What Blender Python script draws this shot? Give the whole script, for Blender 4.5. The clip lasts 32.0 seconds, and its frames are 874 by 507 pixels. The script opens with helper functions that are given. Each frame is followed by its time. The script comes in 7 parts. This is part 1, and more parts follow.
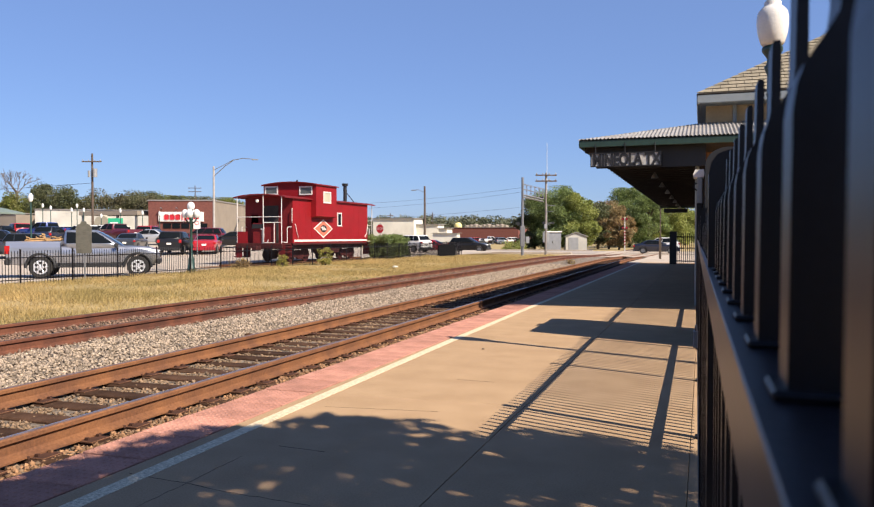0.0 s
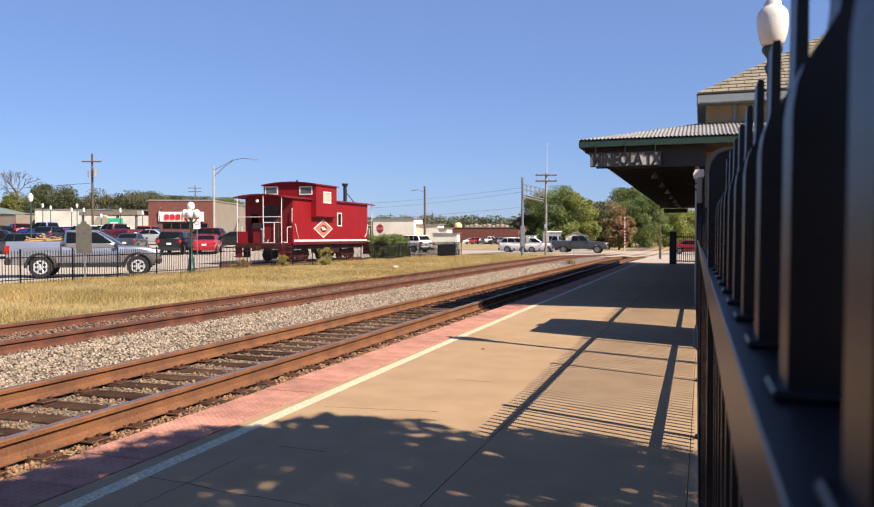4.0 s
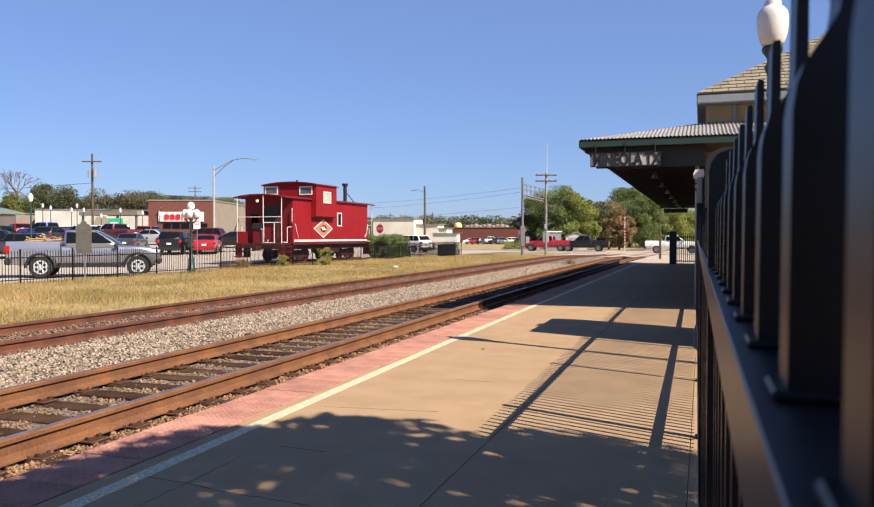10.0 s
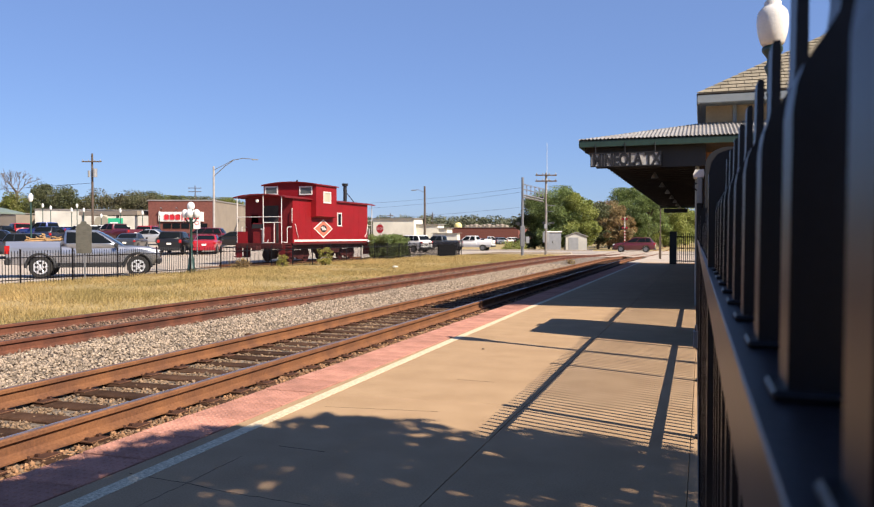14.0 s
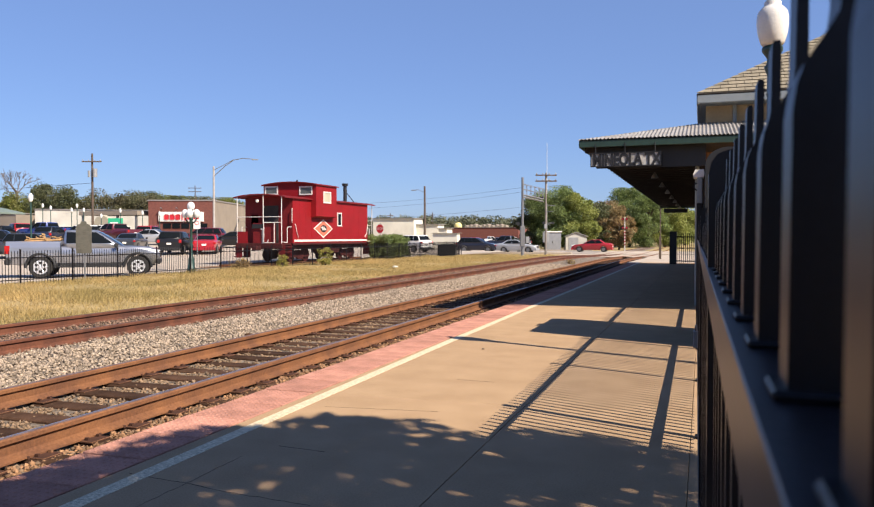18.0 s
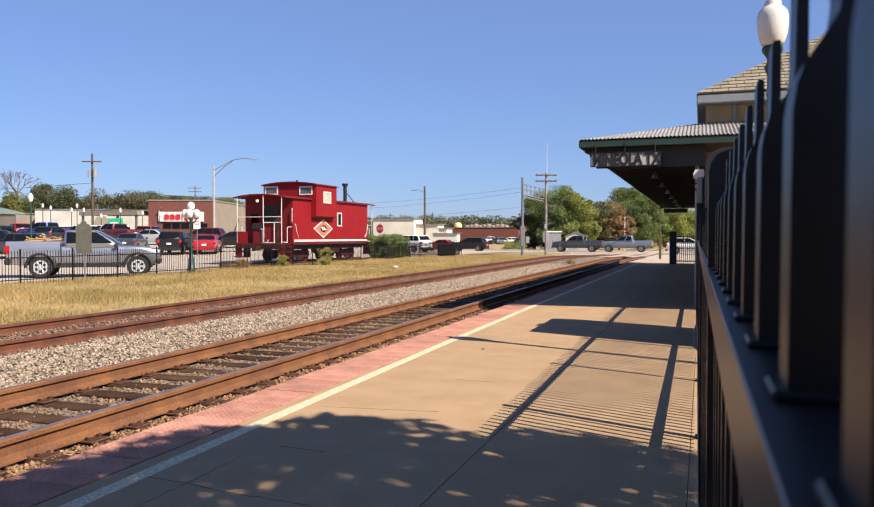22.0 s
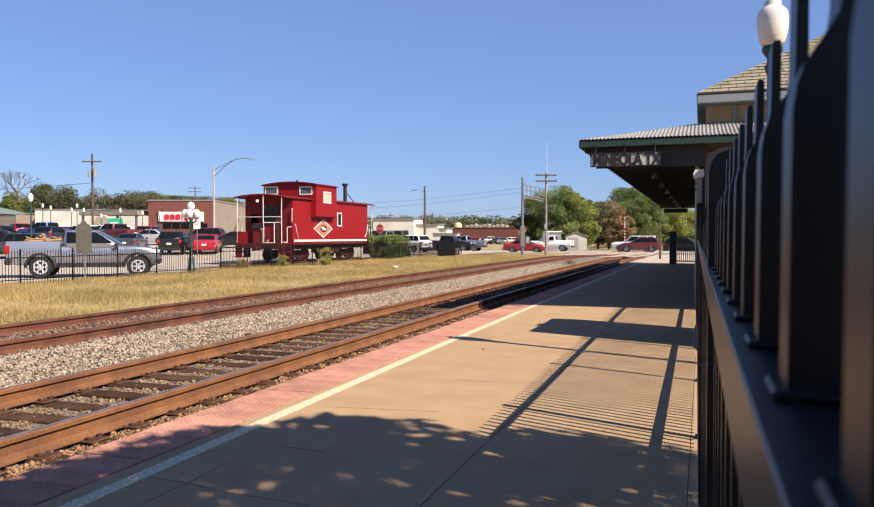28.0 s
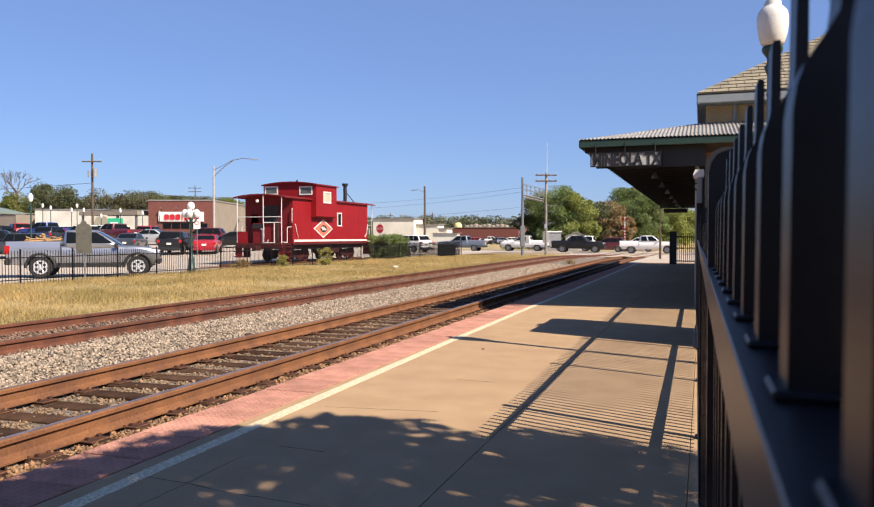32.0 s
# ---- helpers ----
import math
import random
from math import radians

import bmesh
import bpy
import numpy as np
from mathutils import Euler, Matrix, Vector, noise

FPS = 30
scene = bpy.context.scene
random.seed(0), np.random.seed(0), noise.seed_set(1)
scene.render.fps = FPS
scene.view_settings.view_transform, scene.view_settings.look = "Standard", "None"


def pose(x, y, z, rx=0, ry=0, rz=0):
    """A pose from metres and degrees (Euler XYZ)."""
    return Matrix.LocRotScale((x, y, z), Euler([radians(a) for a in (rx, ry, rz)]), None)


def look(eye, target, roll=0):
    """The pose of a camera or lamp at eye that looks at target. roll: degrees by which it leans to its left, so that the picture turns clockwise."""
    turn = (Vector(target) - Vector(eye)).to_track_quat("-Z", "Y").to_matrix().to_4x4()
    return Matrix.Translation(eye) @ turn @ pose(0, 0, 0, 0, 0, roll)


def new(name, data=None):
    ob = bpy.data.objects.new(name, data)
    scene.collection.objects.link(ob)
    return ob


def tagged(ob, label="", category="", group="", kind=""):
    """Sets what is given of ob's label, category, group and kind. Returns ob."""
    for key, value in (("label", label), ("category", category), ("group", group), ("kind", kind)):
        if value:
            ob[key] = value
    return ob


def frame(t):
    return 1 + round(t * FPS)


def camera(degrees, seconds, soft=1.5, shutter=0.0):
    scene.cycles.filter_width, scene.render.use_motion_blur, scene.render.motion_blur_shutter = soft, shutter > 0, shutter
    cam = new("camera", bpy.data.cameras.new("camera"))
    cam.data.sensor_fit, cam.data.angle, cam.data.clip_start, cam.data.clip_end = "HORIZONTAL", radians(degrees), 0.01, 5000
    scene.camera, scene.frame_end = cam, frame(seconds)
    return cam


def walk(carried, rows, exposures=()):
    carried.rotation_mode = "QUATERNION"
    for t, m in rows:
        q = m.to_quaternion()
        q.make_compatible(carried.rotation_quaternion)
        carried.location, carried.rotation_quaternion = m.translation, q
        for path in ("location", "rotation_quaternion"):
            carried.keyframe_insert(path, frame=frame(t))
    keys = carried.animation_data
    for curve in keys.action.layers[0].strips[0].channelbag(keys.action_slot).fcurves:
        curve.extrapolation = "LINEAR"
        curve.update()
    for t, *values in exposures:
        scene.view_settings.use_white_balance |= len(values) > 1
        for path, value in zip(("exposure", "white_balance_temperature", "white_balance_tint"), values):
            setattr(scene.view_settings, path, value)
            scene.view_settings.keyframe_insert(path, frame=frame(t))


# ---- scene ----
cam = camera(58.5, 32.0, soft=1.25)
EYE = pose(0.0, 0.0, 1.6, 88.76, 0, 18.8)
walk(cam, [(0.0, EYE), (32.0, EYE)])
# a small phone lens: sharp far off, soft on the fence a hand away
cam.data.dof.use_dof, cam.data.dof.focus_distance, cam.data.dof.aperture_fstop = True, 14.0, 20.0

# ---- light ----
SUN_TO = Vector((1.03, -0.40, 1.0)).normalized()
world = bpy.data.worlds.new("sky")
scene.world = world
world.use_nodes = True
wn = world.node_tree.nodes
sky = wn.new("ShaderNodeTexSky")
sky.sky_type = "NISHITA"
sky.sun_disc = False
sky.sun_elevation = math.asin(SUN_TO.z)
sky.sun_rotation = math.atan2(SUN_TO.x, SUN_TO.y)
sky.air_density, sky.dust_density, sky.ozone_density, sky.altitude = 1.0, 0.35, 5.0, 120
# a deep blue autumn sky, with little green in it
blue = wn.new("ShaderNodeMix")
blue.data_type, blue.blend_type = "RGBA", "MULTIPLY"
blue.inputs["Factor"].default_value = 1.0
blue.inputs["B"].default_value = (0.94, 1.03, 1.30, 1)
world.node_tree.links.new(sky.outputs[0], blue.inputs["A"])
# thin haze low over the horizon evens the blue out from side to side
haze = wn.new("ShaderNodeMix")
haze.data_type = "RGBA"
aim = wn.new("ShaderNodeTexCoord")
lift = wn.new("ShaderNodeSeparateXYZ")
fade = wn.new("ShaderNodeMapRange")
fade.interpolation_type = "SMOOTHSTEP"
fade.inputs["From Min"].default_value, fade.inputs["From Max"].default_value = 0.28, 0.75
fade.inputs["To Min"].default_value, fade.inputs["To Max"].default_value = 0.42, 0.0
world.node_tree.links.new(aim.outputs["Generated"], lift.inputs[0])
world.node_tree.links.new(lift.outputs["Z"], fade.inputs["Value"])
world.node_tree.links.new(fade.outputs[0], haze.inputs["Factor"])
haze.inputs["B"].default_value = (2.75, 4.03, 7.6, 1)
world.node_tree.links.new(blue.outputs["Result"], haze.inputs["A"])
world.node_tree.links.new(haze.outputs["Result"], wn["Background"].inputs[0])
wn["Background"].inputs[1].default_value = 0.053
sun = new("sun", bpy.data.lights.new("sun", "SUN"))
sun.data.energy, sun.data.angle, sun.data.color = 5.0, radians(0.48), (1.0, 0.885, 0.755)
sun.matrix_world = look(SUN_TO * 60, (0, 0, 0))
scene.view_settings.exposure = 0.97


# ---- materials ----
def mat(name, col, rough=0.7, metal=0.0, vary=0.25, scale=6.0, fine=60.0, bump=0.2, depth=0.01, tint=None, island=0.0,
        objrand=0.0, spec=0.5, coat=0.0, emit=None, amount=1.0):
    """Base colour with two scales of noise, fine relief, and variation from piece to piece."""
    m = bpy.data.materials.new(name)
    m.use_nodes = True
    nt = m.node_tree
    n, l = nt.nodes, nt.links
    b = n["Principled BSDF"]
    b.inputs["Roughness"].default_value = rough
    b.inputs["Metallic"].default_value = metal
    b.inputs["Specular IOR Level"].default_value = spec
    b.inputs["Coat Weight"].default_value = coat
    b.inputs["Coat Roughness"].default_value = 0.05
    tc = n.new("ShaderNodeTexCoord")
    n1 = n.new("ShaderNodeTexNoise")
    n1.inputs["Scale"].default_value, n1.inputs["Detail"].default_value = scale, 5
    n2 = n.new("ShaderNodeTexNoise")
    n2.inputs["Scale"].default_value, n2.inputs["Detail"].default_value = fine, 3
    for k in (n1, n2):
        l.new(tc.outputs["Object"], k.inputs["Vector"])
    r1 = n.new("ShaderNodeMapRange")
    r1.inputs["From Min"].default_value, r1.inputs["From Max"].default_value = 0.35, 0.65
    l.new(n1.outputs["Fac"], r1.inputs["Value"])
    mix = n.new("ShaderNodeMix")
    mix.data_type = "RGBA"
    t = tint if tint else [c * (1 - vary) for c in col]
    mix.inputs["A"].default_value = (*col, 1)
    mix.inputs["B"].default_value = (*t, 1)
    mf = n.new("ShaderNodeMath")
    mf.operation = "MULTIPLY"
    mf.inputs[1].default_value = amount
    l.new(r1.outputs[0], mf.inputs[0])
    l.new(mf.outputs[0], mix.inputs["Factor"])
    hsv = n.new("ShaderNodeHueSaturation")
    l.new(mix.outputs["Result"], hsv.inputs["Color"])
    val = n.new("ShaderNodeMapRange")
    val.inputs["From Min"].default_value, val.inputs["From Max"].default_value = 0.25, 0.75
    val.inputs["To Min"].default_value, val.inputs["To Max"].default_value = 1 - vary * 0.6, 1 + vary * 0.6
    l.new(n2.outputs["Fac"], val.inputs["Value"])
    last = val.outputs[0]
    for use, socket in ((island, "island"), (objrand, "object")):
        if use:
            src = n.new("ShaderNodeNewGeometry").outputs["Random Per Island"] if socket == "island" else n.new("ShaderNodeObjectInfo").outputs["Random"]
            mr = n.new("ShaderNodeMapRange")
            mr.inputs["To Min"].default_value, mr.inputs["To Max"].default_value = 1 - use, 1 + use
            l.new(src, mr.inputs["Value"])
            mu = n.new("ShaderNodeMath")
            mu.operation = "MULTIPLY"
            l.new(last, mu.inputs[0])
            l.new(mr.outputs[0], mu.inputs[1])
            last = mu.outputs[0]
    l.new(last, hsv.inputs["Value"])
    l.new(hsv.outputs[0], b.inputs["Base Color"])
    if bump:
        bp = n.new("ShaderNodeBump")
        bp.inputs["Strength"].default_value, bp.inputs["Distance"].default_value = bump, depth
        l.new(n2.outputs["Fac"], bp.inputs["Height"])
        l.new(bp.outputs[0], b.inputs["Normal"])
    if emit:
        b.inputs["Emission Color"].default_value = (*col, 1)
        b.inputs["Emission Strength"].default_value = emit
    return m


M = {}
M["concrete"] = mat("concrete", (0.370, 0.251, 0.146), 0.9, spec=0.1, vary=0.34, scale=2.1, fine=85, bump=0.4, depth=0.004, objrand=0.05, tint=(0.322, 0.215, 0.123))
M["crack"] = mat("cracked_concrete", (0.17, 0.125, 0.08), 0.95, vary=0.6, scale=9, fine=90)
M["joint"] = mat("joint_filler", (0.05, 0.045, 0.04), 0.9)
M["tactile"] = mat("tactile_tile", (0.46, 0.228, 0.166), 0.85, spec=0.12, vary=0.3, scale=3.5, fine=60, objrand=0.17, bump=0.15)
M["line"] = mat("worn_paint", (0.73, 0.615, 0.40), 0.75, vary=0.35, scale=40, fine=150, tint=(0.27, 0.215, 0.145), amount=0.75)
M["rail_rust"] = mat("rail_rust", (0.186, 0.081, 0.0345), 0.85, 0.0, vary=0.4, scale=3, fine=45, tint=(0.119, 0.0523, 0.0269), spec=0.25)
M["rail_maroon"] = mat("rail_old_rust", (0.133, 0.0498, 0.0278), 0.85, 0.0, vary=0.4, scale=3, fine=45, tint=(0.0729, 0.0298, 0.0199), spec=0.25)
M["rail_top"] = mat("rail_top", (0.165, 0.105, 0.085), 0.55, 0.12, vary=0.35, scale=5)
M["steel_bright"] = mat("polished_steel", (0.52, 0.50, 0.48), 0.2, 0.9, vary=0.15, scale=6, bump=0)
M["tie"] = mat("tie_timber", (0.070, 0.038, 0.0235), 0.95, spec=0.1, vary=0.4, scale=5, fine=50, bump=0.5, objrand=0.35)
M["plate"] = mat("tie_plate", (0.20, 0.098, 0.050), 0.9, 0.0, vary=0.4, spec=0.2)
M["spike"] = mat("spike_rust", (0.07, 0.032, 0.021), 0.85, 0.0, vary=0.3, spec=0.2)
M["old_top"] = mat("old_rail_top", (0.105, 0.058, 0.042), 0.7, 0.2, vary=0.35)
M["stone"] = mat("ballast_stone", (0.318, 0.249, 0.183), 0.9, vary=0.3, scale=8, fine=80, island=0.5, bump=0.3)
M["stone_rust"] = mat("rusty_ballast", (0.205, 0.135, 0.08), 0.9, vary=0.3, scale=8, fine=80, island=0.5, bump=0.3)
M["stone_brown"] = mat("brown_ballast", (0.195, 0.118, 0.078), 0.9, vary=0.35, scale=8, fine=80, island=0.5, bump=0.3)
M["stone_dirt"] = mat("rusty_dirt_stone", (0.262, 0.143, 0.071), 0.95, vary=0.35, scale=8, fine=80, island=0.55, bump=0.3)
M["gravel"] = mat("gravel_bed", (0.215, 0.168, 0.122), 0.95, vary=0.5, scale=4, fine=22, bump=1.0, depth=0.05)
M["soil"] = mat("dry_grass_soil", (0.339, 0.251, 0.112), 0.95, vary=0.35, scale=0.4, fine=7, tint=(0.25, 0.193, 0.076), bump=0.6, depth=0.05)
M["blade"] = mat("dry_grass_blade", (0.49, 0.352, 0.147), 0.9, vary=0.25, scale=0.4, fine=4, tint=(0.315, 0.245, 0.09), island=0.35, bump=0)
M["blade_green"] = mat("green_weed_blade", (0.205, 0.197, 0.070), 0.9, vary=0.3, scale=0.6, fine=5, tint=(0.261, 0.225, 0.09), island=0.4, bump=0)
M["asphalt"] = mat("asphalt", (0.34, 0.295, 0.25), 0.9, vary=0.2, scale=0.4, fine=30, bump=0.3)
M["dust"] = mat("dusty_paving", (0.46, 0.38, 0.295), 0.9, vary=0.3, scale=0.5, fine=12, bump=0.2)
M["lot"] = mat("parking_concrete", (0.43, 0.36, 0.285), 0.9, vary=0.2, scale=0.3, fine=10, bump=0.2)
M["screen"] = mat("dark_mesh", (0.008, 0.008, 0.009), 0.95, vary=0.3, spec=0.05)
M["board"] = mat("dull_sign_board", (0.52, 0.50, 0.46), 0.7, vary=0.4, scale=4, fine=30, tint=(0.2, 0.19, 0.17))
M["iron"] = mat("black_iron", (0.009, 0.008, 0.010), 0.38, 0.0, vary=0.25, scale=30, fine=300, bump=0.1, depth=0.0006, spec=0.2)
M["iron_rail"] = mat("weathered_iron", (0.031, 0.026, 0.029), 0.36, 0.0, vary=0.4, scale=14, fine=200, bump=0.2, depth=0.0008, spec=0.38)
M["green_iron"] = mat("green_iron", (0.02, 0.06, 0.048), 0.45, vary=0.25, scale=9)
M["dark_green"] = mat("dark_green_paint", (0.018, 0.045, 0.032), 0.45, vary=0.25, scale=9)
M["globe"] = mat("opal_globe", (0.66, 0.64, 0.60), 0.2, vary=0.08, scale=9)
M["red"] = mat("caboose_red", (0.226, 0.00492, 0.00902), 0.6, spec=0.25, vary=0.18, scale=1.4, fine=14, bump=0.1, tint=(0.193, 0.00574, 0.0082))
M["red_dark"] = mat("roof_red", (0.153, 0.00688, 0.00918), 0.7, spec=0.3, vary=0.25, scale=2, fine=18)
M["under"] = mat("underframe", (0.0638, 0.011, 0.0102), 0.8, spec=0.3, vary=0.4, scale=4)
M["white"] = mat("white_paint", (0.74, 0.70, 0.64), 0.6, vary=0.12, scale=3)
M["silver_rail"] = mat("grab_rail_paint", (0.66, 0.62, 0.58), 0.5, vary=0.15, scale=9)
M["black"] = mat("black_paint", (0.012, 0.012, 0.013), 0.5, vary=0.3)
M["glass"] = mat("dark_glass", (0.008, 0.010, 0.012), 0.1, vary=0.1, bump=0, spec=0.09)
M["pane"] = mat("window_pane", (0.10, 0.11, 0.10), 0.15, vary=0.3, scale=3, bump=0, spec=0.6)
M["curtain"] = mat("window_blind", (0.442, 0.399, 0.289), 0.5, vary=0.15, scale=5)
M["diamond"] = mat("emblem_red", (0.527, 0.145, 0.085), 0.6, vary=0.15)
M["stucco"] = mat("tan_wall", (0.4, 0.3, 0.18), 0.9, vary=0.12, scale=2, fine=25)
M["orange"] = mat("orange_wall", (0.23, 0.111, 0.051), 0.85, vary=0.2, scale=2, fine=25)
M["shingle"] = mat("roof_shingle", (0.24, 0.204, 0.14), 0.9, vary=0.25, scale=6, objrand=0.16, bump=0.4)
M["mortar"] = mat("shingle_gap", (0.06, 0.05, 0.04), 0.95)
M["tin"] = mat("corrugated_tin", (0.30, 0.292, 0.28), 0.6, 0.2, vary=0.3, scale=3, tint=(0.215, 0.196, 0.172))
M["gutter"] = mat("gutter_blue_grey", (0.24, 0.264, 0.272), 0.5, 0.2, vary=0.12, scale=3)
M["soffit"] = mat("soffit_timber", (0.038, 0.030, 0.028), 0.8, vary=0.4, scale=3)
M["sign_white"] = mat("sign_white", (0.68, 0.66, 0.61), 0.7, vary=0.3, scale=10)
M["store_brick"] = mat("red_brick_wall", (0.165, 0.055, 0.041), 0.9, vary=0.25, scale=3, fine=12)
M["tan_block"] = mat("block_wall", (0.245, 0.204, 0.16), 0.9, vary=0.1, scale=0.7)
M["white_wall"] = mat("white_wall", (0.72, 0.68, 0.57), 0.85, vary=0.15, scale=0.6)
# dimmer copy of white_wall, the white store's shade put into its colour
M["dim_white"] = mat("dim_white_wall", (0.46, 0.44, 0.39), 0.85, vary=0.2, scale=0.5)
M["roof_grey"] = mat("roof_grey", (0.234, 0.218, 0.203), 0.8, vary=0.2, scale=1)
M["roof_green"] = mat("roof_green", (0.16, 0.2, 0.168), 0.6, vary=0.15, scale=1)
M["sign_red"] = mat("sign_red", (0.468, 0.017, 0.0255), 0.5, vary=0.08)
M["sign_green"] = mat("sign_green", (0.0255, 0.357, 0.187), 0.5, vary=0.08)
M["pole_grey"] = mat("weathered_pole", (0.204, 0.178, 0.153), 0.9, vary=0.3, scale=4, fine=30)
M["pole_light"] = mat("pale_lamp_pole", (0.36, 0.33, 0.30), 0.7, vary=0.2, scale=4)
M["pole"] = mat("pole_timber", (0.102, 0.0723, 0.051), 0.9, vary=0.35, scale=4, fine=30)
M["steel"] = mat("galvanised_steel", (0.212, 0.212, 0.217), 0.5, 0.5, vary=0.2, scale=4)
M["grey_box"] = mat("grey_enamel", (0.281, 0.285, 0.289), 0.5, 0.2, vary=0.12, scale=2)
M["plaque_text"] = mat("marker_lettering", (0.165, 0.155, 0.12), 0.6, 0.2, vary=0.3, scale=9)
M["plaque"] = mat("marker_metal", (0.15, 0.14, 0.11), 0.6, 0.3, vary=0.3, scale=7, fine=60)
M["rubber"] = mat("tyre_rubber", (0.018, 0.017, 0.016), 0.85, vary=0.3)
M["lamp_shade"] = mat("lamp_shade", (0.30, 0.30, 0.29), 0.5, vary=0.2)
M["rim"] = mat("dull_alloy_rim", (0.17, 0.17, 0.175), 0.4, 0.5, vary=0.2, scale=9)
M["chrome"] = mat("bright_alloy_rim", (0.58, 0.58, 0.60), 0.42, 0.4, vary=0.1)
M["head"] = mat("headlight", (0.7, 0.7, 0.68), 0.12, vary=0.05, bump=0)
M["tail"] = mat("tail_light", (0.35, 0.012, 0.012), 0.15, vary=0.05, bump=0)
M["trim"] = mat("black_plastic", (0.02, 0.02, 0.021), 0.6, vary=0.2)
M["bark"] = mat("bark", (0.10, 0.075, 0.05), 0.95, vary=0.35, scale=5, fine=30, bump=0.6)
M["leaf"] = mat("leaf_green", (0.273, 0.293, 0.0715), 0.6, vary=0.2, scale=0.35, fine=4, tint=(0.182, 0.215, 0.052), island=0.45, bump=0)
M["leaf_mid"] = mat("leaf_mid_green", (0.205, 0.262, 0.074), 0.6, vary=0.2, scale=0.35, fine=4, tint=(0.119, 0.16, 0.0534), island=0.45, bump=0)
M["leaf_dark"] = mat("leaf_dark", (0.0796, 0.0979, 0.0428), 0.6, vary=0.2, scale=0.35, fine=4, tint=(0.112, 0.112, 0.0458), island=0.45, bump=0)
M["leaf_yellow"] = mat("leaf_yellow", (0.205, 0.19, 0.054), 0.6, vary=0.2, scale=0.5, fine=4, tint=(0.13, 0.162, 0.027), island=0.45, bump=0)
M["leaf_far"] = mat("far_foliage", (0.092, 0.098, 0.055), 0.8, vary=0.12, scale=0.05, fine=0.6, tint=(0.076, 0.084, 0.047), island=0.12, bump=0)
M["leaf_weed"] = mat("weed_yellow_green", (0.356, 0.313, 0.0756), 0.7, vary=0.25, scale=3, fine=9, tint=(0.216, 0.216, 0.054), island=0.45, bump=0)
M["leaf_olive"] = mat("leaf_olive", (0.135, 0.135, 0.062), 0.7, vary=0.2, scale=0.3, fine=4, tint=(0.10, 0.085, 0.045), island=0.35, bump=0)
M["leaf_brown"] = mat("leaf_brown", (0.33, 0.215, 0.10), 0.7, vary=0.2, scale=0.4, fine=4, tint=(0.20, 0.165, 0.07), island=0.45, bump=0)
M["twig"] = mat("bare_twig", (0.136, 0.106, 0.085), 0.9, vary=0.2)
M["wood"] = mat("scrap_timber", (0.378, 0.225, 0.099), 0.85, vary=0.3, scale=4, objrand=0.2)
M["yellow"] = mat("yellow_dome", (0.80, 0.66, 0.26), 0.5, vary=0.1)


def leafy(name, share=0.4):
    """Thin leaves glow where light passes through them."""
    nt = M[name].node_tree
    n, l = nt.nodes, nt.links
    b, out = n["Principled BSDF"], n["Material Output"]
    tr, mx = n.new("ShaderNodeBsdfTranslucent"), n.new("ShaderNodeMixShader")
    mx.inputs[0].default_value = share
    l.new(b.inputs["Base Color"].links[0].from_socket, tr.inputs["Color"])
    l.new(b.outputs[0], mx.inputs[1])
    l.new(tr.outputs[0], mx.inputs[2])
    l.new(mx.outputs[0], out.inputs["Surface"])


for leaf_name in ("leaf", "leaf_mid", "leaf_dark", "leaf_yellow", "leaf_weed", "leaf_olive", "leaf_brown", "blade", "blade_green"):
    leafy(leaf_name)


def paint(name, col, metal=0.0, coat=0.55, spec=0.45):
    return mat(name, col, 0.32, metal, vary=0.06, scale=2, fine=400, bump=0, coat=coat, spec=spec)


P = {"silver": paint("silver_paint", (0.36, 0.375, 0.42), 0.75), "white": paint("white_car_paint", (0.76, 0.75, 0.73)),
     "black": paint("black_car_paint", (0.013, 0.013, 0.015), 0.0, 0.3, 0.25), "navy": paint("navy_car_paint", (0.012, 0.016, 0.034)),
     "red": paint("red_car_paint", (0.33, 0.014, 0.024)), "maroon": paint("maroon_car_paint", (0.10, 0.012, 0.022)),
     "grey": paint("grey_car_paint", (0.05, 0.055, 0.065), 0.3), "blue": paint("blue_car_paint", (0.02, 0.045, 0.20)),
     "lightblue": paint("pale_blue_car_paint", (0.42, 0.44, 0.47), 0.3), "slate": paint("slate_car_paint", (0.16, 0.19, 0.24), 0.3)}


# ---- mesh helpers ----
def part(name, bm, material, parent=None, label="", m=None, smooth=False):
    """One mesh object from a bmesh, under a thing or a part."""
    me = bpy.data.meshes.new(name)
    bmesh.ops.recalc_face_normals(bm, faces=bm.faces)
    bm.to_mesh(me)
    bm.free()
    return put(name, me, material, parent, label, m, smooth)


def put(name, me, material=None, parent=None, label="", m=None, smooth=False):
    if material and not me.materials:
        me.materials.append(material)
    if smooth:
        me.polygons.foreach_set("use_smooth", [True] * len(me.polygons))
    ob = new(name, me)
    if parent:
        ob.parent = parent
    if m is not None:
        ob.matrix_basis = m
    if label:
        ob["label"] = label
    return ob


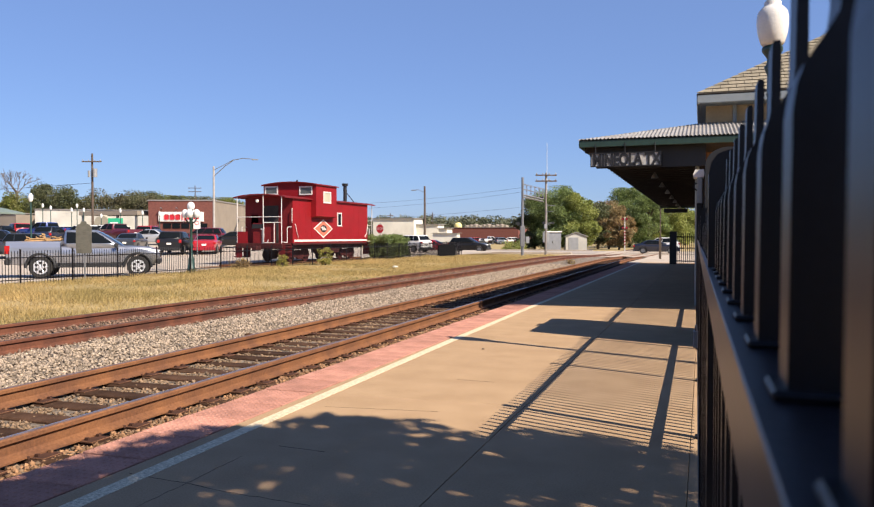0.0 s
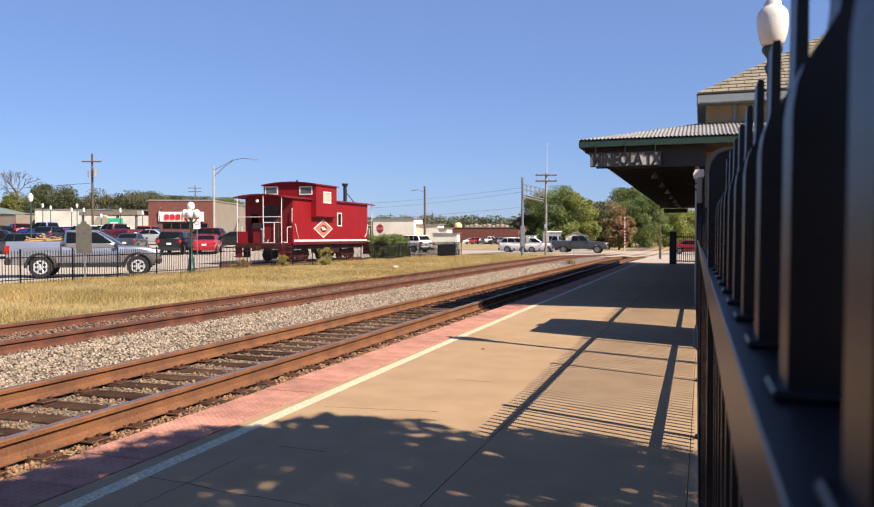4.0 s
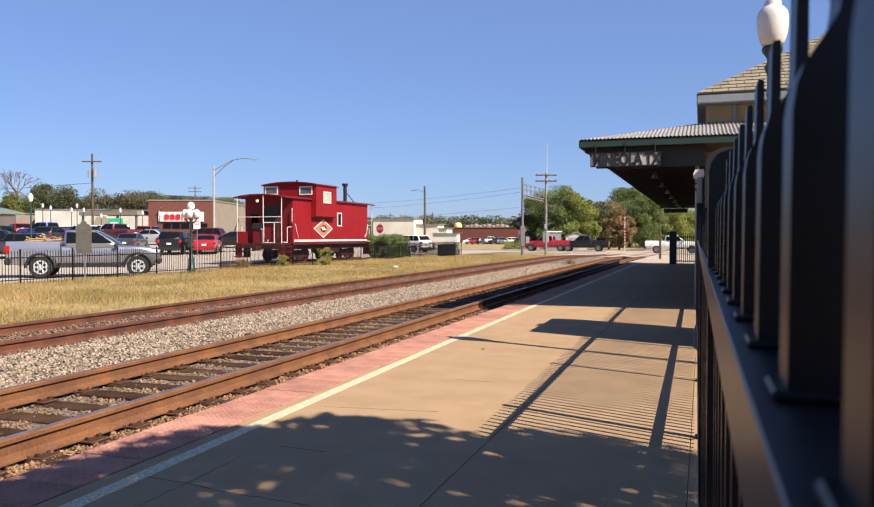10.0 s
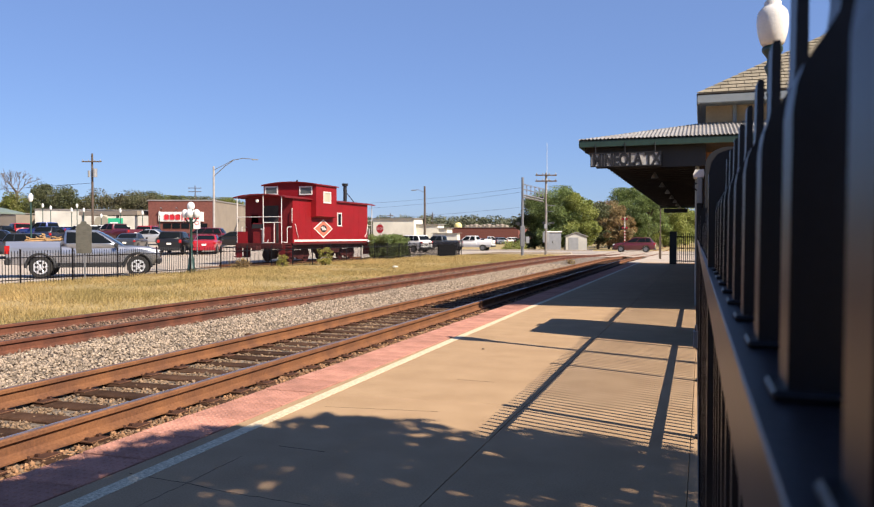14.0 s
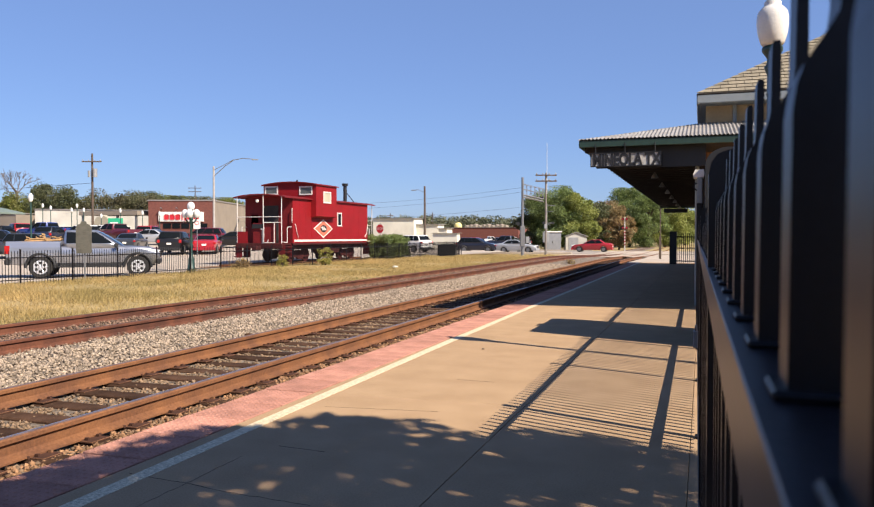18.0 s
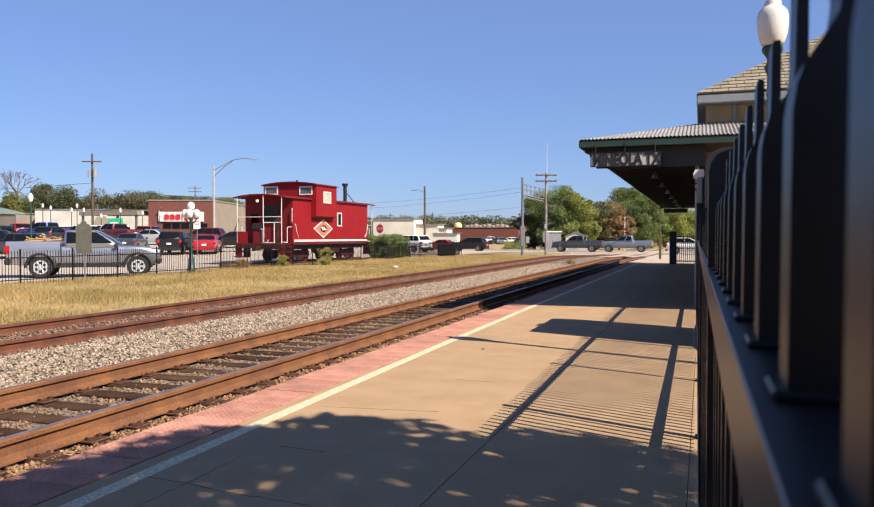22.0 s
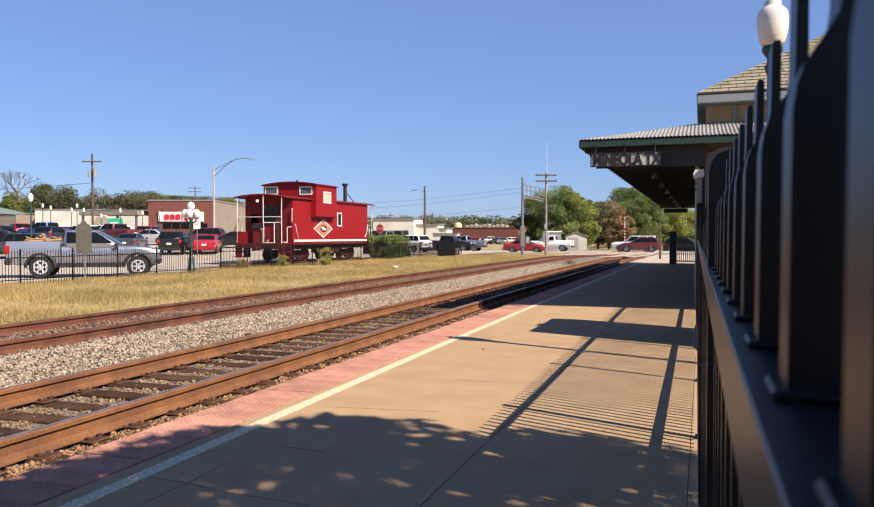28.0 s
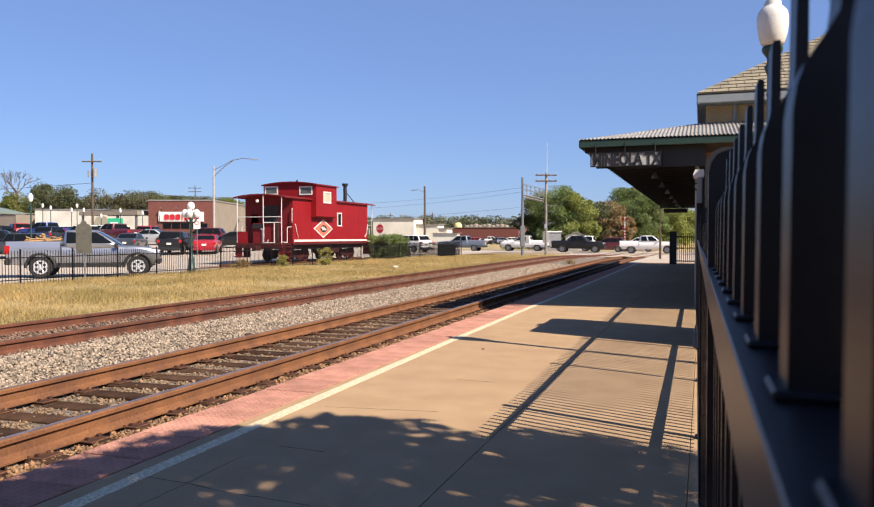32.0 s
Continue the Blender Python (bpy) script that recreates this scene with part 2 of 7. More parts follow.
def thing(name, label, category, m=None, group="", kind=""):
    ob = new(name)
    ob.empty_display_size = 0.2
    if m is not None:
        ob.matrix_basis = m
    return tagged(ob, label, category, group, kind)


def B():
    return bmesh.new()


def box(bm, x0, x1, y0, y1, z0, z1, bev=0.0, m=None):
    v = [bm.verts.new((x, y, z)) for x in (x0, x1) for y in (y0, y1) for z in (z0, z1)]
    fs = [bm.faces.new([v[i] for i in q]) for q in ((0, 1, 3, 2), (4, 6, 7, 5), (0, 4, 5, 1), (2, 3, 7, 6), (0, 2, 6, 4), (1, 5, 7, 3))]
    if bev:
        es = list({e for f in fs for e in f.edges})
        r = bmesh.ops.bevel(bm, geom=es, offset=bev, segments=1, affect="EDGES")
        v = list({w for f in r["faces"] for w in f.verts} | {w for w in v if w.is_valid})
    if m is not None:
        bmesh.ops.transform(bm, matrix=m, verts=v)
    return bm


def cyl(bm, p0, p1, r0, r1=None, seg=10):
    p0, p1 = Vector(p0), Vector(p1)
    r1 = r0 if r1 is None else r1
    q = (p1 - p0).to_track_quat("Z", "Y")
    rings = []
    for p, r in ((p0, r0), (p1, r1)):
        rings.append([bm.verts.new(p + q @ Vector((r * math.cos(2 * math.pi * i / seg), r * math.sin(2 * math.pi * i / seg), 0))) for i in range(seg)])
    for i in range(seg):
        j = (i + 1) % seg
        bm.faces.new((rings[0][i], rings[0][j], rings[1][j], rings[1][i]))
    bm.faces.new(rings[0][::-1])
    bm.faces.new(rings[1])
    return bm


def tube(bm, pts, r, seg=6):
    for a, b in zip(pts, pts[1:]):
        cyl(bm, a, b, r, r, seg)
    return bm


def lathe(bm, prof, seg=14, at=(0, 0, 0)):
    """Turned about z from (radius, height) pairs."""
    rings = []
    for r, z in prof:
        rings.append([bm.verts.new((at[0] + max(r, 1e-4) * math.cos(2 * math.pi * i / seg), at[1] + max(r, 1e-4) * math.sin(2 * math.pi * i / seg), at[2] + z)) for i in range(seg)])
    for a, b in zip(rings, rings[1:]):
        for i in range(seg):
            j = (i + 1) % seg
            bm.faces.new((a[i], a[j], b[j], b[i]))
    bm.faces.new(rings[0][::-1])
    bm.faces.new(rings[-1])
    return bm


def prism(bm, prof, a, b, axis="y", wa=None):
    """A profile pushed along an axis. y: profile in (x, z); x: in (y, z); z: in (x, y)."""
    def at(p, t):
        return {"y": (p[0], t, p[1]), "x": (t, p[0], p[1]), "z": (p[0], p[1], t)}[axis]
    r0 = [bm.verts.new(at(p, a)) for p in prof]
    r1 = [bm.verts.new(at(p, b)) for p in prof]
    k = len(prof)
    for i in range(k):
        j = (i + 1) % k
        bm.faces.new((r0[i], r0[j], r1[j], r1[i]))
    bm.faces.new(r0[::-1])
    bm.faces.new(r1)
    return bm


def quad(bm, pts, th=0.006):
    """A thin pane on four corners, its thickness along the normal."""
    p = [Vector(q) for q in pts]
    n = (p[1] - p[0]).cross(p[2] - p[0]).normalized() * th
    a = [bm.verts.new(q) for q in p]
    b = [bm.verts.new(q + n) for q in p]
    k = len(p)
    for i in range(k):
        j = (i + 1) % k
        bm.faces.new((a[i], a[j], b[j], b[i]))
    bm.faces.new(a[::-1])
    bm.faces.new(b)
    return bm


def mesh_np(name, verts, faces, material):
    """A mesh from arrays; every face has the same number of corners."""
    me = bpy.data.meshes.new(name)
    nv, nf, k = len(verts), len(faces), faces.shape[1]
    me.vertices.add(nv)
    me.vertices.foreach_set("co", verts.astype(np.float32).ravel())
    me.loops.add(nf * k)
    me.loops.foreach_set("vertex_index", faces.astype(np.int32).ravel())
    me.polygons.add(nf)
    me.polygons.foreach_set("loop_start", np.arange(0, nf * k, k, dtype=np.int32))
    me.update(calc_edges=True)
    me.materials.append(material)
    return me


# ---- ground ----
GROUND_Z = -0.33


def drop(y, d=0.42):
    """The land falls towards the road."""
    u = min(1.0, max(0.0, (y - 48.0) / 38.0))
    return d * u * u * (3 - 2 * u)


bm = B()
quad(bm, [(-4000, -1500, GROUND_Z), (4000, -1500, GROUND_Z), (4000, 4500, GROUND_Z), (-4000, 4500, GROUND_Z)], -0.2)
tagged(part("ground", bm, M["soil"]), "dry grass and bare soil reaching the horizon", "ground", kind="structure")


def verge(x0, x1, y0, y1, nx, ny, zfun, name, material, label, category):
    xs, ys = np.linspace(x0, x1, nx), np.linspace(y0, y1, ny)
    v = np.array([(x, y, zfun(x, y)) for y in ys for x in xs])
    i = np.arange(nx * ny).reshape(ny, nx)
    f = np.stack([i[:-1, :-1].ravel(), i[:-1, 1:].ravel(), i[1:, 1:].ravel(), i[1:, :-1].ravel()], 1)
    ob = new(name, mesh_np(name, v, f, material))
    return tagged(ob, label, category, kind="structure")


def verge_z(x, y):
    u = min(1.0, max(0.0, (-10.2 - x) / 3.0))
    far = min(1.0, max(0.0, (y - 50.0) / 20.0))
    return 0.10 * u * (1 - far) + 0.02 + 0.05 * noise.noise((x * 0.5, y * 0.5, 3)) * (1 - far) - 0.75 * drop(y)


verge(-20.6, -9.9, -25, 86.5, 40, 220, verge_z, "grass_verge", M["soil"], "dry yellow grass verge beside the tracks", "grass")


def bed_z(x, y):
    # cribs of the near track lie just under its ties; the second track's bed is higher
    u = min(1.0, max(0.0, (-6.75 - x) / 0.9))
    s = min(1.0, max(0.0, (-10.15 - x) / 0.6))
    side = 0.3 if y > 50 and (x < -10.7 or x > -4.4) else 0.0
    return -0.025 + 0.145 * u - 0.12 * s + 0.02 * noise.noise((x * 1.5, y * 1.5, 9)) - drop(y) - side


verge(-10.8, -3.9, -20, 140, 38, 320, bed_z, "ballast_bed", M["gravel"], "grey gravel ballast bed under the tracks", "gravel")

def ease(u):
    u = min(1.0, max(0.0, u))
    return u * u * (3 - 2 * u)


def lot_z(x, y):
    """The lot climbs gently away from the tracks."""
    d = min(88.0, -0.3223 * x + 0.9466 * y)
    return 0.0007 * max(0.0, d - 42.0) ** 2 * ease((-27.0 - x) / 6) * (1 - ease((y - 66) / 12))


verge(-130, -20.3, -30, 84.0, 74, 77, lot_z, "parking_lot", M["lot"], "pale worn concrete parking lot behind the fence", "parking lot")
bm = B()
box(bm, -460, 460, 85.5, 102.0, -0.6, -0.25)
tagged(part("road", bm, M["asphalt"]), "grey asphalt road over the level crossing", "road", kind="structure")
bm = B()
for y0, y1 in ((84.9, 85.5), (102.0, 102.6)):
    box(bm, -460, -13.5, y0, y1, -0.5, -0.12, 0.02)
    box(bm, 5.0, 460, y0, y1, -0.5, -0.12, 0.02)
tagged(part("kerb", bm, M["dust"]), "pale concrete kerb along the road", "kerb", kind="structure")
bm = B()
for x0, x1 in ((-11.2, -9.95), (-9.7, -8.4), (-8.2, -6.22), (-6.0, -4.73), (-4.48, -2.6)):
    box(bm, x0, x1, 85.0, 102.5, -0.5, -0.235, 0.01)
tagged(part("crossing_panel", bm, M["dust"]), "pale concrete panels of the level crossing", "crossing", kind="structure")
verge(-13.5, 6.0, 64.0, 85.6, 8, 24, lambda x, y: 0.125 - drop(y), "apron", M["dust"], "dusty pale pavement between platform and road", "pavement")
bm = B()
prism(bm, [(45.4, -0.5), (64.0, -0.5), (64.0, -0.035), (45.9, 0.118), (45.4, 0.118)], -4.1, 6.0, "x")
tagged(part("platform_ramp", bm, M["dust"]), "dusty pale pavement at the platform end", "pavement", kind="structure")

# ---- tracks ----
RAILS = {"near": (-4.612, -6.120, 0.19), "far": (-8.295, -9.83, 0.29)}
PROF = [(-0.07, 0.0), (0.07, 0.0), (0.07, 0.012), (0.018, 0.035), (0.011, 0.05), (0.011, 0.118), (0.036, 0.132), (0.036, 0.160),
        (0.028, 0.172), (-0.028, 0.172), (-0.036, 0.160), (-0.036, 0.132), (-0.011, 0.118), (-0.011, 0.05), (-0.018, 0.035), (-0.07, 0.012)]
tie_bm = B()
box(tie_bm, -1.3, 1.24, -0.11, 0.11, -0.16, 0.0, 0.012)
tie_me = bpy.data.meshes.new("tie")
tie_bm.to_mesh(tie_me)
tie_bm.free()
tie_me.materials.append(M["tie"])
pl = B()
box(pl, -0.185, 0.185, -0.095, 0.095, 0.0, 0.016, 0.003)
flat = len(pl.faces)
for sx, sy in ((-0.1, -0.06), (0.1, 0.06), (0.1, -0.06), (-0.1, 0.06)):
    box(pl, sx - 0.016, sx + 0.016, sy - 0.010, sy + 0.010, 0.014, 0.036)
for s in (-1, 1):
    box(pl, 0.05 * s - 0.03, 0.05 * s + 0.03, 0.10, 0.12, 0.005, 0.03, 0.003)
for k, face in enumerate(pl.faces):
    face.material_index = 1 if k >= flat else 0
plate_me = bpy.data.meshes.new("tie_plate")
pl.to_mesh(plate_me)
pl.free()
plate_me.materials.append(M["plate"])
plate_me.materials.append(M["spike"])
rnd = random.Random(4)
TIE_Y = {"near": [], "far": []}
for nm, (xa, xb, top) in RAILS.items():
    track = thing("railway_track", "rusty brown steel railway track on dark timber ties" if nm == "near" else "second rusty railway track set a little higher", "railway", kind="structure")
    for x in (xa, xb):
        bm = B()
        ys = [-30.0] + [48.0 + 2 * i for i in range(20)] + [150.0]
        dd = 0.42 if nm == "near" else 0.52
        rings = [[bm.verts.new((x + p, y, top - 0.172 + q - drop(y, dd))) for p, q in PROF] for y in ys]
        for r0, r1 in zip(rings, rings[1:]):
            for i in range(len(PROF)):
                j = (i + 1) % len(PROF)
                bm.faces.new((r0[i], r0[j], r1[j], r1[i]))
        rail = part("rail", bm, M["rail_rust" if nm == "near" else "rail_maroon"], track)
        bm = B()
        for y0, y1 in zip(ys, ys[1:]):
            quad(bm, [(x - 0.027, y0, top - drop(y0, dd)), (x + 0.027, y0, top - drop(y0, dd)), (x + 0.027, y1, top - drop(y1, dd)), (x - 0.027, y1, top - drop(y1, dd))], 0.0015)
        part("running_surface", bm, M["rail_top" if nm == "near" else "old_top"], rail, "bare worn steel top of the rail")
        if x == -4.612:
            bm = B()
            for y0, y1 in zip(ys, ys[1:]):
                quad(bm, [(x - 0.020, y0, top + 0.0014 - drop(y0, dd)), (x - 0.008, y0, top + 0.0014 - drop(y0, dd)), (x - 0.008, y1, top + 0.0014 - drop(y1, dd)), (x - 0.020, y1, top + 0.0014 - drop(y1, dd))], 0.0012)
            part("polished_band", bm, M["steel_bright"], rail, "narrow bright band polished by wheels")
    y, k = -12.0, 0
    while y < 95:
        base = top - 0.186 - drop(y)
        if y < 63.5:
            TIE_Y[nm].append(y)
            put("tie", tie_me, None, track, m=pose((xa + xb) / 2 + rnd.uniform(-0.05, 0.05), y, base + rnd.uniform(-0.012, 0.006), 0, 0, rnd.uniform(-1.5, 1.5)))
            if y < 38:
                for x in (xa, xb):
                    put("tie_plate", plate_me, None, track, m=pose(x, y, base, 0, 0, 180 * (k % 2)))
        y += 0.5 + rnd.uniform(-0.025, 0.025)
        k += 1


# ---- loose stones ----
def stones(name, x0, x1, y0, y1, n, size, seed, material, zfun, label, keep=None):
    rng = np.random.default_rng(seed)
    p = np.stack([rng.uniform(x0, x1, n), y0 + (y1 - y0) * rng.random(n) ** 1.25], 1)
    if keep:
        p = p[np.array([keep(a, b) for a, b in p])]
    n = len(p)
    octa = np.array([(1, 0, 0), (-1, 0, 0), (0, 1, 0), (0, -1, 0), (0, 0, 1), (0, 0, -1), ], float)
    fo = np.array([(0, 2, 4), (2, 1, 4), (1, 3, 4), (3, 0, 4), (2, 0, 5), (1, 2, 5), (3, 1, 5), (0, 3, 5)])
    v = octa[None] * (size * rng.uniform(0.5, 1.35, (n, 1, 3)) * np.array((1, 1, 0.7))) + rng.normal(0, size * 0.22, (n, 6, 3))
    a = rng.uniform(0, 6.283, n)
    t = rng.uniform(-0.9, 0.9, n)
    ct, st = np.cos(t)[:, None], np.sin(t)[:, None]
    vx, vy, vz = v[..., 0].copy(), v[..., 1].copy(), v[..., 2].copy()
    vy, vz = vy * ct - vz * st, vy * st + vz * ct
    ca, sa = np.cos(a)[:, None], np.sin(a)[:, None]
    v = np.stack([vx * ca - vy * sa, vx * sa + vy * ca, vz], 2)
    z = np.array([zfun(q[0], q[1]) for q in p]) + rng.uniform(-0.2, 0.9, n) * size
    v += np.stack([p[:, 0], p[:, 1], z], 1)[:, None]
    f = (fo[None] + 6 * np.arange(n)[:, None, None]).reshape(-1, 3)
    ob = new(name, mesh_np(name, v.reshape(-1, 3), f, material))
    return tagged(ob, label, "gravel", kind="stuff")


def off_rail(x, y):
    return min(abs(x - r) for r in (-4.612, -6.12, -8.295, -9.83)) > 0.085


def between_ties(x, y):
    """Most stones lie in the cribs, a few on the ties."""
    near = min(abs(y - t) for t in TIE_Y["near"])
    return off_rail(x, y) and (near > 0.125 or math.sin(x * 917.3 + y * 631.7) > 0.86)


stones("ballast_stones", -8.1, -6.25, 3.0, 42, 54000, 0.026, 1, M["stone"], bed_z, "pale grey crushed stones heaped between the tracks", off_rail)
stones("crib_stones", -6.05, -4.4, 3.2, 34, 21000, 0.024, 2, M["stone_rust"], lambda x, y: bed_z(x, y) - 0.006, "rust-stained stones between the ties", between_ties)
stones("far_track_stones", -10.6, -8.1, 5.0, 50, 24000, 0.03, 3, M["stone_brown"], lambda x, y: bed_z(x, y) + 0.005, "brownish stones along the second track", off_rail)
stones("edge_stones", -4.54, -4.15, 2.6, 26, 6500, 0.024, 5, M["stone_dirt"], lambda x, y: -0.02, "rust-stained stones along the platform edge")

# ---- platform ----
# all that stands on the platform is drawn from eye level and then set to its true scale (see the end)
DECK = []
plat = thing("platform", "sunlit tan concrete station platform in large slabs", "platform", kind="structure")
DECK.append(plat)
bm = B()
box(bm, -4.35, 6.0, -12, 50.0, -0.35, -0.082)
part("footing", bm, M["joint"], plat)
rows = [-12 + 0.0, -8.4, -3.2, 2.0, 7.2, 12.4, 17.9, 23.1, 28.3, 33.5, 38.7, 44.0, 50.0]
for a, b in ((-3.752, -1.583), (-1.577, -0.082), (-0.078, 6.0)):
    for y0, y1 in zip(rows, rows[1:]):
        bm = B()
        box(bm, a, b, y0 + 0.003, y1 - 0.003, -0.1, 0.0, 0.003)
        part("slab", bm, M["concrete"], plat)
bm = B()
line_at = ((-12.0, -3.50), (3.6, -3.535), (6.1, -3.585), (11.0, -3.65), (18.0, -3.69), (49.5, -3.70))
for (y0, xa), (y1, xb) in zip(line_at, line_at[1:]):
    quad(bm, [(xa - 0.061, y0, 0.0), (xa + 0.061, y0, 0.0), (xb + 0.061, y1, 0.0), (xb - 0.061, y1, 0.0)], 0.003)
part("edge_line", bm, M["line"], plat, "worn cream painted safety line")

# hairline cracks in the slabs
rnd = random.Random(12)
for way in (((-3.17, 3.2), (-3.16, 4.24), (-3.17, 4.9)), ((-3.66, 4.29), (-3.16, 4.24), (-2.81, 4.17), (-2.2, 4.12)), ((-3.06, 5.23), (-2.65, 5.19)),
            ((-3.35, 6.58), (-2.26, 6.72)), ((-2.59, 8.317), (-2.16, 8.287))):
    bm = B()
    for (xa, ya), (xb, yb) in zip(way, way[1:]):
        steps = max(3, int(math.hypot(xb - xa, yb - ya) / 0.06))
        nx, ny = -(yb - ya), xb - xa
        ln = math.hypot(nx, ny)
        pts = []
        for q in range(steps + 1):
            u, j = q / steps, rnd.uniform(-0.007, 0.007) * (0 < q < steps)
            pts.append((xa + (xb - xa) * u + nx / ln * j, ya + (yb - ya) * u + ny / ln * j, rnd.uniform(0.0005, 0.0022)))
        for (x0, y0, w0), (x1, y1, w1) in zip(pts, pts[1:]):
            quad(bm, [(x0 - nx / ln * w0, y0 - ny / ln * w0, 0.0), (x1 - nx / ln * w1, y1 - ny / ln * w1, 0.0), (x1 + nx / ln * w1, y1 + ny / ln * w1, 0.0), (x0 + nx / ln * w0, y0 + ny / ln * w0, 0.0)], 0.002)
    part("crack", bm, M["crack"], plat, "thin dark crack in the concrete")

# ---- black iron fence beside the camera ----
fence = thing("platform_fence", "black iron picket fence with spear tops on the platform", "fence")
DECK.append(fence)
FX = pose(0, 0, 0, 0, 0, 0.42)       # the fence runs a touch askew of the platform edge
fence.matrix_basis = FX
bm = B()
# square bar with rounded shoulders and a slim spear; the tops lean a little away from the tracks
side = [(0.0255, 0.06), (0.0255, 1.50), (0.0255, 1.637), (0.0265, 1.645), (0.0285, 1.651), (0.0315, 1.6555), (0.0350, 1.661), (0.0376, 1.6655), (0.0384, 1.672), (0.0387, 1.709), (0.0393, 1.7115)]
prof = side + [(0.082 - x, z) for x, z in side[::-1]]
prism(bm, [(x + 0.008 * max(0.0, z - 1.50), z) for x, z in prof], -0.0125, 0.0125)
bmesh.ops.recalc_face_normals(bm, faces=bm.faces)
picket_me = bpy.data.meshes.new("picket")
bm.to_mesh(picket_me)
bm.free()
picket_me.materials.append(M["iron"])
bm = B()
box(bm, 0.0215, 0.0605, -0.0150, 0.0150, 1.5512, 1.5545, 0.0012)
collar_me = bpy.data.meshes.new("collar")
bm.to_mesh(collar_me)
bm.free()
collar_me.materials.append(M["iron"])
posts = [1.35 + 2.58 * k for k in range(-2, 17)]
for k in range(-13, 274):
    y = 0.148 + 0.116 * k
    if min(abs(y - p) for p in posts) < 0.05:
        continue
    put("picket", picket_me, None, fence, m=pose(0.0, y, 0.0))
    if k < 60:
        put("collar", collar_me, None, fence, m=pose(0.0, y, 0.0))
for z0, z1 in ((1.5085, 1.551), (0.298, 0.343)):
    bm = B()
    box(bm, 0.0155, 0.0665, -1.4, 43.0, z0, z1, 0.0008)
    part("rail", bm, M["iron_rail"], fence)
for p in posts:
    bm = B()
    prism(bm, [(0.018, 0.0), (0.078, 0.0), (0.078, 1.70), (0.074, 1.719), (0.064, 1.732), (0.048, 1.738), (0.032, 1.732), (0.022, 1.719), (0.018, 1.70)], p - 0.03, p + 0.03)
    box(bm, 0.0, 0.084, p - 0.05, p + 0.05, 0.0, 0.02, 0.003)
    part("post", bm, M["iron"], fence)

bm = B()
box(bm, -0.014, 0.014, 4.93, 5.02, 0.93, 1.03, 0.004)
tube(bm, [(0.0, 4.95, 1.02), (0.0, 4.95, 1.06), (0.0, 5.0, 1.06), (0.0, 5.0, 1.02)], 0.006, 6)
part("latch", bm, M["steel"], fence, "worn steel latch on the fence")

# ---- depot with its canopy ----
depot = thing("railway_depot", "tan brick station building with a wide tin canopy", "building")
DECK.append(depot)
CX0, CY0, CY1, ZE, WX, WY, ZW = -2.46, 16.6, 49.0, 3.64, 0.05, 19.1, 4.22
bm = B()
box(bm, WX, 6.0, WY, 46.5, 0.0, 3.6)
part("wall", bm, M["orange"], depot, "orange-brown plastered ground floor wall")
bm = B()
box(bm, WX, 6.0, WY, 46.5, 3.6, 4.62)
part("upper_wall", bm, M["stucco"], depot, "tan upper wall above the canopy")
for y in (23, 28, 33, 38, 43):
    bm = B()
    box(bm, WX - 0.03, WX + 0.02, y - 0.55, y + 0.55, 0.9, 2.6)
    w = part("window", bm, M["white"], depot)
    bm = B()
    box(bm, WX - 0.035, WX - 0.028, y - 0.46, y + 0.46, 1.0, 2.5)
    part("pane", bm, M["pane"], w)


def sheet(bm, pts):
    """One flute of a tin sheet, with its thickness."""
    p = [pts[0][0], pts[1][0], pts[1][1], pts[0][1]]
    a = [bm.verts.new(q) for q in p]
    b = [bm.verts.new((q[0], q[1], q[2] - 0.006)) for q in p]
    bm.faces.new(a)
    bm.faces.new(b[::-1])
    for i in (0, 2):
        bm.faces.new((a[i], b[i], b[i + 1], a[i + 1]))


for i in range(11):
    # tin sheets of the slope over the short side
    x0, x1 = CX0 + i * 0.78, CX0 + (i + 1) * 0.78
    if x0 > 5.9:
        break
    bm = B()
    xs = np.arange(x0, x1 + 0.001, 0.039)
    for a, b in zip(xs, xs[1:]):
        pts = []
        for x in (a, b):
            t1 = min(1.0, max(0.02, (x - CX0) / (WX - CX0)))
            dz = 0.014 if round((x - CX0) / 0.039) % 2 else -0.014
            pts.append(((x, CY0 - 0.05, ZE + dz), (x, CY0 + (WY - CY0) * t1, ZE + (ZW - ZE) * t1 + dz)))
        sheet(bm, pts)
    bmesh.ops.remove_doubles(bm, verts=bm.verts, dist=0.0005)
    part("roof_sheet", bm, M["tin"], depot, "pale corrugated tin roof sheet")
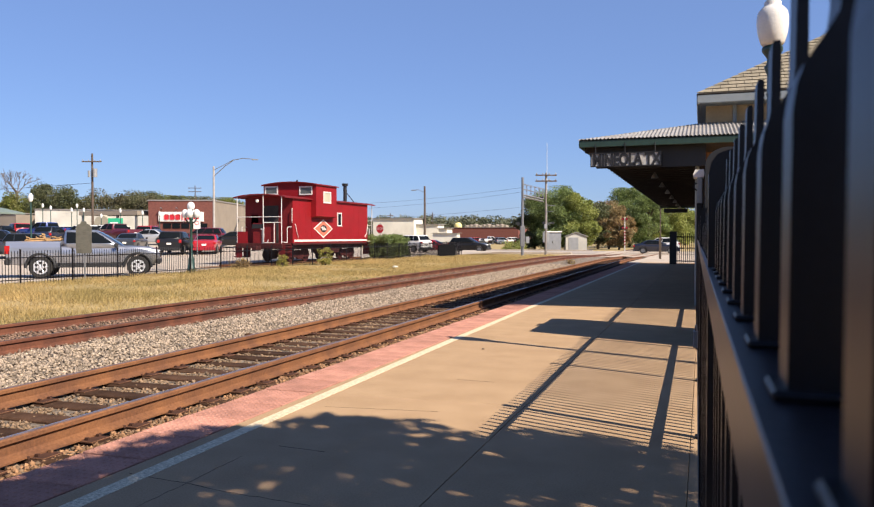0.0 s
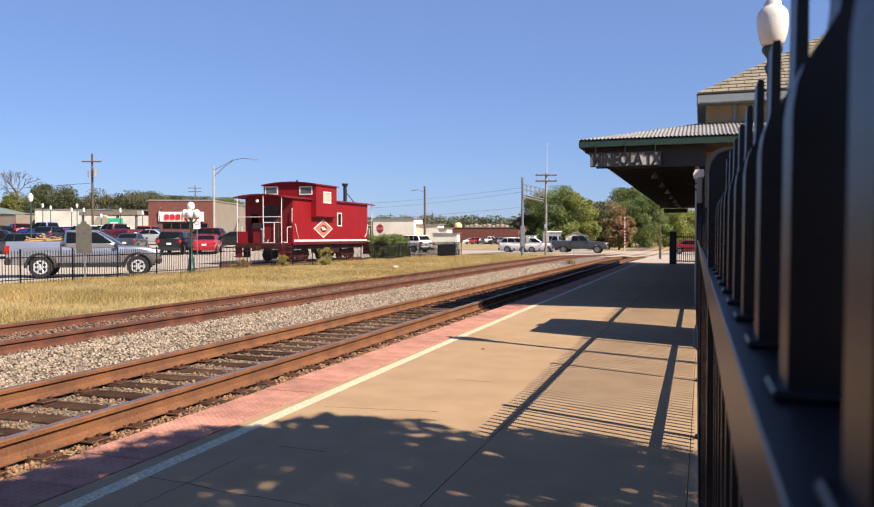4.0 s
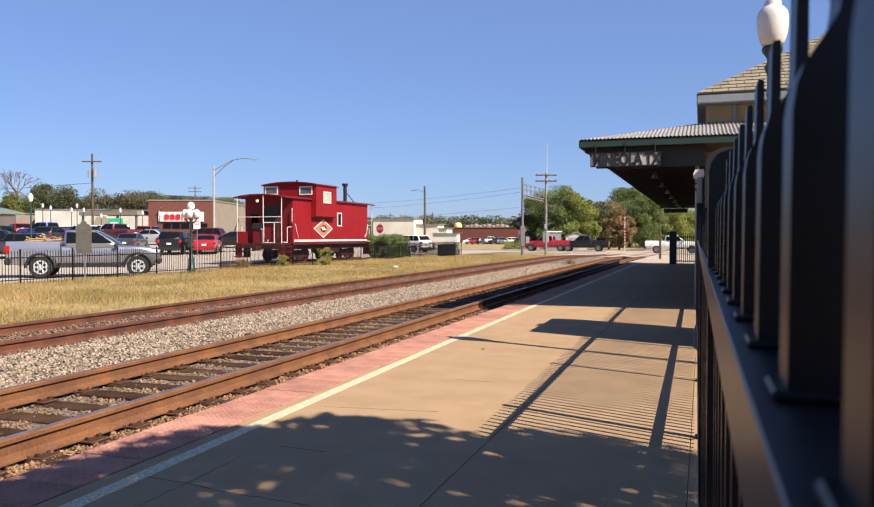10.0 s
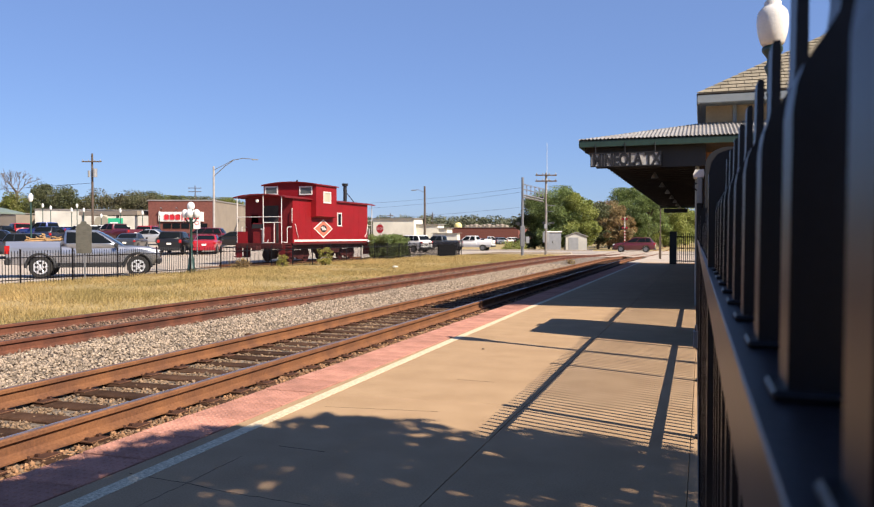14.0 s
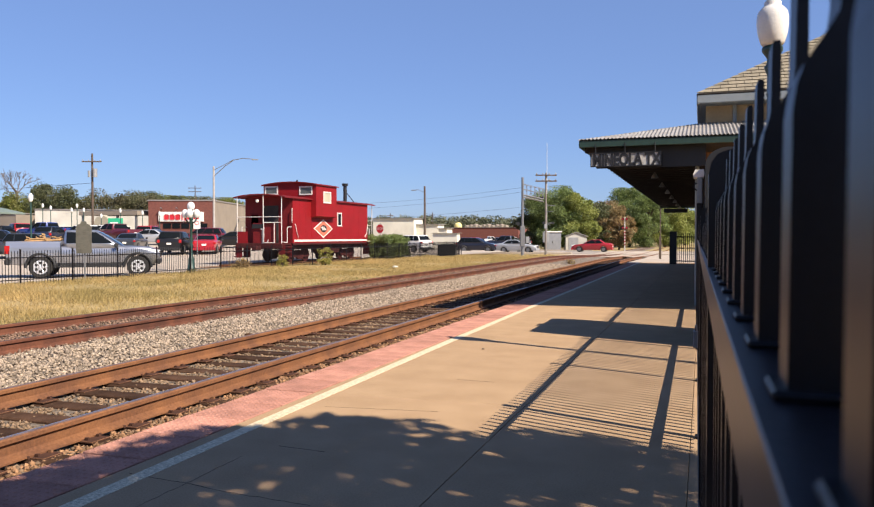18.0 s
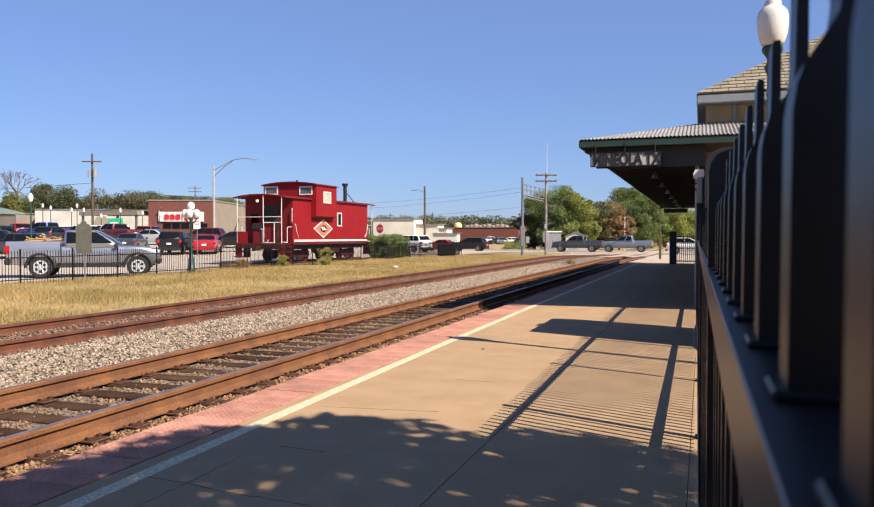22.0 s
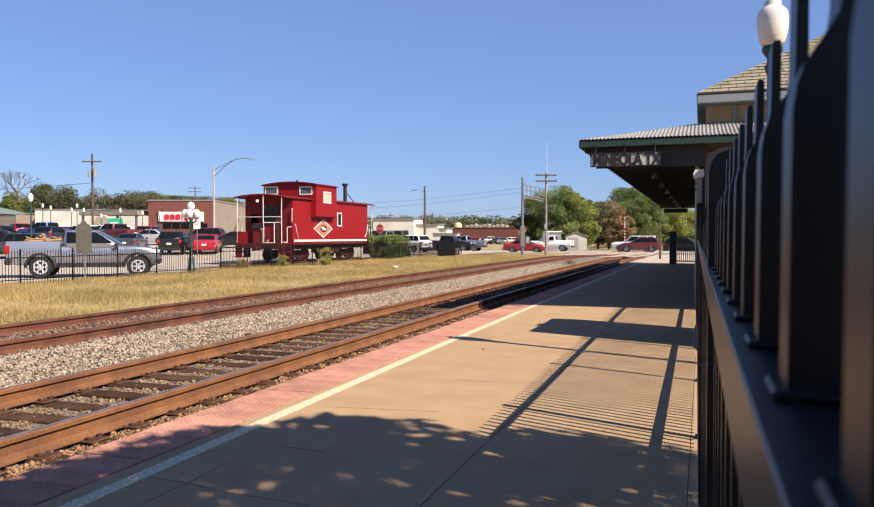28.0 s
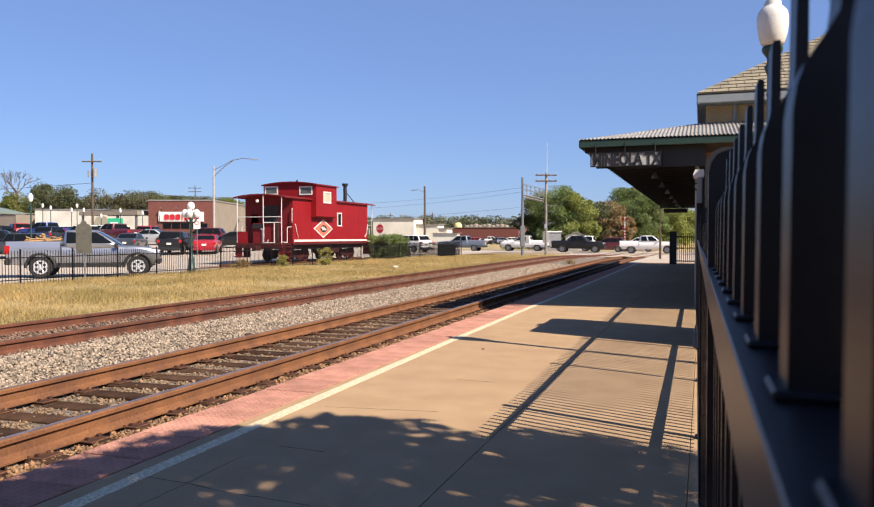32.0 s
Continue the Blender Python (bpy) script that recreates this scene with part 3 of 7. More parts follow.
for i in range(36):
    y0 = CY0 + i * 0.9
    bm = B()
    ys = np.arange(y0, y0 + 0.9 + 0.001, 0.045)
    for a, b in zip(ys, ys[1:]):
        pts = []
        for y in (a, b):
            t1 = min(1.0, max(0.02, (y - CY0) / (WY - CY0)))
            dz = 0.014 if round((y - CY0) / 0.045) % 2 else -0.014
            pts.append(((CX0 - 0.04, y, ZE + dz), (CX0 + (WX - CX0) * t1, y, ZE + (ZW - ZE) * t1 + dz)))
        sheet(bm, pts)
    bmesh.ops.remove_doubles(bm, verts=bm.verts, dist=0.0005)
    part("roof_sheet", bm, M["tin"], depot, "pale corrugated tin roof sheet")
bm = B()
box(bm, CX0 - 0.03, CX0 + 0.03, CY0, CY1, 3.47, ZE - 0.03, 0.008)
part("fascia", bm, M["dark_green"], depot, "dark green painted eave board")
bm = B()
box(bm, CX0 - 0.02, 6.0, CY0 - 0.03, CY0 + 0.03, 3.47, ZE - 0.03, 0.008)
part("fascia", bm, M["dark_green"], depot, "dark green painted eave board")
bm = B()
box(bm, CX0, 6.0, CY1 - 0.05, CY1, 3.3, ZE, 0.008)
part("fascia", bm, M["dark_green"], depot)
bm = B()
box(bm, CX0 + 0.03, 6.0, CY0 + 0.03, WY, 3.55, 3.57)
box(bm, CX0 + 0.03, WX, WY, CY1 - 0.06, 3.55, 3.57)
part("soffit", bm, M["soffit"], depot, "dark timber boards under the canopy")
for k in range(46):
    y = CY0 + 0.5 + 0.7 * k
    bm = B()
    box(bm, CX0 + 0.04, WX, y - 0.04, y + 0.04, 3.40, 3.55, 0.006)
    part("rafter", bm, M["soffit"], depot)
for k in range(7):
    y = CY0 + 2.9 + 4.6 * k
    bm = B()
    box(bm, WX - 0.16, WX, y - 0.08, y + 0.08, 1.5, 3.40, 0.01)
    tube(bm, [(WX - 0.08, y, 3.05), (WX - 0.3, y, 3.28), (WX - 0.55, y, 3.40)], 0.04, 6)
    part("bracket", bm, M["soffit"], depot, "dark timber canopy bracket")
for k in range(8):
    bm = B()
    lathe(bm, [(0.02, 0.16), (0.04, 0.12), (0.10, 0.02), (0.10, 0.0)], 10, (-1.3, CY0 + 2.2 + 4.2 * k, 3.26))
    part("ceiling_lamp", bm, M["lamp_shade"], depot, "grey metal lamp shade under the canopy")
bm = B()
for x in (WX + 0.62, WX + 3.2):
    cyl(bm, (x, WY - 0.04, 4.0), (x, WY - 0.04, 4.75), 0.045, seg=8)
part("downpipe", bm, M["gutter"], depot, "pale downpipe on the upper wall")
for x, y in ((-0.13, 19.0), (-0.13, 27.0), (-0.13, 35.0)):
    bm = B()
    cyl(bm, (x, y, 0.0), (x, y, 3.45), 0.045, seg=8)
    part("downpipe", bm, M["gutter"], depot)
UX, UY, UZ = -0.15, 18.5, 4.58
bm = B()
box(bm, UX, 6.4, UY, UY + 0.1, UZ, UZ + 0.2, 0.02)
box(bm, UX, UX + 0.1, UY + 0.1, 46.9, UZ, UZ + 0.2, 0.02)
box(bm, UX + 0.1, 6.4, UY + 0.1, 46.9, UZ + 0.02, UZ + 0.1)
part("gutter", bm, M["gutter"], depot, "blue-grey gutter round the upper roof")
K = 0.60
bm = B()
s = 3.2
quad(bm, [(UX, UY, UZ + 0.19), (6.4, UY, UZ + 0.19), (6.4 - s, UY + s, UZ + 0.19 + K * s), (UX + s, UY + s, UZ + 0.19 + K * s)], 0.03)
quad(bm, [(UX, UY, UZ + 0.19), (UX + s, UY + s, UZ + 0.19 + K * s), (UX + s, 43.7, UZ + 0.19 + K * s), (UX, 46.9, UZ + 0.19)], -0.03)
quad(bm, [(UX + s, UY + s, UZ + 0.17 + K * s), (6.4 - s, UY + s, UZ + 0.17 + K * s), (6.4 - s, 43.7, UZ + 0.17 + K * s), (UX + s, 43.7, UZ + 0.17 + K * s)], 0.02)
roof = part("upper_roof", bm, M["mortar"], depot, "hipped shingle roof of the depot")
rowh = 0.178
for r in range(18):
    d0, d1 = r * rowh, (r + 1) * rowh - 0.014
    x = UX - (0.17 if r % 2 else 0.0)
    while x < 3.6:
        a, b = max(x, UX + d0), x + 0.325
        if b > a + 0.05:
            z = UZ + 0.225
            bm = B()
            quad(bm, [(a, UY + d0, z + K * d0 + 0.012), (b, UY + d0, z + K * d0 + 0.012), (b, UY + d1, z + K * d1), (max(a, UX + d1), UY + d1, z + K * d1)], 0.012)
            part("shingle", bm, M["shingle"], roof)
        x += 0.34

# name board under the eave
board = thing("station_sign", "pale station name board with grey patches and black capital letters", "sign", pose(-2.235, 16.52, 3.065))
DECK.append(board)
bm = B()
box(bm, 0.0, 1.42, 0.02, 0.05, 0.0, 0.265)
part("panel", bm, M["board"], board)
bm = B()
for q in ((0.0, 1.42, 0.255, 0.275), (0.0, 1.42, -0.012, 0.006), (0.0, 0.02, 0.006, 0.255), (1.4, 1.42, 0.006, 0.255)):
    box(bm, q[0], q[1], 0.0, 0.06, q[2], q[3])
for x in (0.1, 0.7, 1.3):
    cyl(bm, (x, 0.03, 0.27), (x, 0.03, 0.47), 0.012, seg=6)
part("frame", bm, M["black"], board)


def words(text, size, parent, material, m, depth=0.004, name="lettering", wide=1.0, bold=0.0):
    cu = bpy.data.curves.new(name, "FONT")
    cu.body, cu.size, cu.extrude, cu.offset = text, size, depth, bold
    ob = new("tmp", cu)
    me = bpy.data.meshes.new_from_object(ob.evaluated_get(bpy.context.evaluated_depsgraph_get()))
    bpy.data.objects.remove(ob)
    me.materials.clear()
    me.transform(Matrix.Diagonal((wide, 1, 1, 1)))
    return put(name, me, material, parent, m=m)


words("MINEOLA TX", 0.335, board, M["black"], pose(0.05, 0.014, 0.018, 90), 0.005, wide=0.69, bold=0.016)
bm = B()
box(bm, CX0 + 0.3, WX, CY0 + 0.3, CY0 + 0.34, 3.05, 3.5)
part("end_board", bm, M["black"], depot, "dark timber end board behind the name sign")

# ---- platform lamp, kiosk and post ----
def platform_lamp(m):
    t = thing("platform_lamp", "dark green iron lamp post with an opal acorn globe", "street lamp", m)
    bm = B()
    lathe(bm, [(0.16, 0.0), (0.16, 0.12), (0.12, 0.3), (0.11, 0.6), (0.08, 0.7), (0.062, 0.9), (0.056, 3.20), (0.066, 3.22), (0.056, 3.25), (0.056, 3.44), (0.064, 3.47), (0.088, 3.53), (0.088, 3.55), (0.062, 3.58), (0.060, 3.64),
               (0.075, 3.67), (0.115, 3.73), (0.118, 3.77), (0.09, 3.80)], 16)
    part("post", bm, M["dark_green"], t, smooth=True)
    bm = B()
    lathe(bm, [(0.105, 3.79), (0.135, 3.83), (0.165, 3.93), (0.178, 4.04), (0.178, 4.12), (0.165, 4.19), (0.125, 4.24), (0.09, 4.27), (0.10, 4.30), (0.055, 4.35), (0.03, 4.42), (0.0, 4.45)], 22)
    part("globe", bm, M["globe"], t, "white opal acorn globe", smooth=True)
    return t


DECK.append(platform_lamp(pose(0.765, 10.06, 0.06)))
kiosk = thing("information_kiosk", "dark arch-topped information kiosk behind the fence", "kiosk", pose(0.03, 11.85, 0))
DECK.append(kiosk)
bm = B()
arch = [(0.0, 0.0), (0.62, 0.0), (0.62, 2.64)] + [(0.31 + 0.31 * math.cos(a), 2.64 + 0.24 * math.sin(a)) for a in np.linspace(0.2, math.pi - 0.2, 9)] + [(0.0, 2.64)]
prism(bm, arch, 0.0, 2.15)
part("body", bm, M["black"], kiosk)
bm = B()
box(bm, -0.012, -0.001, 0.2, 1.95, 0.9, 2.2, 0.004)
part("notice_panel", bm, M["glass"], kiosk)
post = thing("capped_post", "square post with a white cap, grey above and dark below", "post", pose(-0.09, 12.95, 0.08))
DECK.append(post)
bm = B()
box(bm, 0.0, 0.08, -0.14, 0.14, 2.04, 2.44, 0.008)
part("shaft", bm, M["gutter"], post)
# lower part made dark in place of a fence post standing before it
bm = B()
box(bm, -0.004, 0.084, -0.144, 0.144, 0.0, 2.04, 0.008)
part("lower_shaft", bm, M["iron"], post, "dark lower shaft in place of the fence post before it")
bm = B()
prism(bm, [(-0.05, 2.44), (0.10, 2.44), (0.11, 2.50), (0.10, 2.56), (-0.03, 2.56), (-0.06, 2.48)], -0.17, 0.17)
part("cap", bm, M["white"], post)
bm = B()
tube(bm, [(0.0, 0, 2.36), (-0.04, 0, 2.34), (-0.05, 0, 2.29), (0.0, 0, 2.24)], 0.012, 6)
part("bracket", bm, M["iron"], post)

# gate at the platform's far end
gate = thing("iron_gate", "black iron gate and fence at the platform end", "gate", pose(0.12, 47.6, 0))
DECK.append(gate)
bm = B()
box(bm, -1.95, -1.55, -0.15, 0.15, 0.0, 1.9, 0.01)
part("pillar", bm, M["black"], gate)
for k in range(14):
    bm = B()
    x = -1.48 + 0.105 * k
    cyl(bm, (x, 0, 0.05), (x, 0, 1.72 + 0.1 * math.sin(k * 0.45)), 0.021, seg=5)
    part("bar", bm, M["iron"], gate)
bm = B()
for z in (0.15, 0.9, 1.55):
    box(bm, -1.55, -0.05, -0.025, 0.025, z, z + 0.06)
part("frame", bm, M["iron"], gate)
bm = B()
cyl(bm, (-2.85, 57.5, -0.05), (-2.85, 57.5, 4.0), 0.04, seg=8)
box(bm, -2.93, -2.77, 57.42, 57.58, -0.05, 1.6)
tagged(part("sign_post", bm, M["pole"]), "slim dark post beside the crossing", "post")

# made-up hung slab in place of a small dark roof farther off
hb = thing("far_roof_slab", "dark slab under the canopy's far end in place of a roof beyond", "sign", pose(-2.2, 48.4, 3.02))
DECK.append(hb)
bm = B()
box(bm, 0.0, 1.35, -0.04, 0.04, 0.0, 0.24, 0.01)
part("panel", bm, M["black"], hb)
bm = B()
for x in (0.2, 1.15):
    cyl(bm, (x, 0, 0.24), (x, 0, 0.4), 0.015, seg=6)
part("hanger", bm, M["iron"], hb)


# ---- vehicles ----
SPEC = {
    # length, width, tyre, axle front, axle rear, bottom, lower outline from tail to nose, cabin: base back, base front, roof back, roof front, belt, roof
    "sedan": dict(L=4.85, W=1.86, r=0.335, af=1.45, ar=-1.41, b=0.23, top=[(-2.36, 0.55), (-2.42, 0.82), (-2.36, 1.02), (-1.95, 1.08), (-1.4, 1.06), (0.95, 1.0), (1.6, 0.93), (2.1, 0.82), (2.35, 0.68), (2.42, 0.48)],
                  cab=(-1.95, 1.15, -0.95, 0.10, 1.0, 1.48)),
    "suv": dict(L=4.85, W=1.92, r=0.37, af=1.47, ar=-1.39, b=0.28, top=[(-2.36, 0.6), (-2.42, 0.95), (-2.36, 1.16), (0.95, 1.14), (1.6, 1.10), (2.1, 1.0), (2.35, 0.85), (2.42, 0.55)],
                cab=(-2.34, 1.22, -1.85, 0.02, 1.12, 1.74)),
    "big_suv": dict(L=5.5, W=2.05, r=0.41, af=1.66, ar=-1.50, b=0.36, top=[(-2.72, 0.65), (-2.75, 1.0), (-2.7, 1.26), (1.1, 1.24), (2.2, 1.19), (2.62, 1.08), (2.75, 0.66)],
                    cab=(-2.68, 1.2, -2.5, 0.40, 1.23, 1.95)),
    "midsize": dict(L=5.2, W=1.90, r=0.42, af=1.785, ar=-1.725, b=0.48, top=[(-2.88, 0.66), (-2.94, 1.0), (-1.0, 1.0), (-1.0, 1.22), (1.2, 1.23), (1.75, 1.215), (2.2, 1.18), (2.46, 1.10), (2.56, 0.98), (2.60, 0.76)],
                    cab=(-1.03, 1.32, -0.90, 0.22, 1.20, 1.86), bed=(-2.94, -1.0, 1.40), tail=-2.94),
    "pickup": dict(L=6.05, W=2.05, r=0.42, af=1.98, ar=-1.78, b=0.47, top=[(-2.98, 0.68), (-3.02, 1.0), (-0.98, 1.0), (-0.98, 1.31), (1.15, 1.32), (2.0, 1.30), (2.62, 1.25), (2.92, 1.14), (3.02, 0.72)],
                   cab=(-1.0, 1.38, -0.82, 0.50, 1.30, 1.96), bed=(-3.02, -0.98, 1.37)),
}


def wheel(bm, x, y, r, w):
    s = 1 if y > 0 else -1
    lathe_y(bm, [(r * 0.60, -w / 2), (r * 0.93, -w / 2), (r, -w * 0.32), (r, w * 0.32), (r * 0.93, w / 2), (r * 0.60, w / 2)], x, y, r)


def lathe_y(bm, prof, x, y, z, seg=20):
    rings = [[bm.verts.new((x + r * math.cos(2 * math.pi * i / seg), y + h, z + r * math.sin(2 * math.pi * i / seg))) for i in range(seg)] for r, h in prof]
    for a, b in zip(rings, rings[1:]):
        for i in range(seg):
            j = (i + 1) % seg
            bm.faces.new((a[i], a[j], b[j], b[i]))
    bm.faces.new(rings[0][::-1])
    bm.faces.new(rings[-1])


def vehicle(style, colour, label, m, category="car", group="", fine=False):
    s = SPEC[style]
    col = P[colour]
    t = thing({"sedan": "sedan_car", "suv": "suv_car", "big_suv": "large_suv", "pickup": "pickup_truck", "midsize": "pickup_truck"}[style], label, category, m, group)
    hw = s["W"] / 2

    def half(z):
        return hw * (1 - 0.09 * max(0.0, z - 0.8) / 0.5 - 0.05 * max(0.0, 0.5 - z) / 0.3)

    # body: cross-sections from tail to nose, cut by the wheel arches, rounded in plan
    pts = s["top"]
    i0 = min(range(len(pts)), key=lambda q: pts[q][0])
    ox, oz = [], []
    for x, z in pts[i0:]:
        ox.append(x if not ox or x > ox[-1] + 0.004 else ox[-1] + 0.004)
        oz.append(z)
    xs = set(ox) | {ox[0] + 0.03, ox[0] + 0.12, ox[-1] - 0.1, ox[-1] - 0.2}
    R = s["r"] * 1.15
    for ax in (s["ar"], s["af"]):
        xs |= {ax - R * math.cos(a) for a in np.linspace(0.06, math.pi - 0.06, 13)} | {ax - R - 0.03, ax + R + 0.03}
    xs |= set(np.linspace(ox[0], ox[-1], 15))
    xs = sorted(xs)
    keep = [xs[0]]
    for x in xs[1:]:
        if x - keep[-1] > 0.003:
            keep.append(x)
    mid = (ox[0] + ox[-1]) / 2

    def plan(x):
        return 1 - 0.13 * abs((x - mid) / (ox[-1] - mid)) ** 6

    def tuck(z):
        """The lower doors lean in towards the sill."""
        return 1 - 0.15 * min(1.0, max(0.0, (0.88 - z) / (0.88 - s["b"]))) ** 1.1

    bm = B()
    rings = []
    for x in keep:
        zt0 = float(np.interp(x, ox, oz))
        zb0 = s["b"] + 0.07 * abs((x - mid) / (ox[-1] - mid)) ** 8
        for ax in (s["ar"], s["af"]):
            if abs(x - ax) < R:
                zb0 = max(zb0, s["r"] + math.sqrt(R * R - (x - ax) ** 2))
        zb0 = min(zb0, zt0 - 0.05)
        ring = []
        for f, e in ((0.0, 0.985), (0.12, 1.0), (0.35, 1.0), (0.55, 1.0), (0.66, 1.0), (0.78, 0.988), (0.88, 0.97), (0.95, 0.945), (0.99, 0.90), (1.0, 0.80)):
            z = zb0 + (zt0 - zb0) * f
            e *= tuck(z)
            ring.append((x, half(min(z, 0.8)) * plan(x) * e * (1 - 0.03 * max(0.0, z - 0.75)), z))
        rings.append([bm.verts.new(p) for p in ring] + [bm.verts.new((p[0], -p[1], p[2])) for p in ring[::-1]])
    n = len(rings[0])
    for a, b in zip(rings, rings[1:]):
        for q in range(n):
            f = bm.faces.new((a[q], a[(q + 1) % n], b[(q + 1) % n], b[q]))
            f.smooth = q not in (9, n - 1)
    bm.faces.new(rings[0][::-1])
    bm.faces.new(rings[-1])
    body = part("body", bm, col, t)
    # cabin: rings that close in towards the roof, with rounded corners
    b0, b1, t0, t1, zb, zt = s["cab"]
    yb, yt = half(0.8) * 0.965, hw * (0.76 if style == "sedan" else 0.83)
    PW = 7.0

    def skin(u, f=None, g=None, sgn=1, lift=0.0):
        """A point of the cabin: f along its side, or g across its front (sgn 1) or back (sgn -1)."""
        bulge = 1 + 0.10 * math.sin(math.pi * min(u, 1.0)) * 0.35
        y = (yb + (yt - yb) * u) * bulge + lift
        xa, xb2 = b0 + (t0 - b0) * u ** 1.15 - lift, b1 + (t1 - b1) * u ** 1.15 + lift
        z = zb - 0.06 + (zt - zb + 0.06) * u
        c, h = (xa + xb2) / 2, (xb2 - xa) / 2
        if f is not None:
            w = 2 * f - 1
            return (c + w * h, sgn * y * (1 - abs(w) ** PW) ** (1 / PW), z)
        return (c + sgn * h * (1 - abs(g) ** PW) ** (1 / PW), g * y, z)

    bm = B()
    rings = []
    lon = [0.5 - 0.5 * math.cos(math.pi * q / 10) for q in range(11)]
    for u in (0.0, 0.3, 0.6, 0.85, 0.93, 0.98, 1.0):
        sh = {0.98: 0.95, 1.0: 0.80}.get(u, 1.0)
        ring = [skin(u, f=f, sgn=1) for f in lon] + [skin(u, f=f, sgn=-1) for f in lon[-2:0:-1]]
        cx = sum(p[0] for p in ring) / len(ring)
        rings.append([bm.verts.new((cx + (p[0] - cx) * (1 - (1 - sh) * 0.6), p[1] * sh, p[2])) for p in ring])
    n = len(rings[0])
    for a, b in zip(rings, rings[1:]):
        for q in range(n):
            bm.faces.new((a[q], a[(q + 1) % n], b[(q + 1) % n], b[q])).smooth = True
    bm.faces.new(rings[-1]).smooth = True
    bm.faces.new(rings[0][::-1])
    part("cabin", bm, col, t)

    def pane(name, rows):
        bm = B()
        gr = [[bm.verts.new(p) for p in row] for row in rows]
        for a, b in zip(gr, gr[1:]):
            for q in range(len(a) - 1):
                bm.faces.new((a[q], a[q + 1], b[q + 1], b[q])).smooth = True
        return part(name, bm, M["glass"], t)

    cuts = {"sedan": [(0.13, 0.47), (0.485, 0.91)], "suv": [(0.05, 0.27), (0.285, 0.58), (0.595, 0.92)], "big_suv": [(0.05, 0.30), (0.315, 0.60), (0.615, 0.93)], "pickup": [(0.10, 0.44), (0.49, 0.90)], "midsize": [(0.09, 0.40), (0.455, 0.90)]}[style]
    levels = (0.28, 0.45, 0.66, 0.88) if fine else (0.20, 0.4, 0.65, 0.90)
    for sgn in (1, -1):
        for f, g in cuts:
            pane("side_window", [[skin(u, f=f + (g - f) * q / 4, sgn=sgn, lift=0.007) for q in range(5)] for u in levels])
        if fine or colour == "white" and style != "sedan":
            continue
        bm = B()
        v = [bm.verts.new(skin(u, f=f, sgn=sgn, lift=0.004)) for f, u in ((cuts[0][0] + 0.01, 0.17), (cuts[-1][1] - 0.01, 0.17), (cuts[-1][1] - 0.02, 0.92), (cuts[0][0] + 0.02, 0.92))]
        bm.faces.new(v)
        part("window_trim", bm, M["trim"], t)
    pane("windscreen", [[skin(u, g=-0.86 + 1.72 * q / 6, sgn=1, lift=0.007) for q in range(7)] for u in (0.16, 0.4, 0.65, 0.90)])
    pane("rear_window", [[skin(u, g=-0.82 + 1.64 * q / 6, sgn=-1, lift=0.007) for q in range(7)] for u in (0.30, 0.5, 0.7, 0.88)])
    for ax in (s["ar"], s["af"]):
        for sgn in (1, -1):
            bm = B()
            y = sgn * (hw - 0.13)
            wheel(bm, ax, y, s["r"], 0.23)
            tyre = part("tyre", bm, M["rubber"], t)
            bm = B()
            yy = sgn * (hw - 0.024)
            lathe_y(bm, [(s["r"] * 0.64, -0.015), (s["r"] * 0.64, 0.015), (s["r"] * 0.56, 0.012 * sgn), ], ax, yy, s["r"])
            if fine:
                for i in range(6):
                    an = i * math.pi / 3
                    cyl(bm, (ax + 0.03 * math.cos(an), yy + sgn * 0.02, s["r"] + 0.03 * math.sin(an)), (ax + 0.235 * math.cos(an), yy + sgn * 0.022, s["r"] + 0.235 * math.sin(an)), 0.022, 0.026, 6)
                part("rim", bm, M["chrome"], tyre)
                bm = B()
                for i in range(6):
                    an = (i + 0.5) * math.pi / 3
                    cyl(bm, (ax + 0.165 * math.cos(an), yy + sgn * 0.012, s["r"] + 0.165 * math.sin(an)), (ax + 0.165 * math.cos(an), yy + sgn * 0.022, s["r"] + 0.165 * math.sin(an)), 0.058, seg=8)
                part("rim_opening", bm, M["rubber"], tyre)
            else:
                part("rim", bm, M["rim"], tyre)
    if fine:
        # sill cladding, roof rails of the cab and the wide front grille
        for sgn in (1, -1):
            bm = B()
            prism(bm, [(s["ar"] + 0.5, 0.47), (s["af"] - 0.5, 0.47), (s["af"] - 0.5, 0.60), (s["ar"] + 0.5, 0.60)], -0.012, 0.012)
            for w in bm.verts:
                w.co.y += sgn * (half(0.55) * tuck(0.54) + 0.002)
            part("sill_cladding", bm, M["trim"], t)
    xn, xt = s["L"] / 2, s.get("tail", -s["L"] / 2)
    zl = s["cab"][4] - 0.22
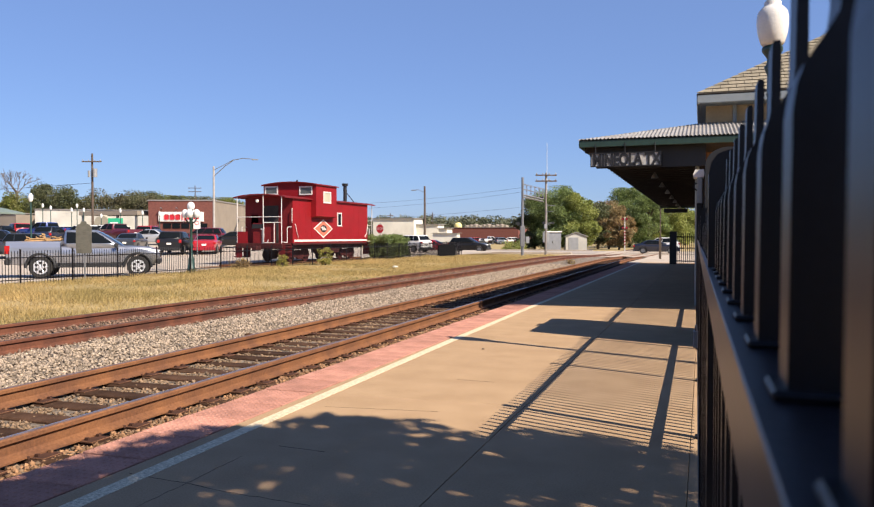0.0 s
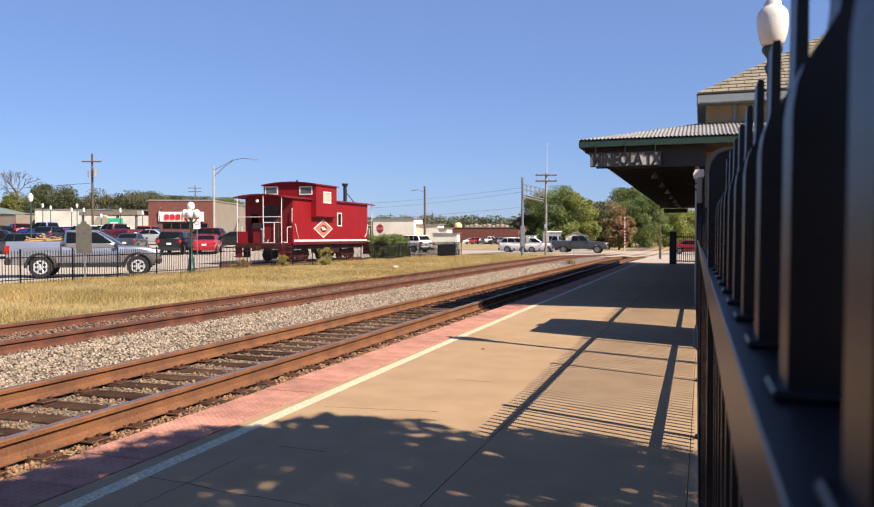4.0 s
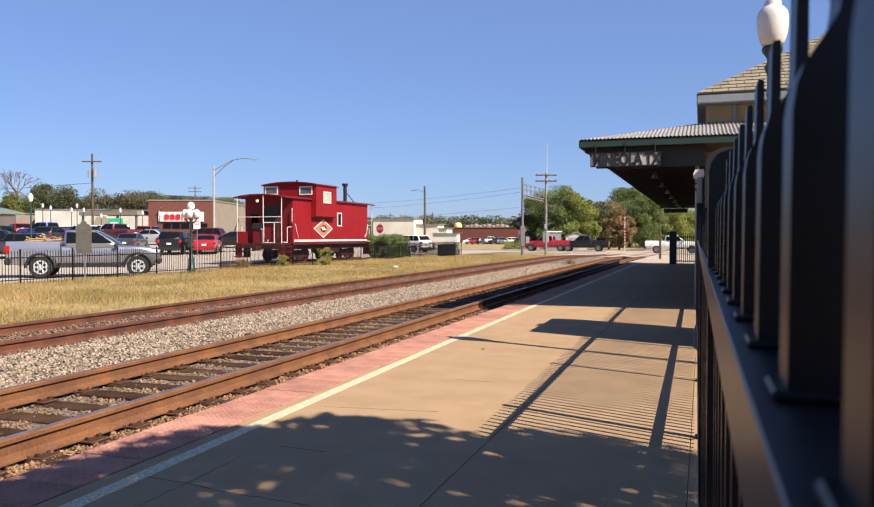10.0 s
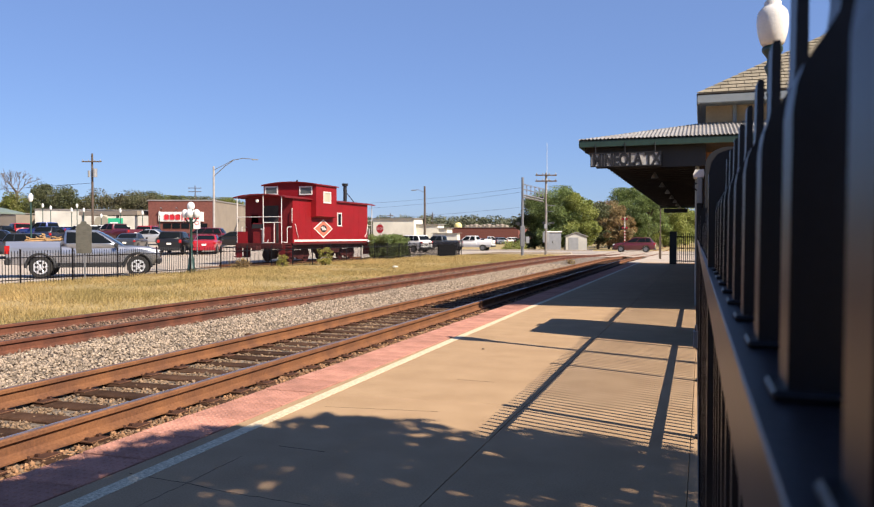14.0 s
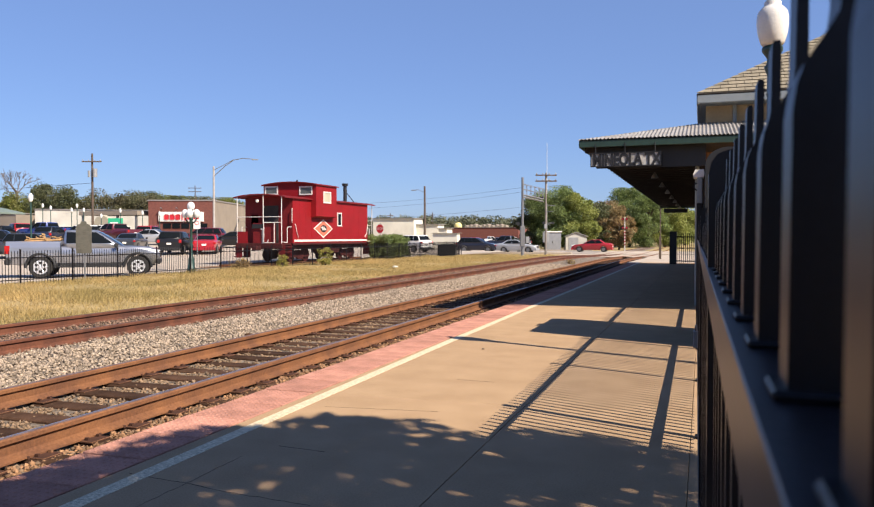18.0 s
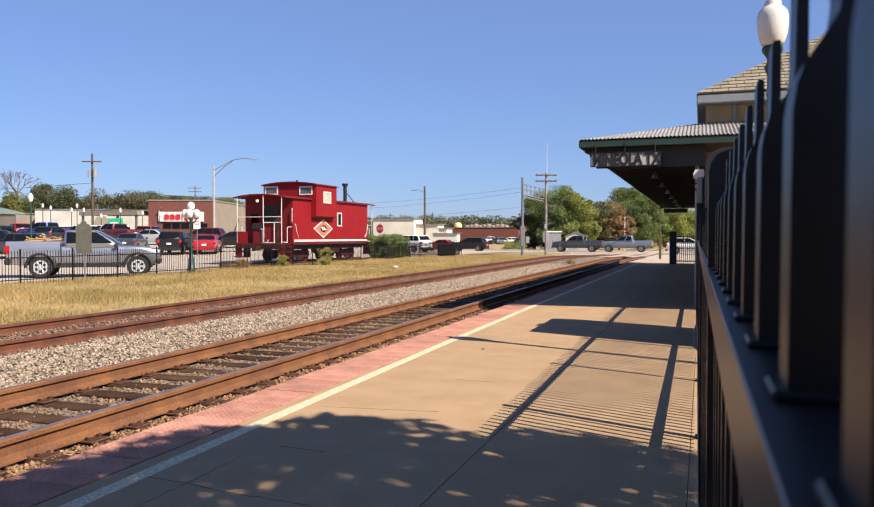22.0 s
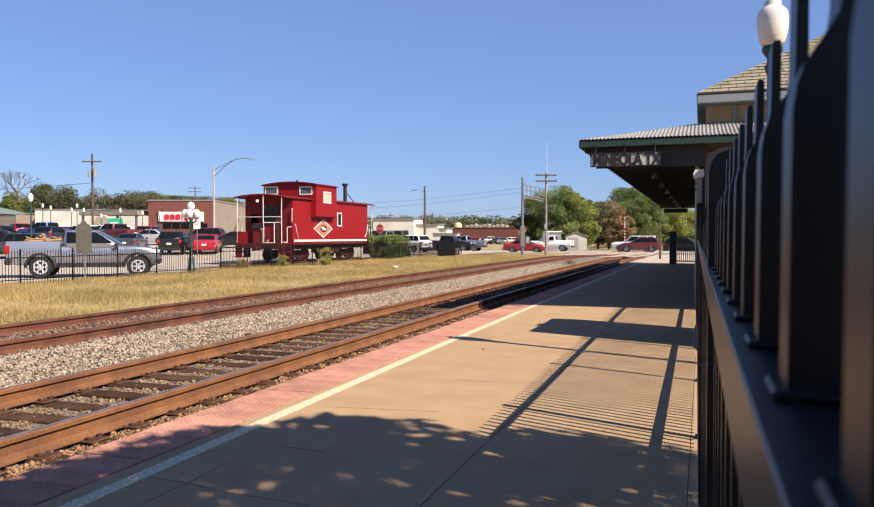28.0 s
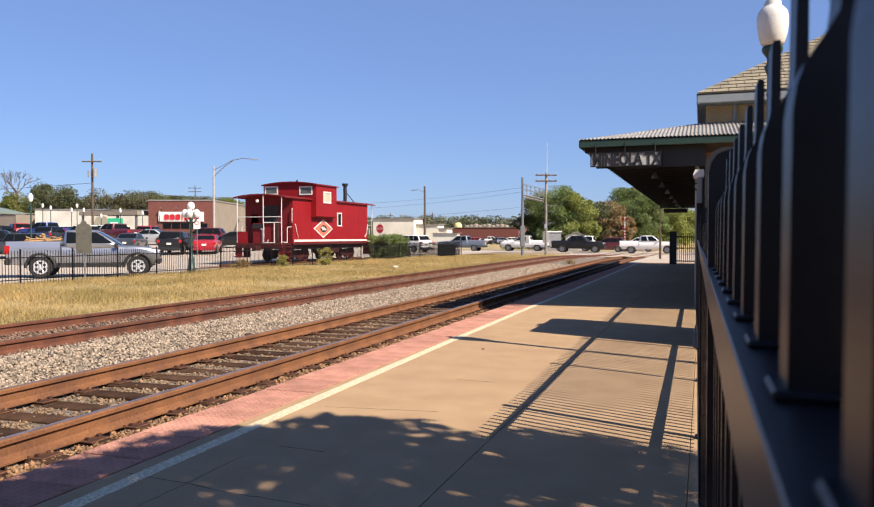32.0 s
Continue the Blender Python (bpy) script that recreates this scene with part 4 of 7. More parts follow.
    for sgn in (1, -1):
        bm = B()
        box(bm, xn - 0.28, xn - 0.02, sgn * hw * 0.62 - 0.17, sgn * hw * 0.62 + 0.17, zl - 0.08, zl + 0.07, 0.03)
        part("headlight", bm, M["head"], t)
        bm = B()
        if fine:
            box(bm, xt - 0.025, xt + 0.16, sgn * (hw - 0.075) - 0.08, sgn * (hw - 0.075) + 0.08, zl - 0.06, zl + 0.27, 0.02)
        else:
            box(bm, xt - 0.015, xt + 0.16, sgn * hw * 0.82 - 0.11, sgn * hw * 0.82 + 0.07, zl - 0.03, zl + 0.11 + 0.1 * (style != "sedan"), 0.02)
        part("tail_light", bm, M["tail"], t)
        bm = B()
        xm = b1 - 0.32
        box(bm, xm - 0.07, xm + 0.07, sgn * (hw + 0.08) - 0.09, sgn * (hw + 0.08) + 0.09, zb - 0.02, zb + 0.14, 0.03)
        part("mirror", bm, M["trim"], t)
        for xh in ((b0 + b1) / 2 - 0.15, b1 - 1.25 if style not in ("pickup", "midsize") else b1 - 1.1):
            bm = B()
            yh = half(zb - 0.16) - 0.012
            box(bm, xh - 0.11, xh + 0.11, sgn * yh - 0.02, sgn * yh + 0.03, zb - 0.17, zb - 0.13, 0.006)
            part("door_handle", bm, col, t)
    for x0, x1, nm in ((xn - 0.14, xn + 0.03, "front_bumper"), (xt - 0.05, xt + 0.14, "rear_bumper")):
        bm = B()
        box(bm, x0, x1, -hw * 0.93, hw * 0.93, s["b"] + 0.03, s["b"] + 0.24, 0.03)
        part(nm, bm, M["trim"] if style != "sedan" else col, t)
    bm = B()
    box(bm, xn - 0.06, xn + 0.012, -hw * 0.42, hw * 0.42, zl - 0.2, zl + 0.04, 0.01)
    part("grille", bm, M["trim"], t)
    bm = B()
    box(bm, xt - 0.012, xt + 0.02, -0.17, 0.17, zl - 0.16, zl - 0.02, 0.004)
    part("number_plate", bm, M["white"], t)
    if style in ("pickup", "midsize"):
        x0, x1, zt2 = s["bed"]
        for sgn in (1, -1):
            bm = B()
            y1 = half(0.9)
            pr2 = [(sgn * (y1 - 0.004), 0.80), (sgn * (y1 + 0.010), 0.98), (sgn * (y1 + 0.006), zt2 - 0.22), (sgn * (y1 - 0.030), zt2 - 0.05), (sgn * (y1 - 0.055), zt2), (sgn * (y1 - 0.10), zt2 + 0.015), (sgn * (y1 - 0.12), 0.86)]
            prism(bm, pr2, x0 + 0.03, x1 - 0.02, "x")
            part("bed_side", bm, col, t)
        bm = B()
        box(bm, x0, x0 + 0.07, -hw * 0.9, hw * 0.9, 0.88, zt2, 0.015)
        part("tailgate", bm, col, t)
        bm = B()
        zl2 = 1.004 if style == "midsize" else 0.904
        box(bm, x0 + 0.08, x1 - 0.03, -hw * 0.78, hw * 0.78, zl2, zl2 + 0.012)
        part("bed_liner", bm, M["trim"], t)
    if fine:
        for ax in (s["ar"], s["af"]):
            for sgn in (1, -1):
                bm = B()
                R = s["r"] * 1.23
                pts = [(ax + R * math.cos(a), sgn * (hw - 0.02), s["r"] + R * math.sin(a)) for a in np.linspace(-0.05, math.pi + 0.05, 15)]
                tube(bm, pts, 0.055, 7)
                part("wheel_arch_trim", bm, M["trim"], t)
        for sgn in (1, -1):
            bm = B()
            box(bm, s["ar"] + 0.6, s["af"] - 0.6, sgn * (hw - 0.06) - 0.08, sgn * (hw - 0.06) + 0.08, 0.40, 0.46, 0.015)
            part("side_step", bm, M["trim"], t)
            for xd, wd, zd in ((-0.995, 0.014, 1.37), (0.02, 0.006, 1.0), (1.10, 0.006, 1.0)):
                bm = B()
                box(bm, xd - wd, xd + wd, sgn * half(0.8) - 0.02, sgn * half(0.8) + 0.008, 0.55, zd)
                part("door_gap", bm, M["trim"], t)
    return t


# ---- parking lot ----
TRUCK = pose(-23.25, 25.24, 0, 0, 0, 36)
truck = vehicle("midsize", "silver", "silver four-door pickup truck parked by the fence", TRUCK, "pickup truck", fine=True)
load = thing("scrap_wood", "loose tan boards and bark in a truck bed", "wood", TRUCK @ pose(0, 0, 1.06))
rnd = random.Random(8)
for k in range(26):
    bm = B()
    L = rnd.uniform(0.5, 1.3)
    box(bm, -L / 2, L / 2, -0.06, 0.06, -0.018, 0.018, 0.004)
    part("plank", bm, M["wood"], load, m=pose(rnd.uniform(-2.35, -1.25), rnd.uniform(-0.5, 0.5), 0.02 + 0.5 * (k / 26), rnd.uniform(-25, 25), rnd.uniform(-28, 28), rnd.uniform(0, 180)))
def parked(style, colour, label, across, away, turn, category="car"):
    """A car in the lot, so far across and away along the lot's own lines."""
    c, d = math.cos(math.radians(18.8)), math.sin(math.radians(18.8))
    x, y = across * c - away * d, across * d + away * c
    return vehicle(style, colour, label, pose(x, y, lot_z(x, y), 0, 0, turn), category, "parked cars")


parked("sedan", "red", "red sedan parked in the lot beside a black crossover", -18.2, 62.0, 118)
parked("suv", "black", "black crossover parked in the lot beside a red car", -20.4, 61.0, 115)
parked("sedan", "grey", "dark grey sedan parked in the second row", -25.8, 66.0, 116)
parked("sedan", "lightblue", "pale blue sedan parked in the second row", -28.2, 76.0, 200)
parked("pickup", "maroon", "dark red pickup truck parked far in the lot", -32.6, 79.0, 170, "pickup truck")
parked("suv", "red", "red car parked beside a dark red pickup", -30.6, 83.5, 108)
parked("suv", "white", "white van parked in the far row", -36.5, 80.0, 165)
parked("pickup", "blue", "bright blue pickup truck in the far row", -41.3, 82.5, 185, "pickup truck")
parked("suv", "navy", "dark navy car parked beside the blue pickup", -37.6, 76.5, 110)
parked("pickup", "white", "white pickup truck behind a dark red pickup", -37.0, 87.5, 175, "pickup truck")
parked("suv", "red", "red car parked beside the pavilion", -45.6, 85.0, 150)
parked("suv", "black", "black car parked beside the red car by the pavilion", -43.9, 79.0, 112)
parked("big_suv", "navy", "dark navy sport utility parked behind the silver pickup", -30.8, 55.0, 40)
parked("suv", "grey", "dark grey car parked behind the silver pickup", -27.2, 53.5, 26)
parked("suv", "maroon", "dark maroon car parked behind the red sedan", -22.2, 73.5, 200)
parked("sedan", "black", "black car parked beside the brick store's side wall", -18.6, 71.0, 205)
vehicle("suv", "white", "white sport utility parked behind the hedge", pose(-28.3, 74.4, 0, 0, 0, 158), "car", "parked cars")

pf = thing("lot_fence", "low black iron picket fence along the verge", "fence")
bm = B()
for z in (0.28, 0.95):
    box(bm, -19.525, -19.495, -2, 63.5, z, z + 0.028)
part("rail", bm, M["iron"], pf)
bm = B()
box(bm, -0.007, 0.007, -0.007, 0.007, 0.05, 1.17)
pk = bpy.data.meshes.new("picket")
bm.to_mesh(pk)
bm.free()
pk.materials.append(M["iron"])
bm = B()
y = -2.0
while y < 63.5:
    if 17.0 < y < 47.0:
        put("picket", pk, None, pf, m=pose(-19.51, y, 0))
    else:
        box(bm, -19.521, -19.499, y - 0.008, y + 0.008, 0.05, 1.17)
    y += 0.112
tagged(part("picket_row", bm, M["iron"], pf), kind="stuff")
for k in range(32):
    bm = B()
    y = -0.38 + 2.07 * k
    box(bm, -19.53, -19.49, y - 0.022, y + 0.022, 0.0, 1.22, 0.004)
    part("post", bm, M["iron"], pf)
bm = B()
box(bm, -19.46, -19.43, 57.4, 61.9, 0.05, 0.97)
part("screen", bm, M["screen"], pf, "dark mesh screen on the fence")

marker = thing("historical_marker", "weathered metal historical marker on a grey post", "sign", pose(-19.28, 20.6, 0, 0, 0, 19) @ Matrix.Diagonal((0.88, 0.88, 1, 1)))
bm = B()
cyl(bm, (0, 0, 0), (0, 0, 1.15), 0.032, seg=10)
part("post", bm, M["steel"], marker)
bm = B()
sh = [(-0.27, 1.05), (0.27, 1.05), (0.29, 1.15), (0.29, 1.92), (0.2, 2.0), (0.12, 2.02), (0.09, 2.1), (-0.09, 2.1), (-0.12, 2.02), (-0.2, 2.0), (-0.29, 1.92), (-0.29, 1.15)]
prism(bm, sh, -0.08, -0.05)
plate = part("plate", bm, M["plaque"], marker)
bm = B()
for k in range(11):
    box(bm, -0.22, 0.22 - 0.05 * (k % 3), -0.084, -0.08, 1.2 + 0.062 * k, 1.222 + 0.062 * k)
part("lettering_bar", bm, M["plaque_text"], plate)


def cluster_lamp(m):
    t = thing("cluster_lamp", "green iron lamp post with five white globes", "street lamp", m)
    bm = B()
    lathe(bm, [(0.20, 0.0), (0.20, 0.12), (0.155, 0.18), (0.135, 0.55), (0.12, 0.62), (0.085, 0.72), (0.065, 0.9), (0.055, 2.35), (0.11, 2.4), (0.08, 2.45), (0.06, 2.75), (0.09, 2.8)], 14)
    post = part("post", bm, M["green_iron"], t, smooth=True)
    for k in range(4):
        a = k * math.pi / 2 + 0.4
        dx, dy = math.cos(a), math.sin(a)
        bm = B()
        tube(bm, [(0, 0, 2.3), (0.14 * dx, 0.14 * dy, 2.25), (0.24 * dx, 0.24 * dy, 2.4), (0.26 * dx, 0.26 * dy, 2.5)], 0.03, 6)
        arm = part("arm", bm, M["green_iron"], t)
        bm = B()
        lathe(bm, [(0.07, 2.46), (0.125, 2.51), (0.155, 2.62), (0.15, 2.74), (0.10, 2.83), (0.05, 2.86)], 14, (0.26 * dx, 0.26 * dy, 0))
        part("globe", bm, M["globe"], arm, "white opal globe", smooth=True)
    bm = B()
    lathe(bm, [(0.08, 2.8), (0.14, 2.85), (0.175, 2.96), (0.17, 3.08), (0.11, 3.16), (0.05, 3.2)], 14)
    part("globe", bm, M["globe"], t, "white opal globe", smooth=True)
    return t


cluster_lamp(pose(-22.34, 30.43, 0))
ns = thing("lot_sign", "small white parking sign with a red ring on a post", "sign", pose(-35.6, 49.2, 0.17, 0, 0, 19))
bm = B()
cyl(bm, (0, 0.03, 0), (0, 0.03, 2.6), 0.03, seg=8)
part("post", bm, M["steel"], ns)
bm = B()
box(bm, -0.26, 0.26, -0.012, 0.0, 2.0, 2.72)
part("panel", bm, M["white"], ns)
bm = B()
tube(bm, [(0.15 * math.cos(a), -0.018, 2.45 + 0.13 * math.sin(a)) for a in np.linspace(0, 2 * math.pi, 17)], 0.022, 5)
part("red_ring", bm, M["sign_red"], ns)

# ---- caboose ----
cab = thing("red_caboose", "red railway caboose with a wide cupola and white trim", "railway car", pose(-22.85, 38.1, 0.12))
HWD, BL = 1.5, 10.1          # half width, body length; y runs from the near end
SILL, EAVE, CROWN = 1.12, 3.66, 3.81


def roof_arc(hw, z0, z1, k=9):
    return [(hw * math.sin(a) / math.sin(0.9), z0 + (z1 - z0) * (math.cos(a) - math.cos(0.9)) / (1 - math.cos(0.9))) for a in np.linspace(0.9, -0.9, k)]


bm = B()
prism(bm, [(-HWD, SILL), (HWD, SILL), (HWD, EAVE)] + roof_arc(HWD, EAVE, CROWN - 0.04)[1:-1] + [(-HWD, EAVE)], 0.0, BL)
part("body", bm, M["red"], cab)
bm = B()
up = roof_arc(HWD + 0.12, EAVE - 0.02, CROWN)
prism(bm, up + [(x, z - 0.06) for x, z in up[::-1]], -1.05, BL + 1.05)
part("roof", bm, M["red_dark"], cab, "dark red arched metal roof")
# cupola with side bays
CY_0, CY_1 = 2.1, 4.75
bm = B()
prism(bm, [(-1.6, 2.66), (-1.45, 2.55), (1.45, 2.55), (1.84, 2.66), (1.84, 4.46)] + [(x + 0.12, z) for x, z in roof_arc(1.72, 4.50, 4.62)[1:-1]] + [(-1.6, 4.50)], CY_0, CY_1)
cup = part("cupola", bm, M["red"], cab)
bm = B()
up = [(x + 0.12, z) for x, z in roof_arc(1.80, 4.50, 4.67)]
prism(bm, up + [(x, z - 0.06) for x, z in up[::-1]], CY_0 - 0.16, CY_1 + 0.16)
part("cupola_roof", bm, M["red_dark"], cab)


def wframe(name, x0, x1, z0, z1, y, parent, axis="y", fr=0.07, glass="pane", trim="silver_rail"):
    """A window: frame proud of the wall and a pane behind. axis y: faces the near end; x: faces the side."""
    sg = -1
    bm = B()
    for q in ((x0, x1, z1 - fr, z1), (x0, x1, z0, z0 + fr), (x0, x0 + fr, z0 + fr, z1 - fr), (x1 - fr, x1, z0 + fr, z1 - fr)):
        if axis == "y":
            box(bm, q[0], q[1], y - 0.035, y + 0.01, q[2], q[3])
        else:
            box(bm, y - 0.01, y + 0.035, q[0], q[1], q[2], q[3])
    w = part(name, bm, M[trim], parent)
    bm = B()
    if axis == "y":
        box(bm, x0 + fr, x1 - fr, y - 0.012, y + 0.005, z0 + fr, z1 - fr)
    else:
        box(bm, y - 0.005, y + 0.012, x0 + fr, x1 - fr, z0 + fr, z1 - fr)
    part("pane", bm, M[glass], w)
    return w


wframe("window", -1.5, -0.64, 3.92, 4.42, CY_0, cup)
wframe("window", 0.76, 1.60, 3.88, 4.38, CY_0, cup)
wframe("window", CY_0 + 0.88, CY_1 - 0.80, 3.44, 4.12, 1.84, cup, "x", glass="curtain")
wframe("window", 5.50, 6.10, 2.12, 2.96, HWD, cab, "x", 0.07, "glass")
bm = B()
box(bm, HWD - 0.02, HWD + 0.025, 0.15, BL - 0.1, 1.20, 1.31)
part("stripe", bm, M["white"], cab, "white painted stripe along the sill")
bm = B()
box(bm, HWD - 0.02, HWD + 0.05, 0.0, BL, 1.02, 1.13, 0.01)
part("side_sill", bm, M["under"], cab)
bm = B()
for k in range(1, 14):
    box(bm, HWD - 0.01, HWD + 0.003, BL * k / 14 - 0.004, BL * k / 14 + 0.004, 1.44, EAVE - 0.02)
part("panel_seam", bm, M["red"], cab)
# diamond emblem on the side
for r, d, mt in ((0.90, 0.012, "white"), (0.79, 0.016, "diamond"), (0.34, 0.02, "black")):
    bm = B()
    yc, zc = 3.645, 1.95
    pr3 = [(yc + r * 1.38, zc), (yc, zc + r * 0.60), (yc - r * 1.38, zc), (yc, zc - r * 0.60)] if mt != "black" else [(yc + r * 1.25 * math.cos(a), zc + r * 0.62 * math.sin(a)) for a in np.linspace(0, 6.283, 13)[:-1]]
    prism(bm, pr3, HWD - 0.01, HWD + d, "x")
    part("emblem", bm, M[mt], cab, "red and white diamond railway emblem" if mt == "white" else "")
bm = B()
for y0, y1, z0, z1 in ((3.37, 3.47, 1.98, 2.06), (3.47, 3.50, 2.06, 1.86), (3.50, 3.64, 1.86, 1.94), (3.64, 3.66, 1.94, 2.06), (3.66, 3.78, 2.06, 1.86), (3.78, 3.92, 1.86, 1.94)):
    tube(bm, [(HWD + 0.025, y0, z0), (HWD + 0.025, y1, z1)], 0.033, 5)
part("emblem_bars", bm, M["white"], cab)
# end platforms
for y0, y1, near in ((-1.05, 0.0, True), (BL, BL + 1.05, False)):
    bm = B()
    box(bm, -1.4, 1.4, y0, y1, 1.02, 1.12, 0.01)
    part("end_platform", bm, M["under"], cab)
    ye = y0 + 0.05 if near else y1 - 0.05
    bm = B()
    box(bm, -1.45, 1.45, ye - 0.06, ye + 0.06, 0.85, 1.08, 0.01)
    box(bm, -0.14, 0.14, (ye - 0.55) if near else ye, ye if near else ye + 0.55, 0.72, 0.98, 0.03)
    part("buffer_beam", bm, M["under"], cab)
    for x in (-1.38, 1.38):
        bm = B()
        cyl(bm, (x, ye, 1.1), (x, ye, EAVE - 0.03), 0.022, seg=8)
        part("corner_post", bm, M["silver_rail"], cab)
    for x in (0.25, ):
        bm = B()
        cyl(bm, (x, ye, 1.1), (x, ye, EAVE + 0.1), 0.024, seg=8)
        part("ladder_post", bm, M["silver_rail"], cab)
    bm = B()
    for z in (2.55, 2.25):
        tube(bm, [(-1.38 if z > 2.3 else 0.25, ye, z), (1.38, ye, z)], 0.022)
    tube(bm, [(0.25, ye, 1.15), (0.5, ye, 1.15), (0.55, ye, 1.3)], 0.02)
    part("hand_rail", bm, M["silver_rail"], cab)
    for x in (-1.42, 1.42):
        bm = B()
        yi = 0.05 if near else BL - 0.05
        tube(bm, [(x, ye, 1.2), (x, (ye + yi) / 2, 1.15), (x, (ye + yi) / 2, 2.0), (x, yi, 2.02), (x, yi, 1.2)], 0.022)
        part("step_rail", bm, M["silver_rail"], cab)
        for k in range(3):
            bm = B()
            yc = (y0 + y1) / 2
            box(bm, x - 0.3, x + 0.12, yc - 0.35, yc + 0.35, 0.35 + 0.28 * k, 0.39 + 0.28 * k, 0.006)
            part("step", bm, M["under"], cab)
    bm = B()
    box(bm, -1.36, -0.75, ye - 0.02, ye + 0.02, 1.12, 1.75)
    part("dash_panel", bm, M["red"], cab)
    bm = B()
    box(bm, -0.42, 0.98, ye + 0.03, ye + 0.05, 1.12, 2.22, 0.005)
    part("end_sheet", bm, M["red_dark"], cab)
    for x in (-1.42, 1.42):
        for dy in (-0.4, 0.4):
            bm = B()
            yc = (y0 + y1) / 2 + dy
            prism(bm, [(x - 0.3 * (x > 0) - 0.12 * (x < 0), 1.04), (x + 0.12 * (x > 0) + 0.3 * (x < 0), 1.04), (x + 0.12 * (x > 0) + 0.3 * (x < 0), 0.32), (x - 0.3 * (x > 0) - 0.12 * (x < 0), 0.32)], yc - 0.012, yc + 0.012)
            part("step_side", bm, M["red_dark"], cab)
bm = B()
box(bm, -0.44, 0.26, -1.04, -0.86, 1.92, 2.16, 0.01)
part("tool_tray", bm, M["black"], cab, "black box on the end railing")
bm = B()
tube(bm, [(0.3, -1.04, 1.2), (0.3, -1.04, 2.24), (0.95, -1.04, 2.24), (0.95, -1.04, 1.15), (0.42, -1.04, 1.15)], 0.022)
part("gate_rail", bm, M["silver_rail"], cab)
bm = B()
lathe_y(bm, [(0.07, -0.05), (0.09, 0.0), (0.06, 0.05)], -0.12, -0.98, 3.42, 10)
part("marker_lamp", bm, M["white"], cab, "white marker lamp under the end roof")
# darker red sheet puts the shade under the end roof into the colour
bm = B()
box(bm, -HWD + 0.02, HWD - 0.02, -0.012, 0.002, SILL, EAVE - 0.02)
part("end_wall", bm, M["red_dark"], cab, "dark red sheet on the caboose end, roof shade put into its colour")
# dark panel set on the wall for the shade inside the doorway
bm = B()
box(bm, -0.35, 0.62, -0.03, 0.01, 1.12, 3.2, 0.005)
door = part("end_door", bm, M["soffit"], cab, "dark panel standing in for the shaded inside of the open doorway")
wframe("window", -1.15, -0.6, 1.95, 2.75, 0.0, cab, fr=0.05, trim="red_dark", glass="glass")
bm = B()
lathe_y(bm, [(0.11, -0.03), (0.11, 0.03), (0.08, 0.02)], 0.2, -1.0, 1.95, 12)
box(bm, 0.18, 0.22, -1.02, -0.98, 1.12, 1.9)
part("brake_wheel", bm, M["silver_rail"], cab)
bm = B()
tube(bm, [(HWD - 0.02, 0.0, 3.02), (HWD + 0.02, -0.12, 2.96), (HWD + 0.02, -0.12, 2.3), (HWD - 0.02, 0.0, 2.24)], 0.022)
tube(bm, [(HWD, 0.2, 2.18), (HWD + 0.05, 0.24, 2.1), (HWD + 0.05, 0.36, 1.75), (HWD + 0.05, 0.5, 1.5), (HWD, 0.6, 1.42)], 0.022)
tube(bm, [(HWD + 0.03, BL - 0.5, 1.45), (HWD + 0.08, BL - 0.3, 1.7), (HWD + 0.08, BL - 0.15, 2.3)], 0.022)
part("grab_iron", bm, M["silver_rail"], cab)
bm = B()
cyl(bm, (0.85, 8.0, 3.7), (0.85, 8.0, 4.8), 0.12, seg=10)
cyl(bm, (0.85, 8.0, 4.75), (0.85, 8.0, 4.92), 0.18, 0.2, 12)
tube(bm, [(0.85, 8.0, 4.45), (1.0, 9.1, 3.72)], 0.025)
part("stove_pipe", bm, M["black"], cab, "black stove pipe with a cap")
bm = B()
cyl(bm, (0.0, 3.2, 4.5), (0.0, 3.2, 4.85), 0.05, seg=8)
part("antenna", bm, M["black"], cab)
bm = B()
box(bm, -1.2, 1.2, 0.2, BL - 0.2, 0.78, 1.08)
part("underframe", bm, M["under"], cab)
for yc in (1.9, BL - 1.9):
    for x in (-0.85, 0.85):
        bm = B()
        prism(bm, [(yc - 1.15, 0.42), (yc - 0.95, 0.32), (yc - 0.4, 0.3), (yc - 0.25, 0.18), (yc + 0.25, 0.18), (yc + 0.4, 0.3), (yc + 0.95, 0.32), (yc + 1.15, 0.42), (yc + 0.95, 0.62), (yc + 0.3, 0.72), (yc - 0.3, 0.72), (yc - 0.95, 0.62)], x - 0.07, x + 0.07, "x")
        part("truck_frame", bm, M["under"], cab)
        for s in (-0.85, 0.85):
            bm = B()
            cyl(bm, (x * 0.86 - 0.06, yc + s, 0.46), (x * 0.86 + 0.06, yc + s, 0.46), 0.42, seg=20)
            part("wheel", bm, M["under"], cab)
bm = B()
box(bm, 0.5, 1.3, 4.0, 6.2, 0.5, 0.95, 0.02)
part("tool_box", bm, M["under"], cab)
cr = thing("caboose_track", "short display track under the caboose", "railway", kind="structure")
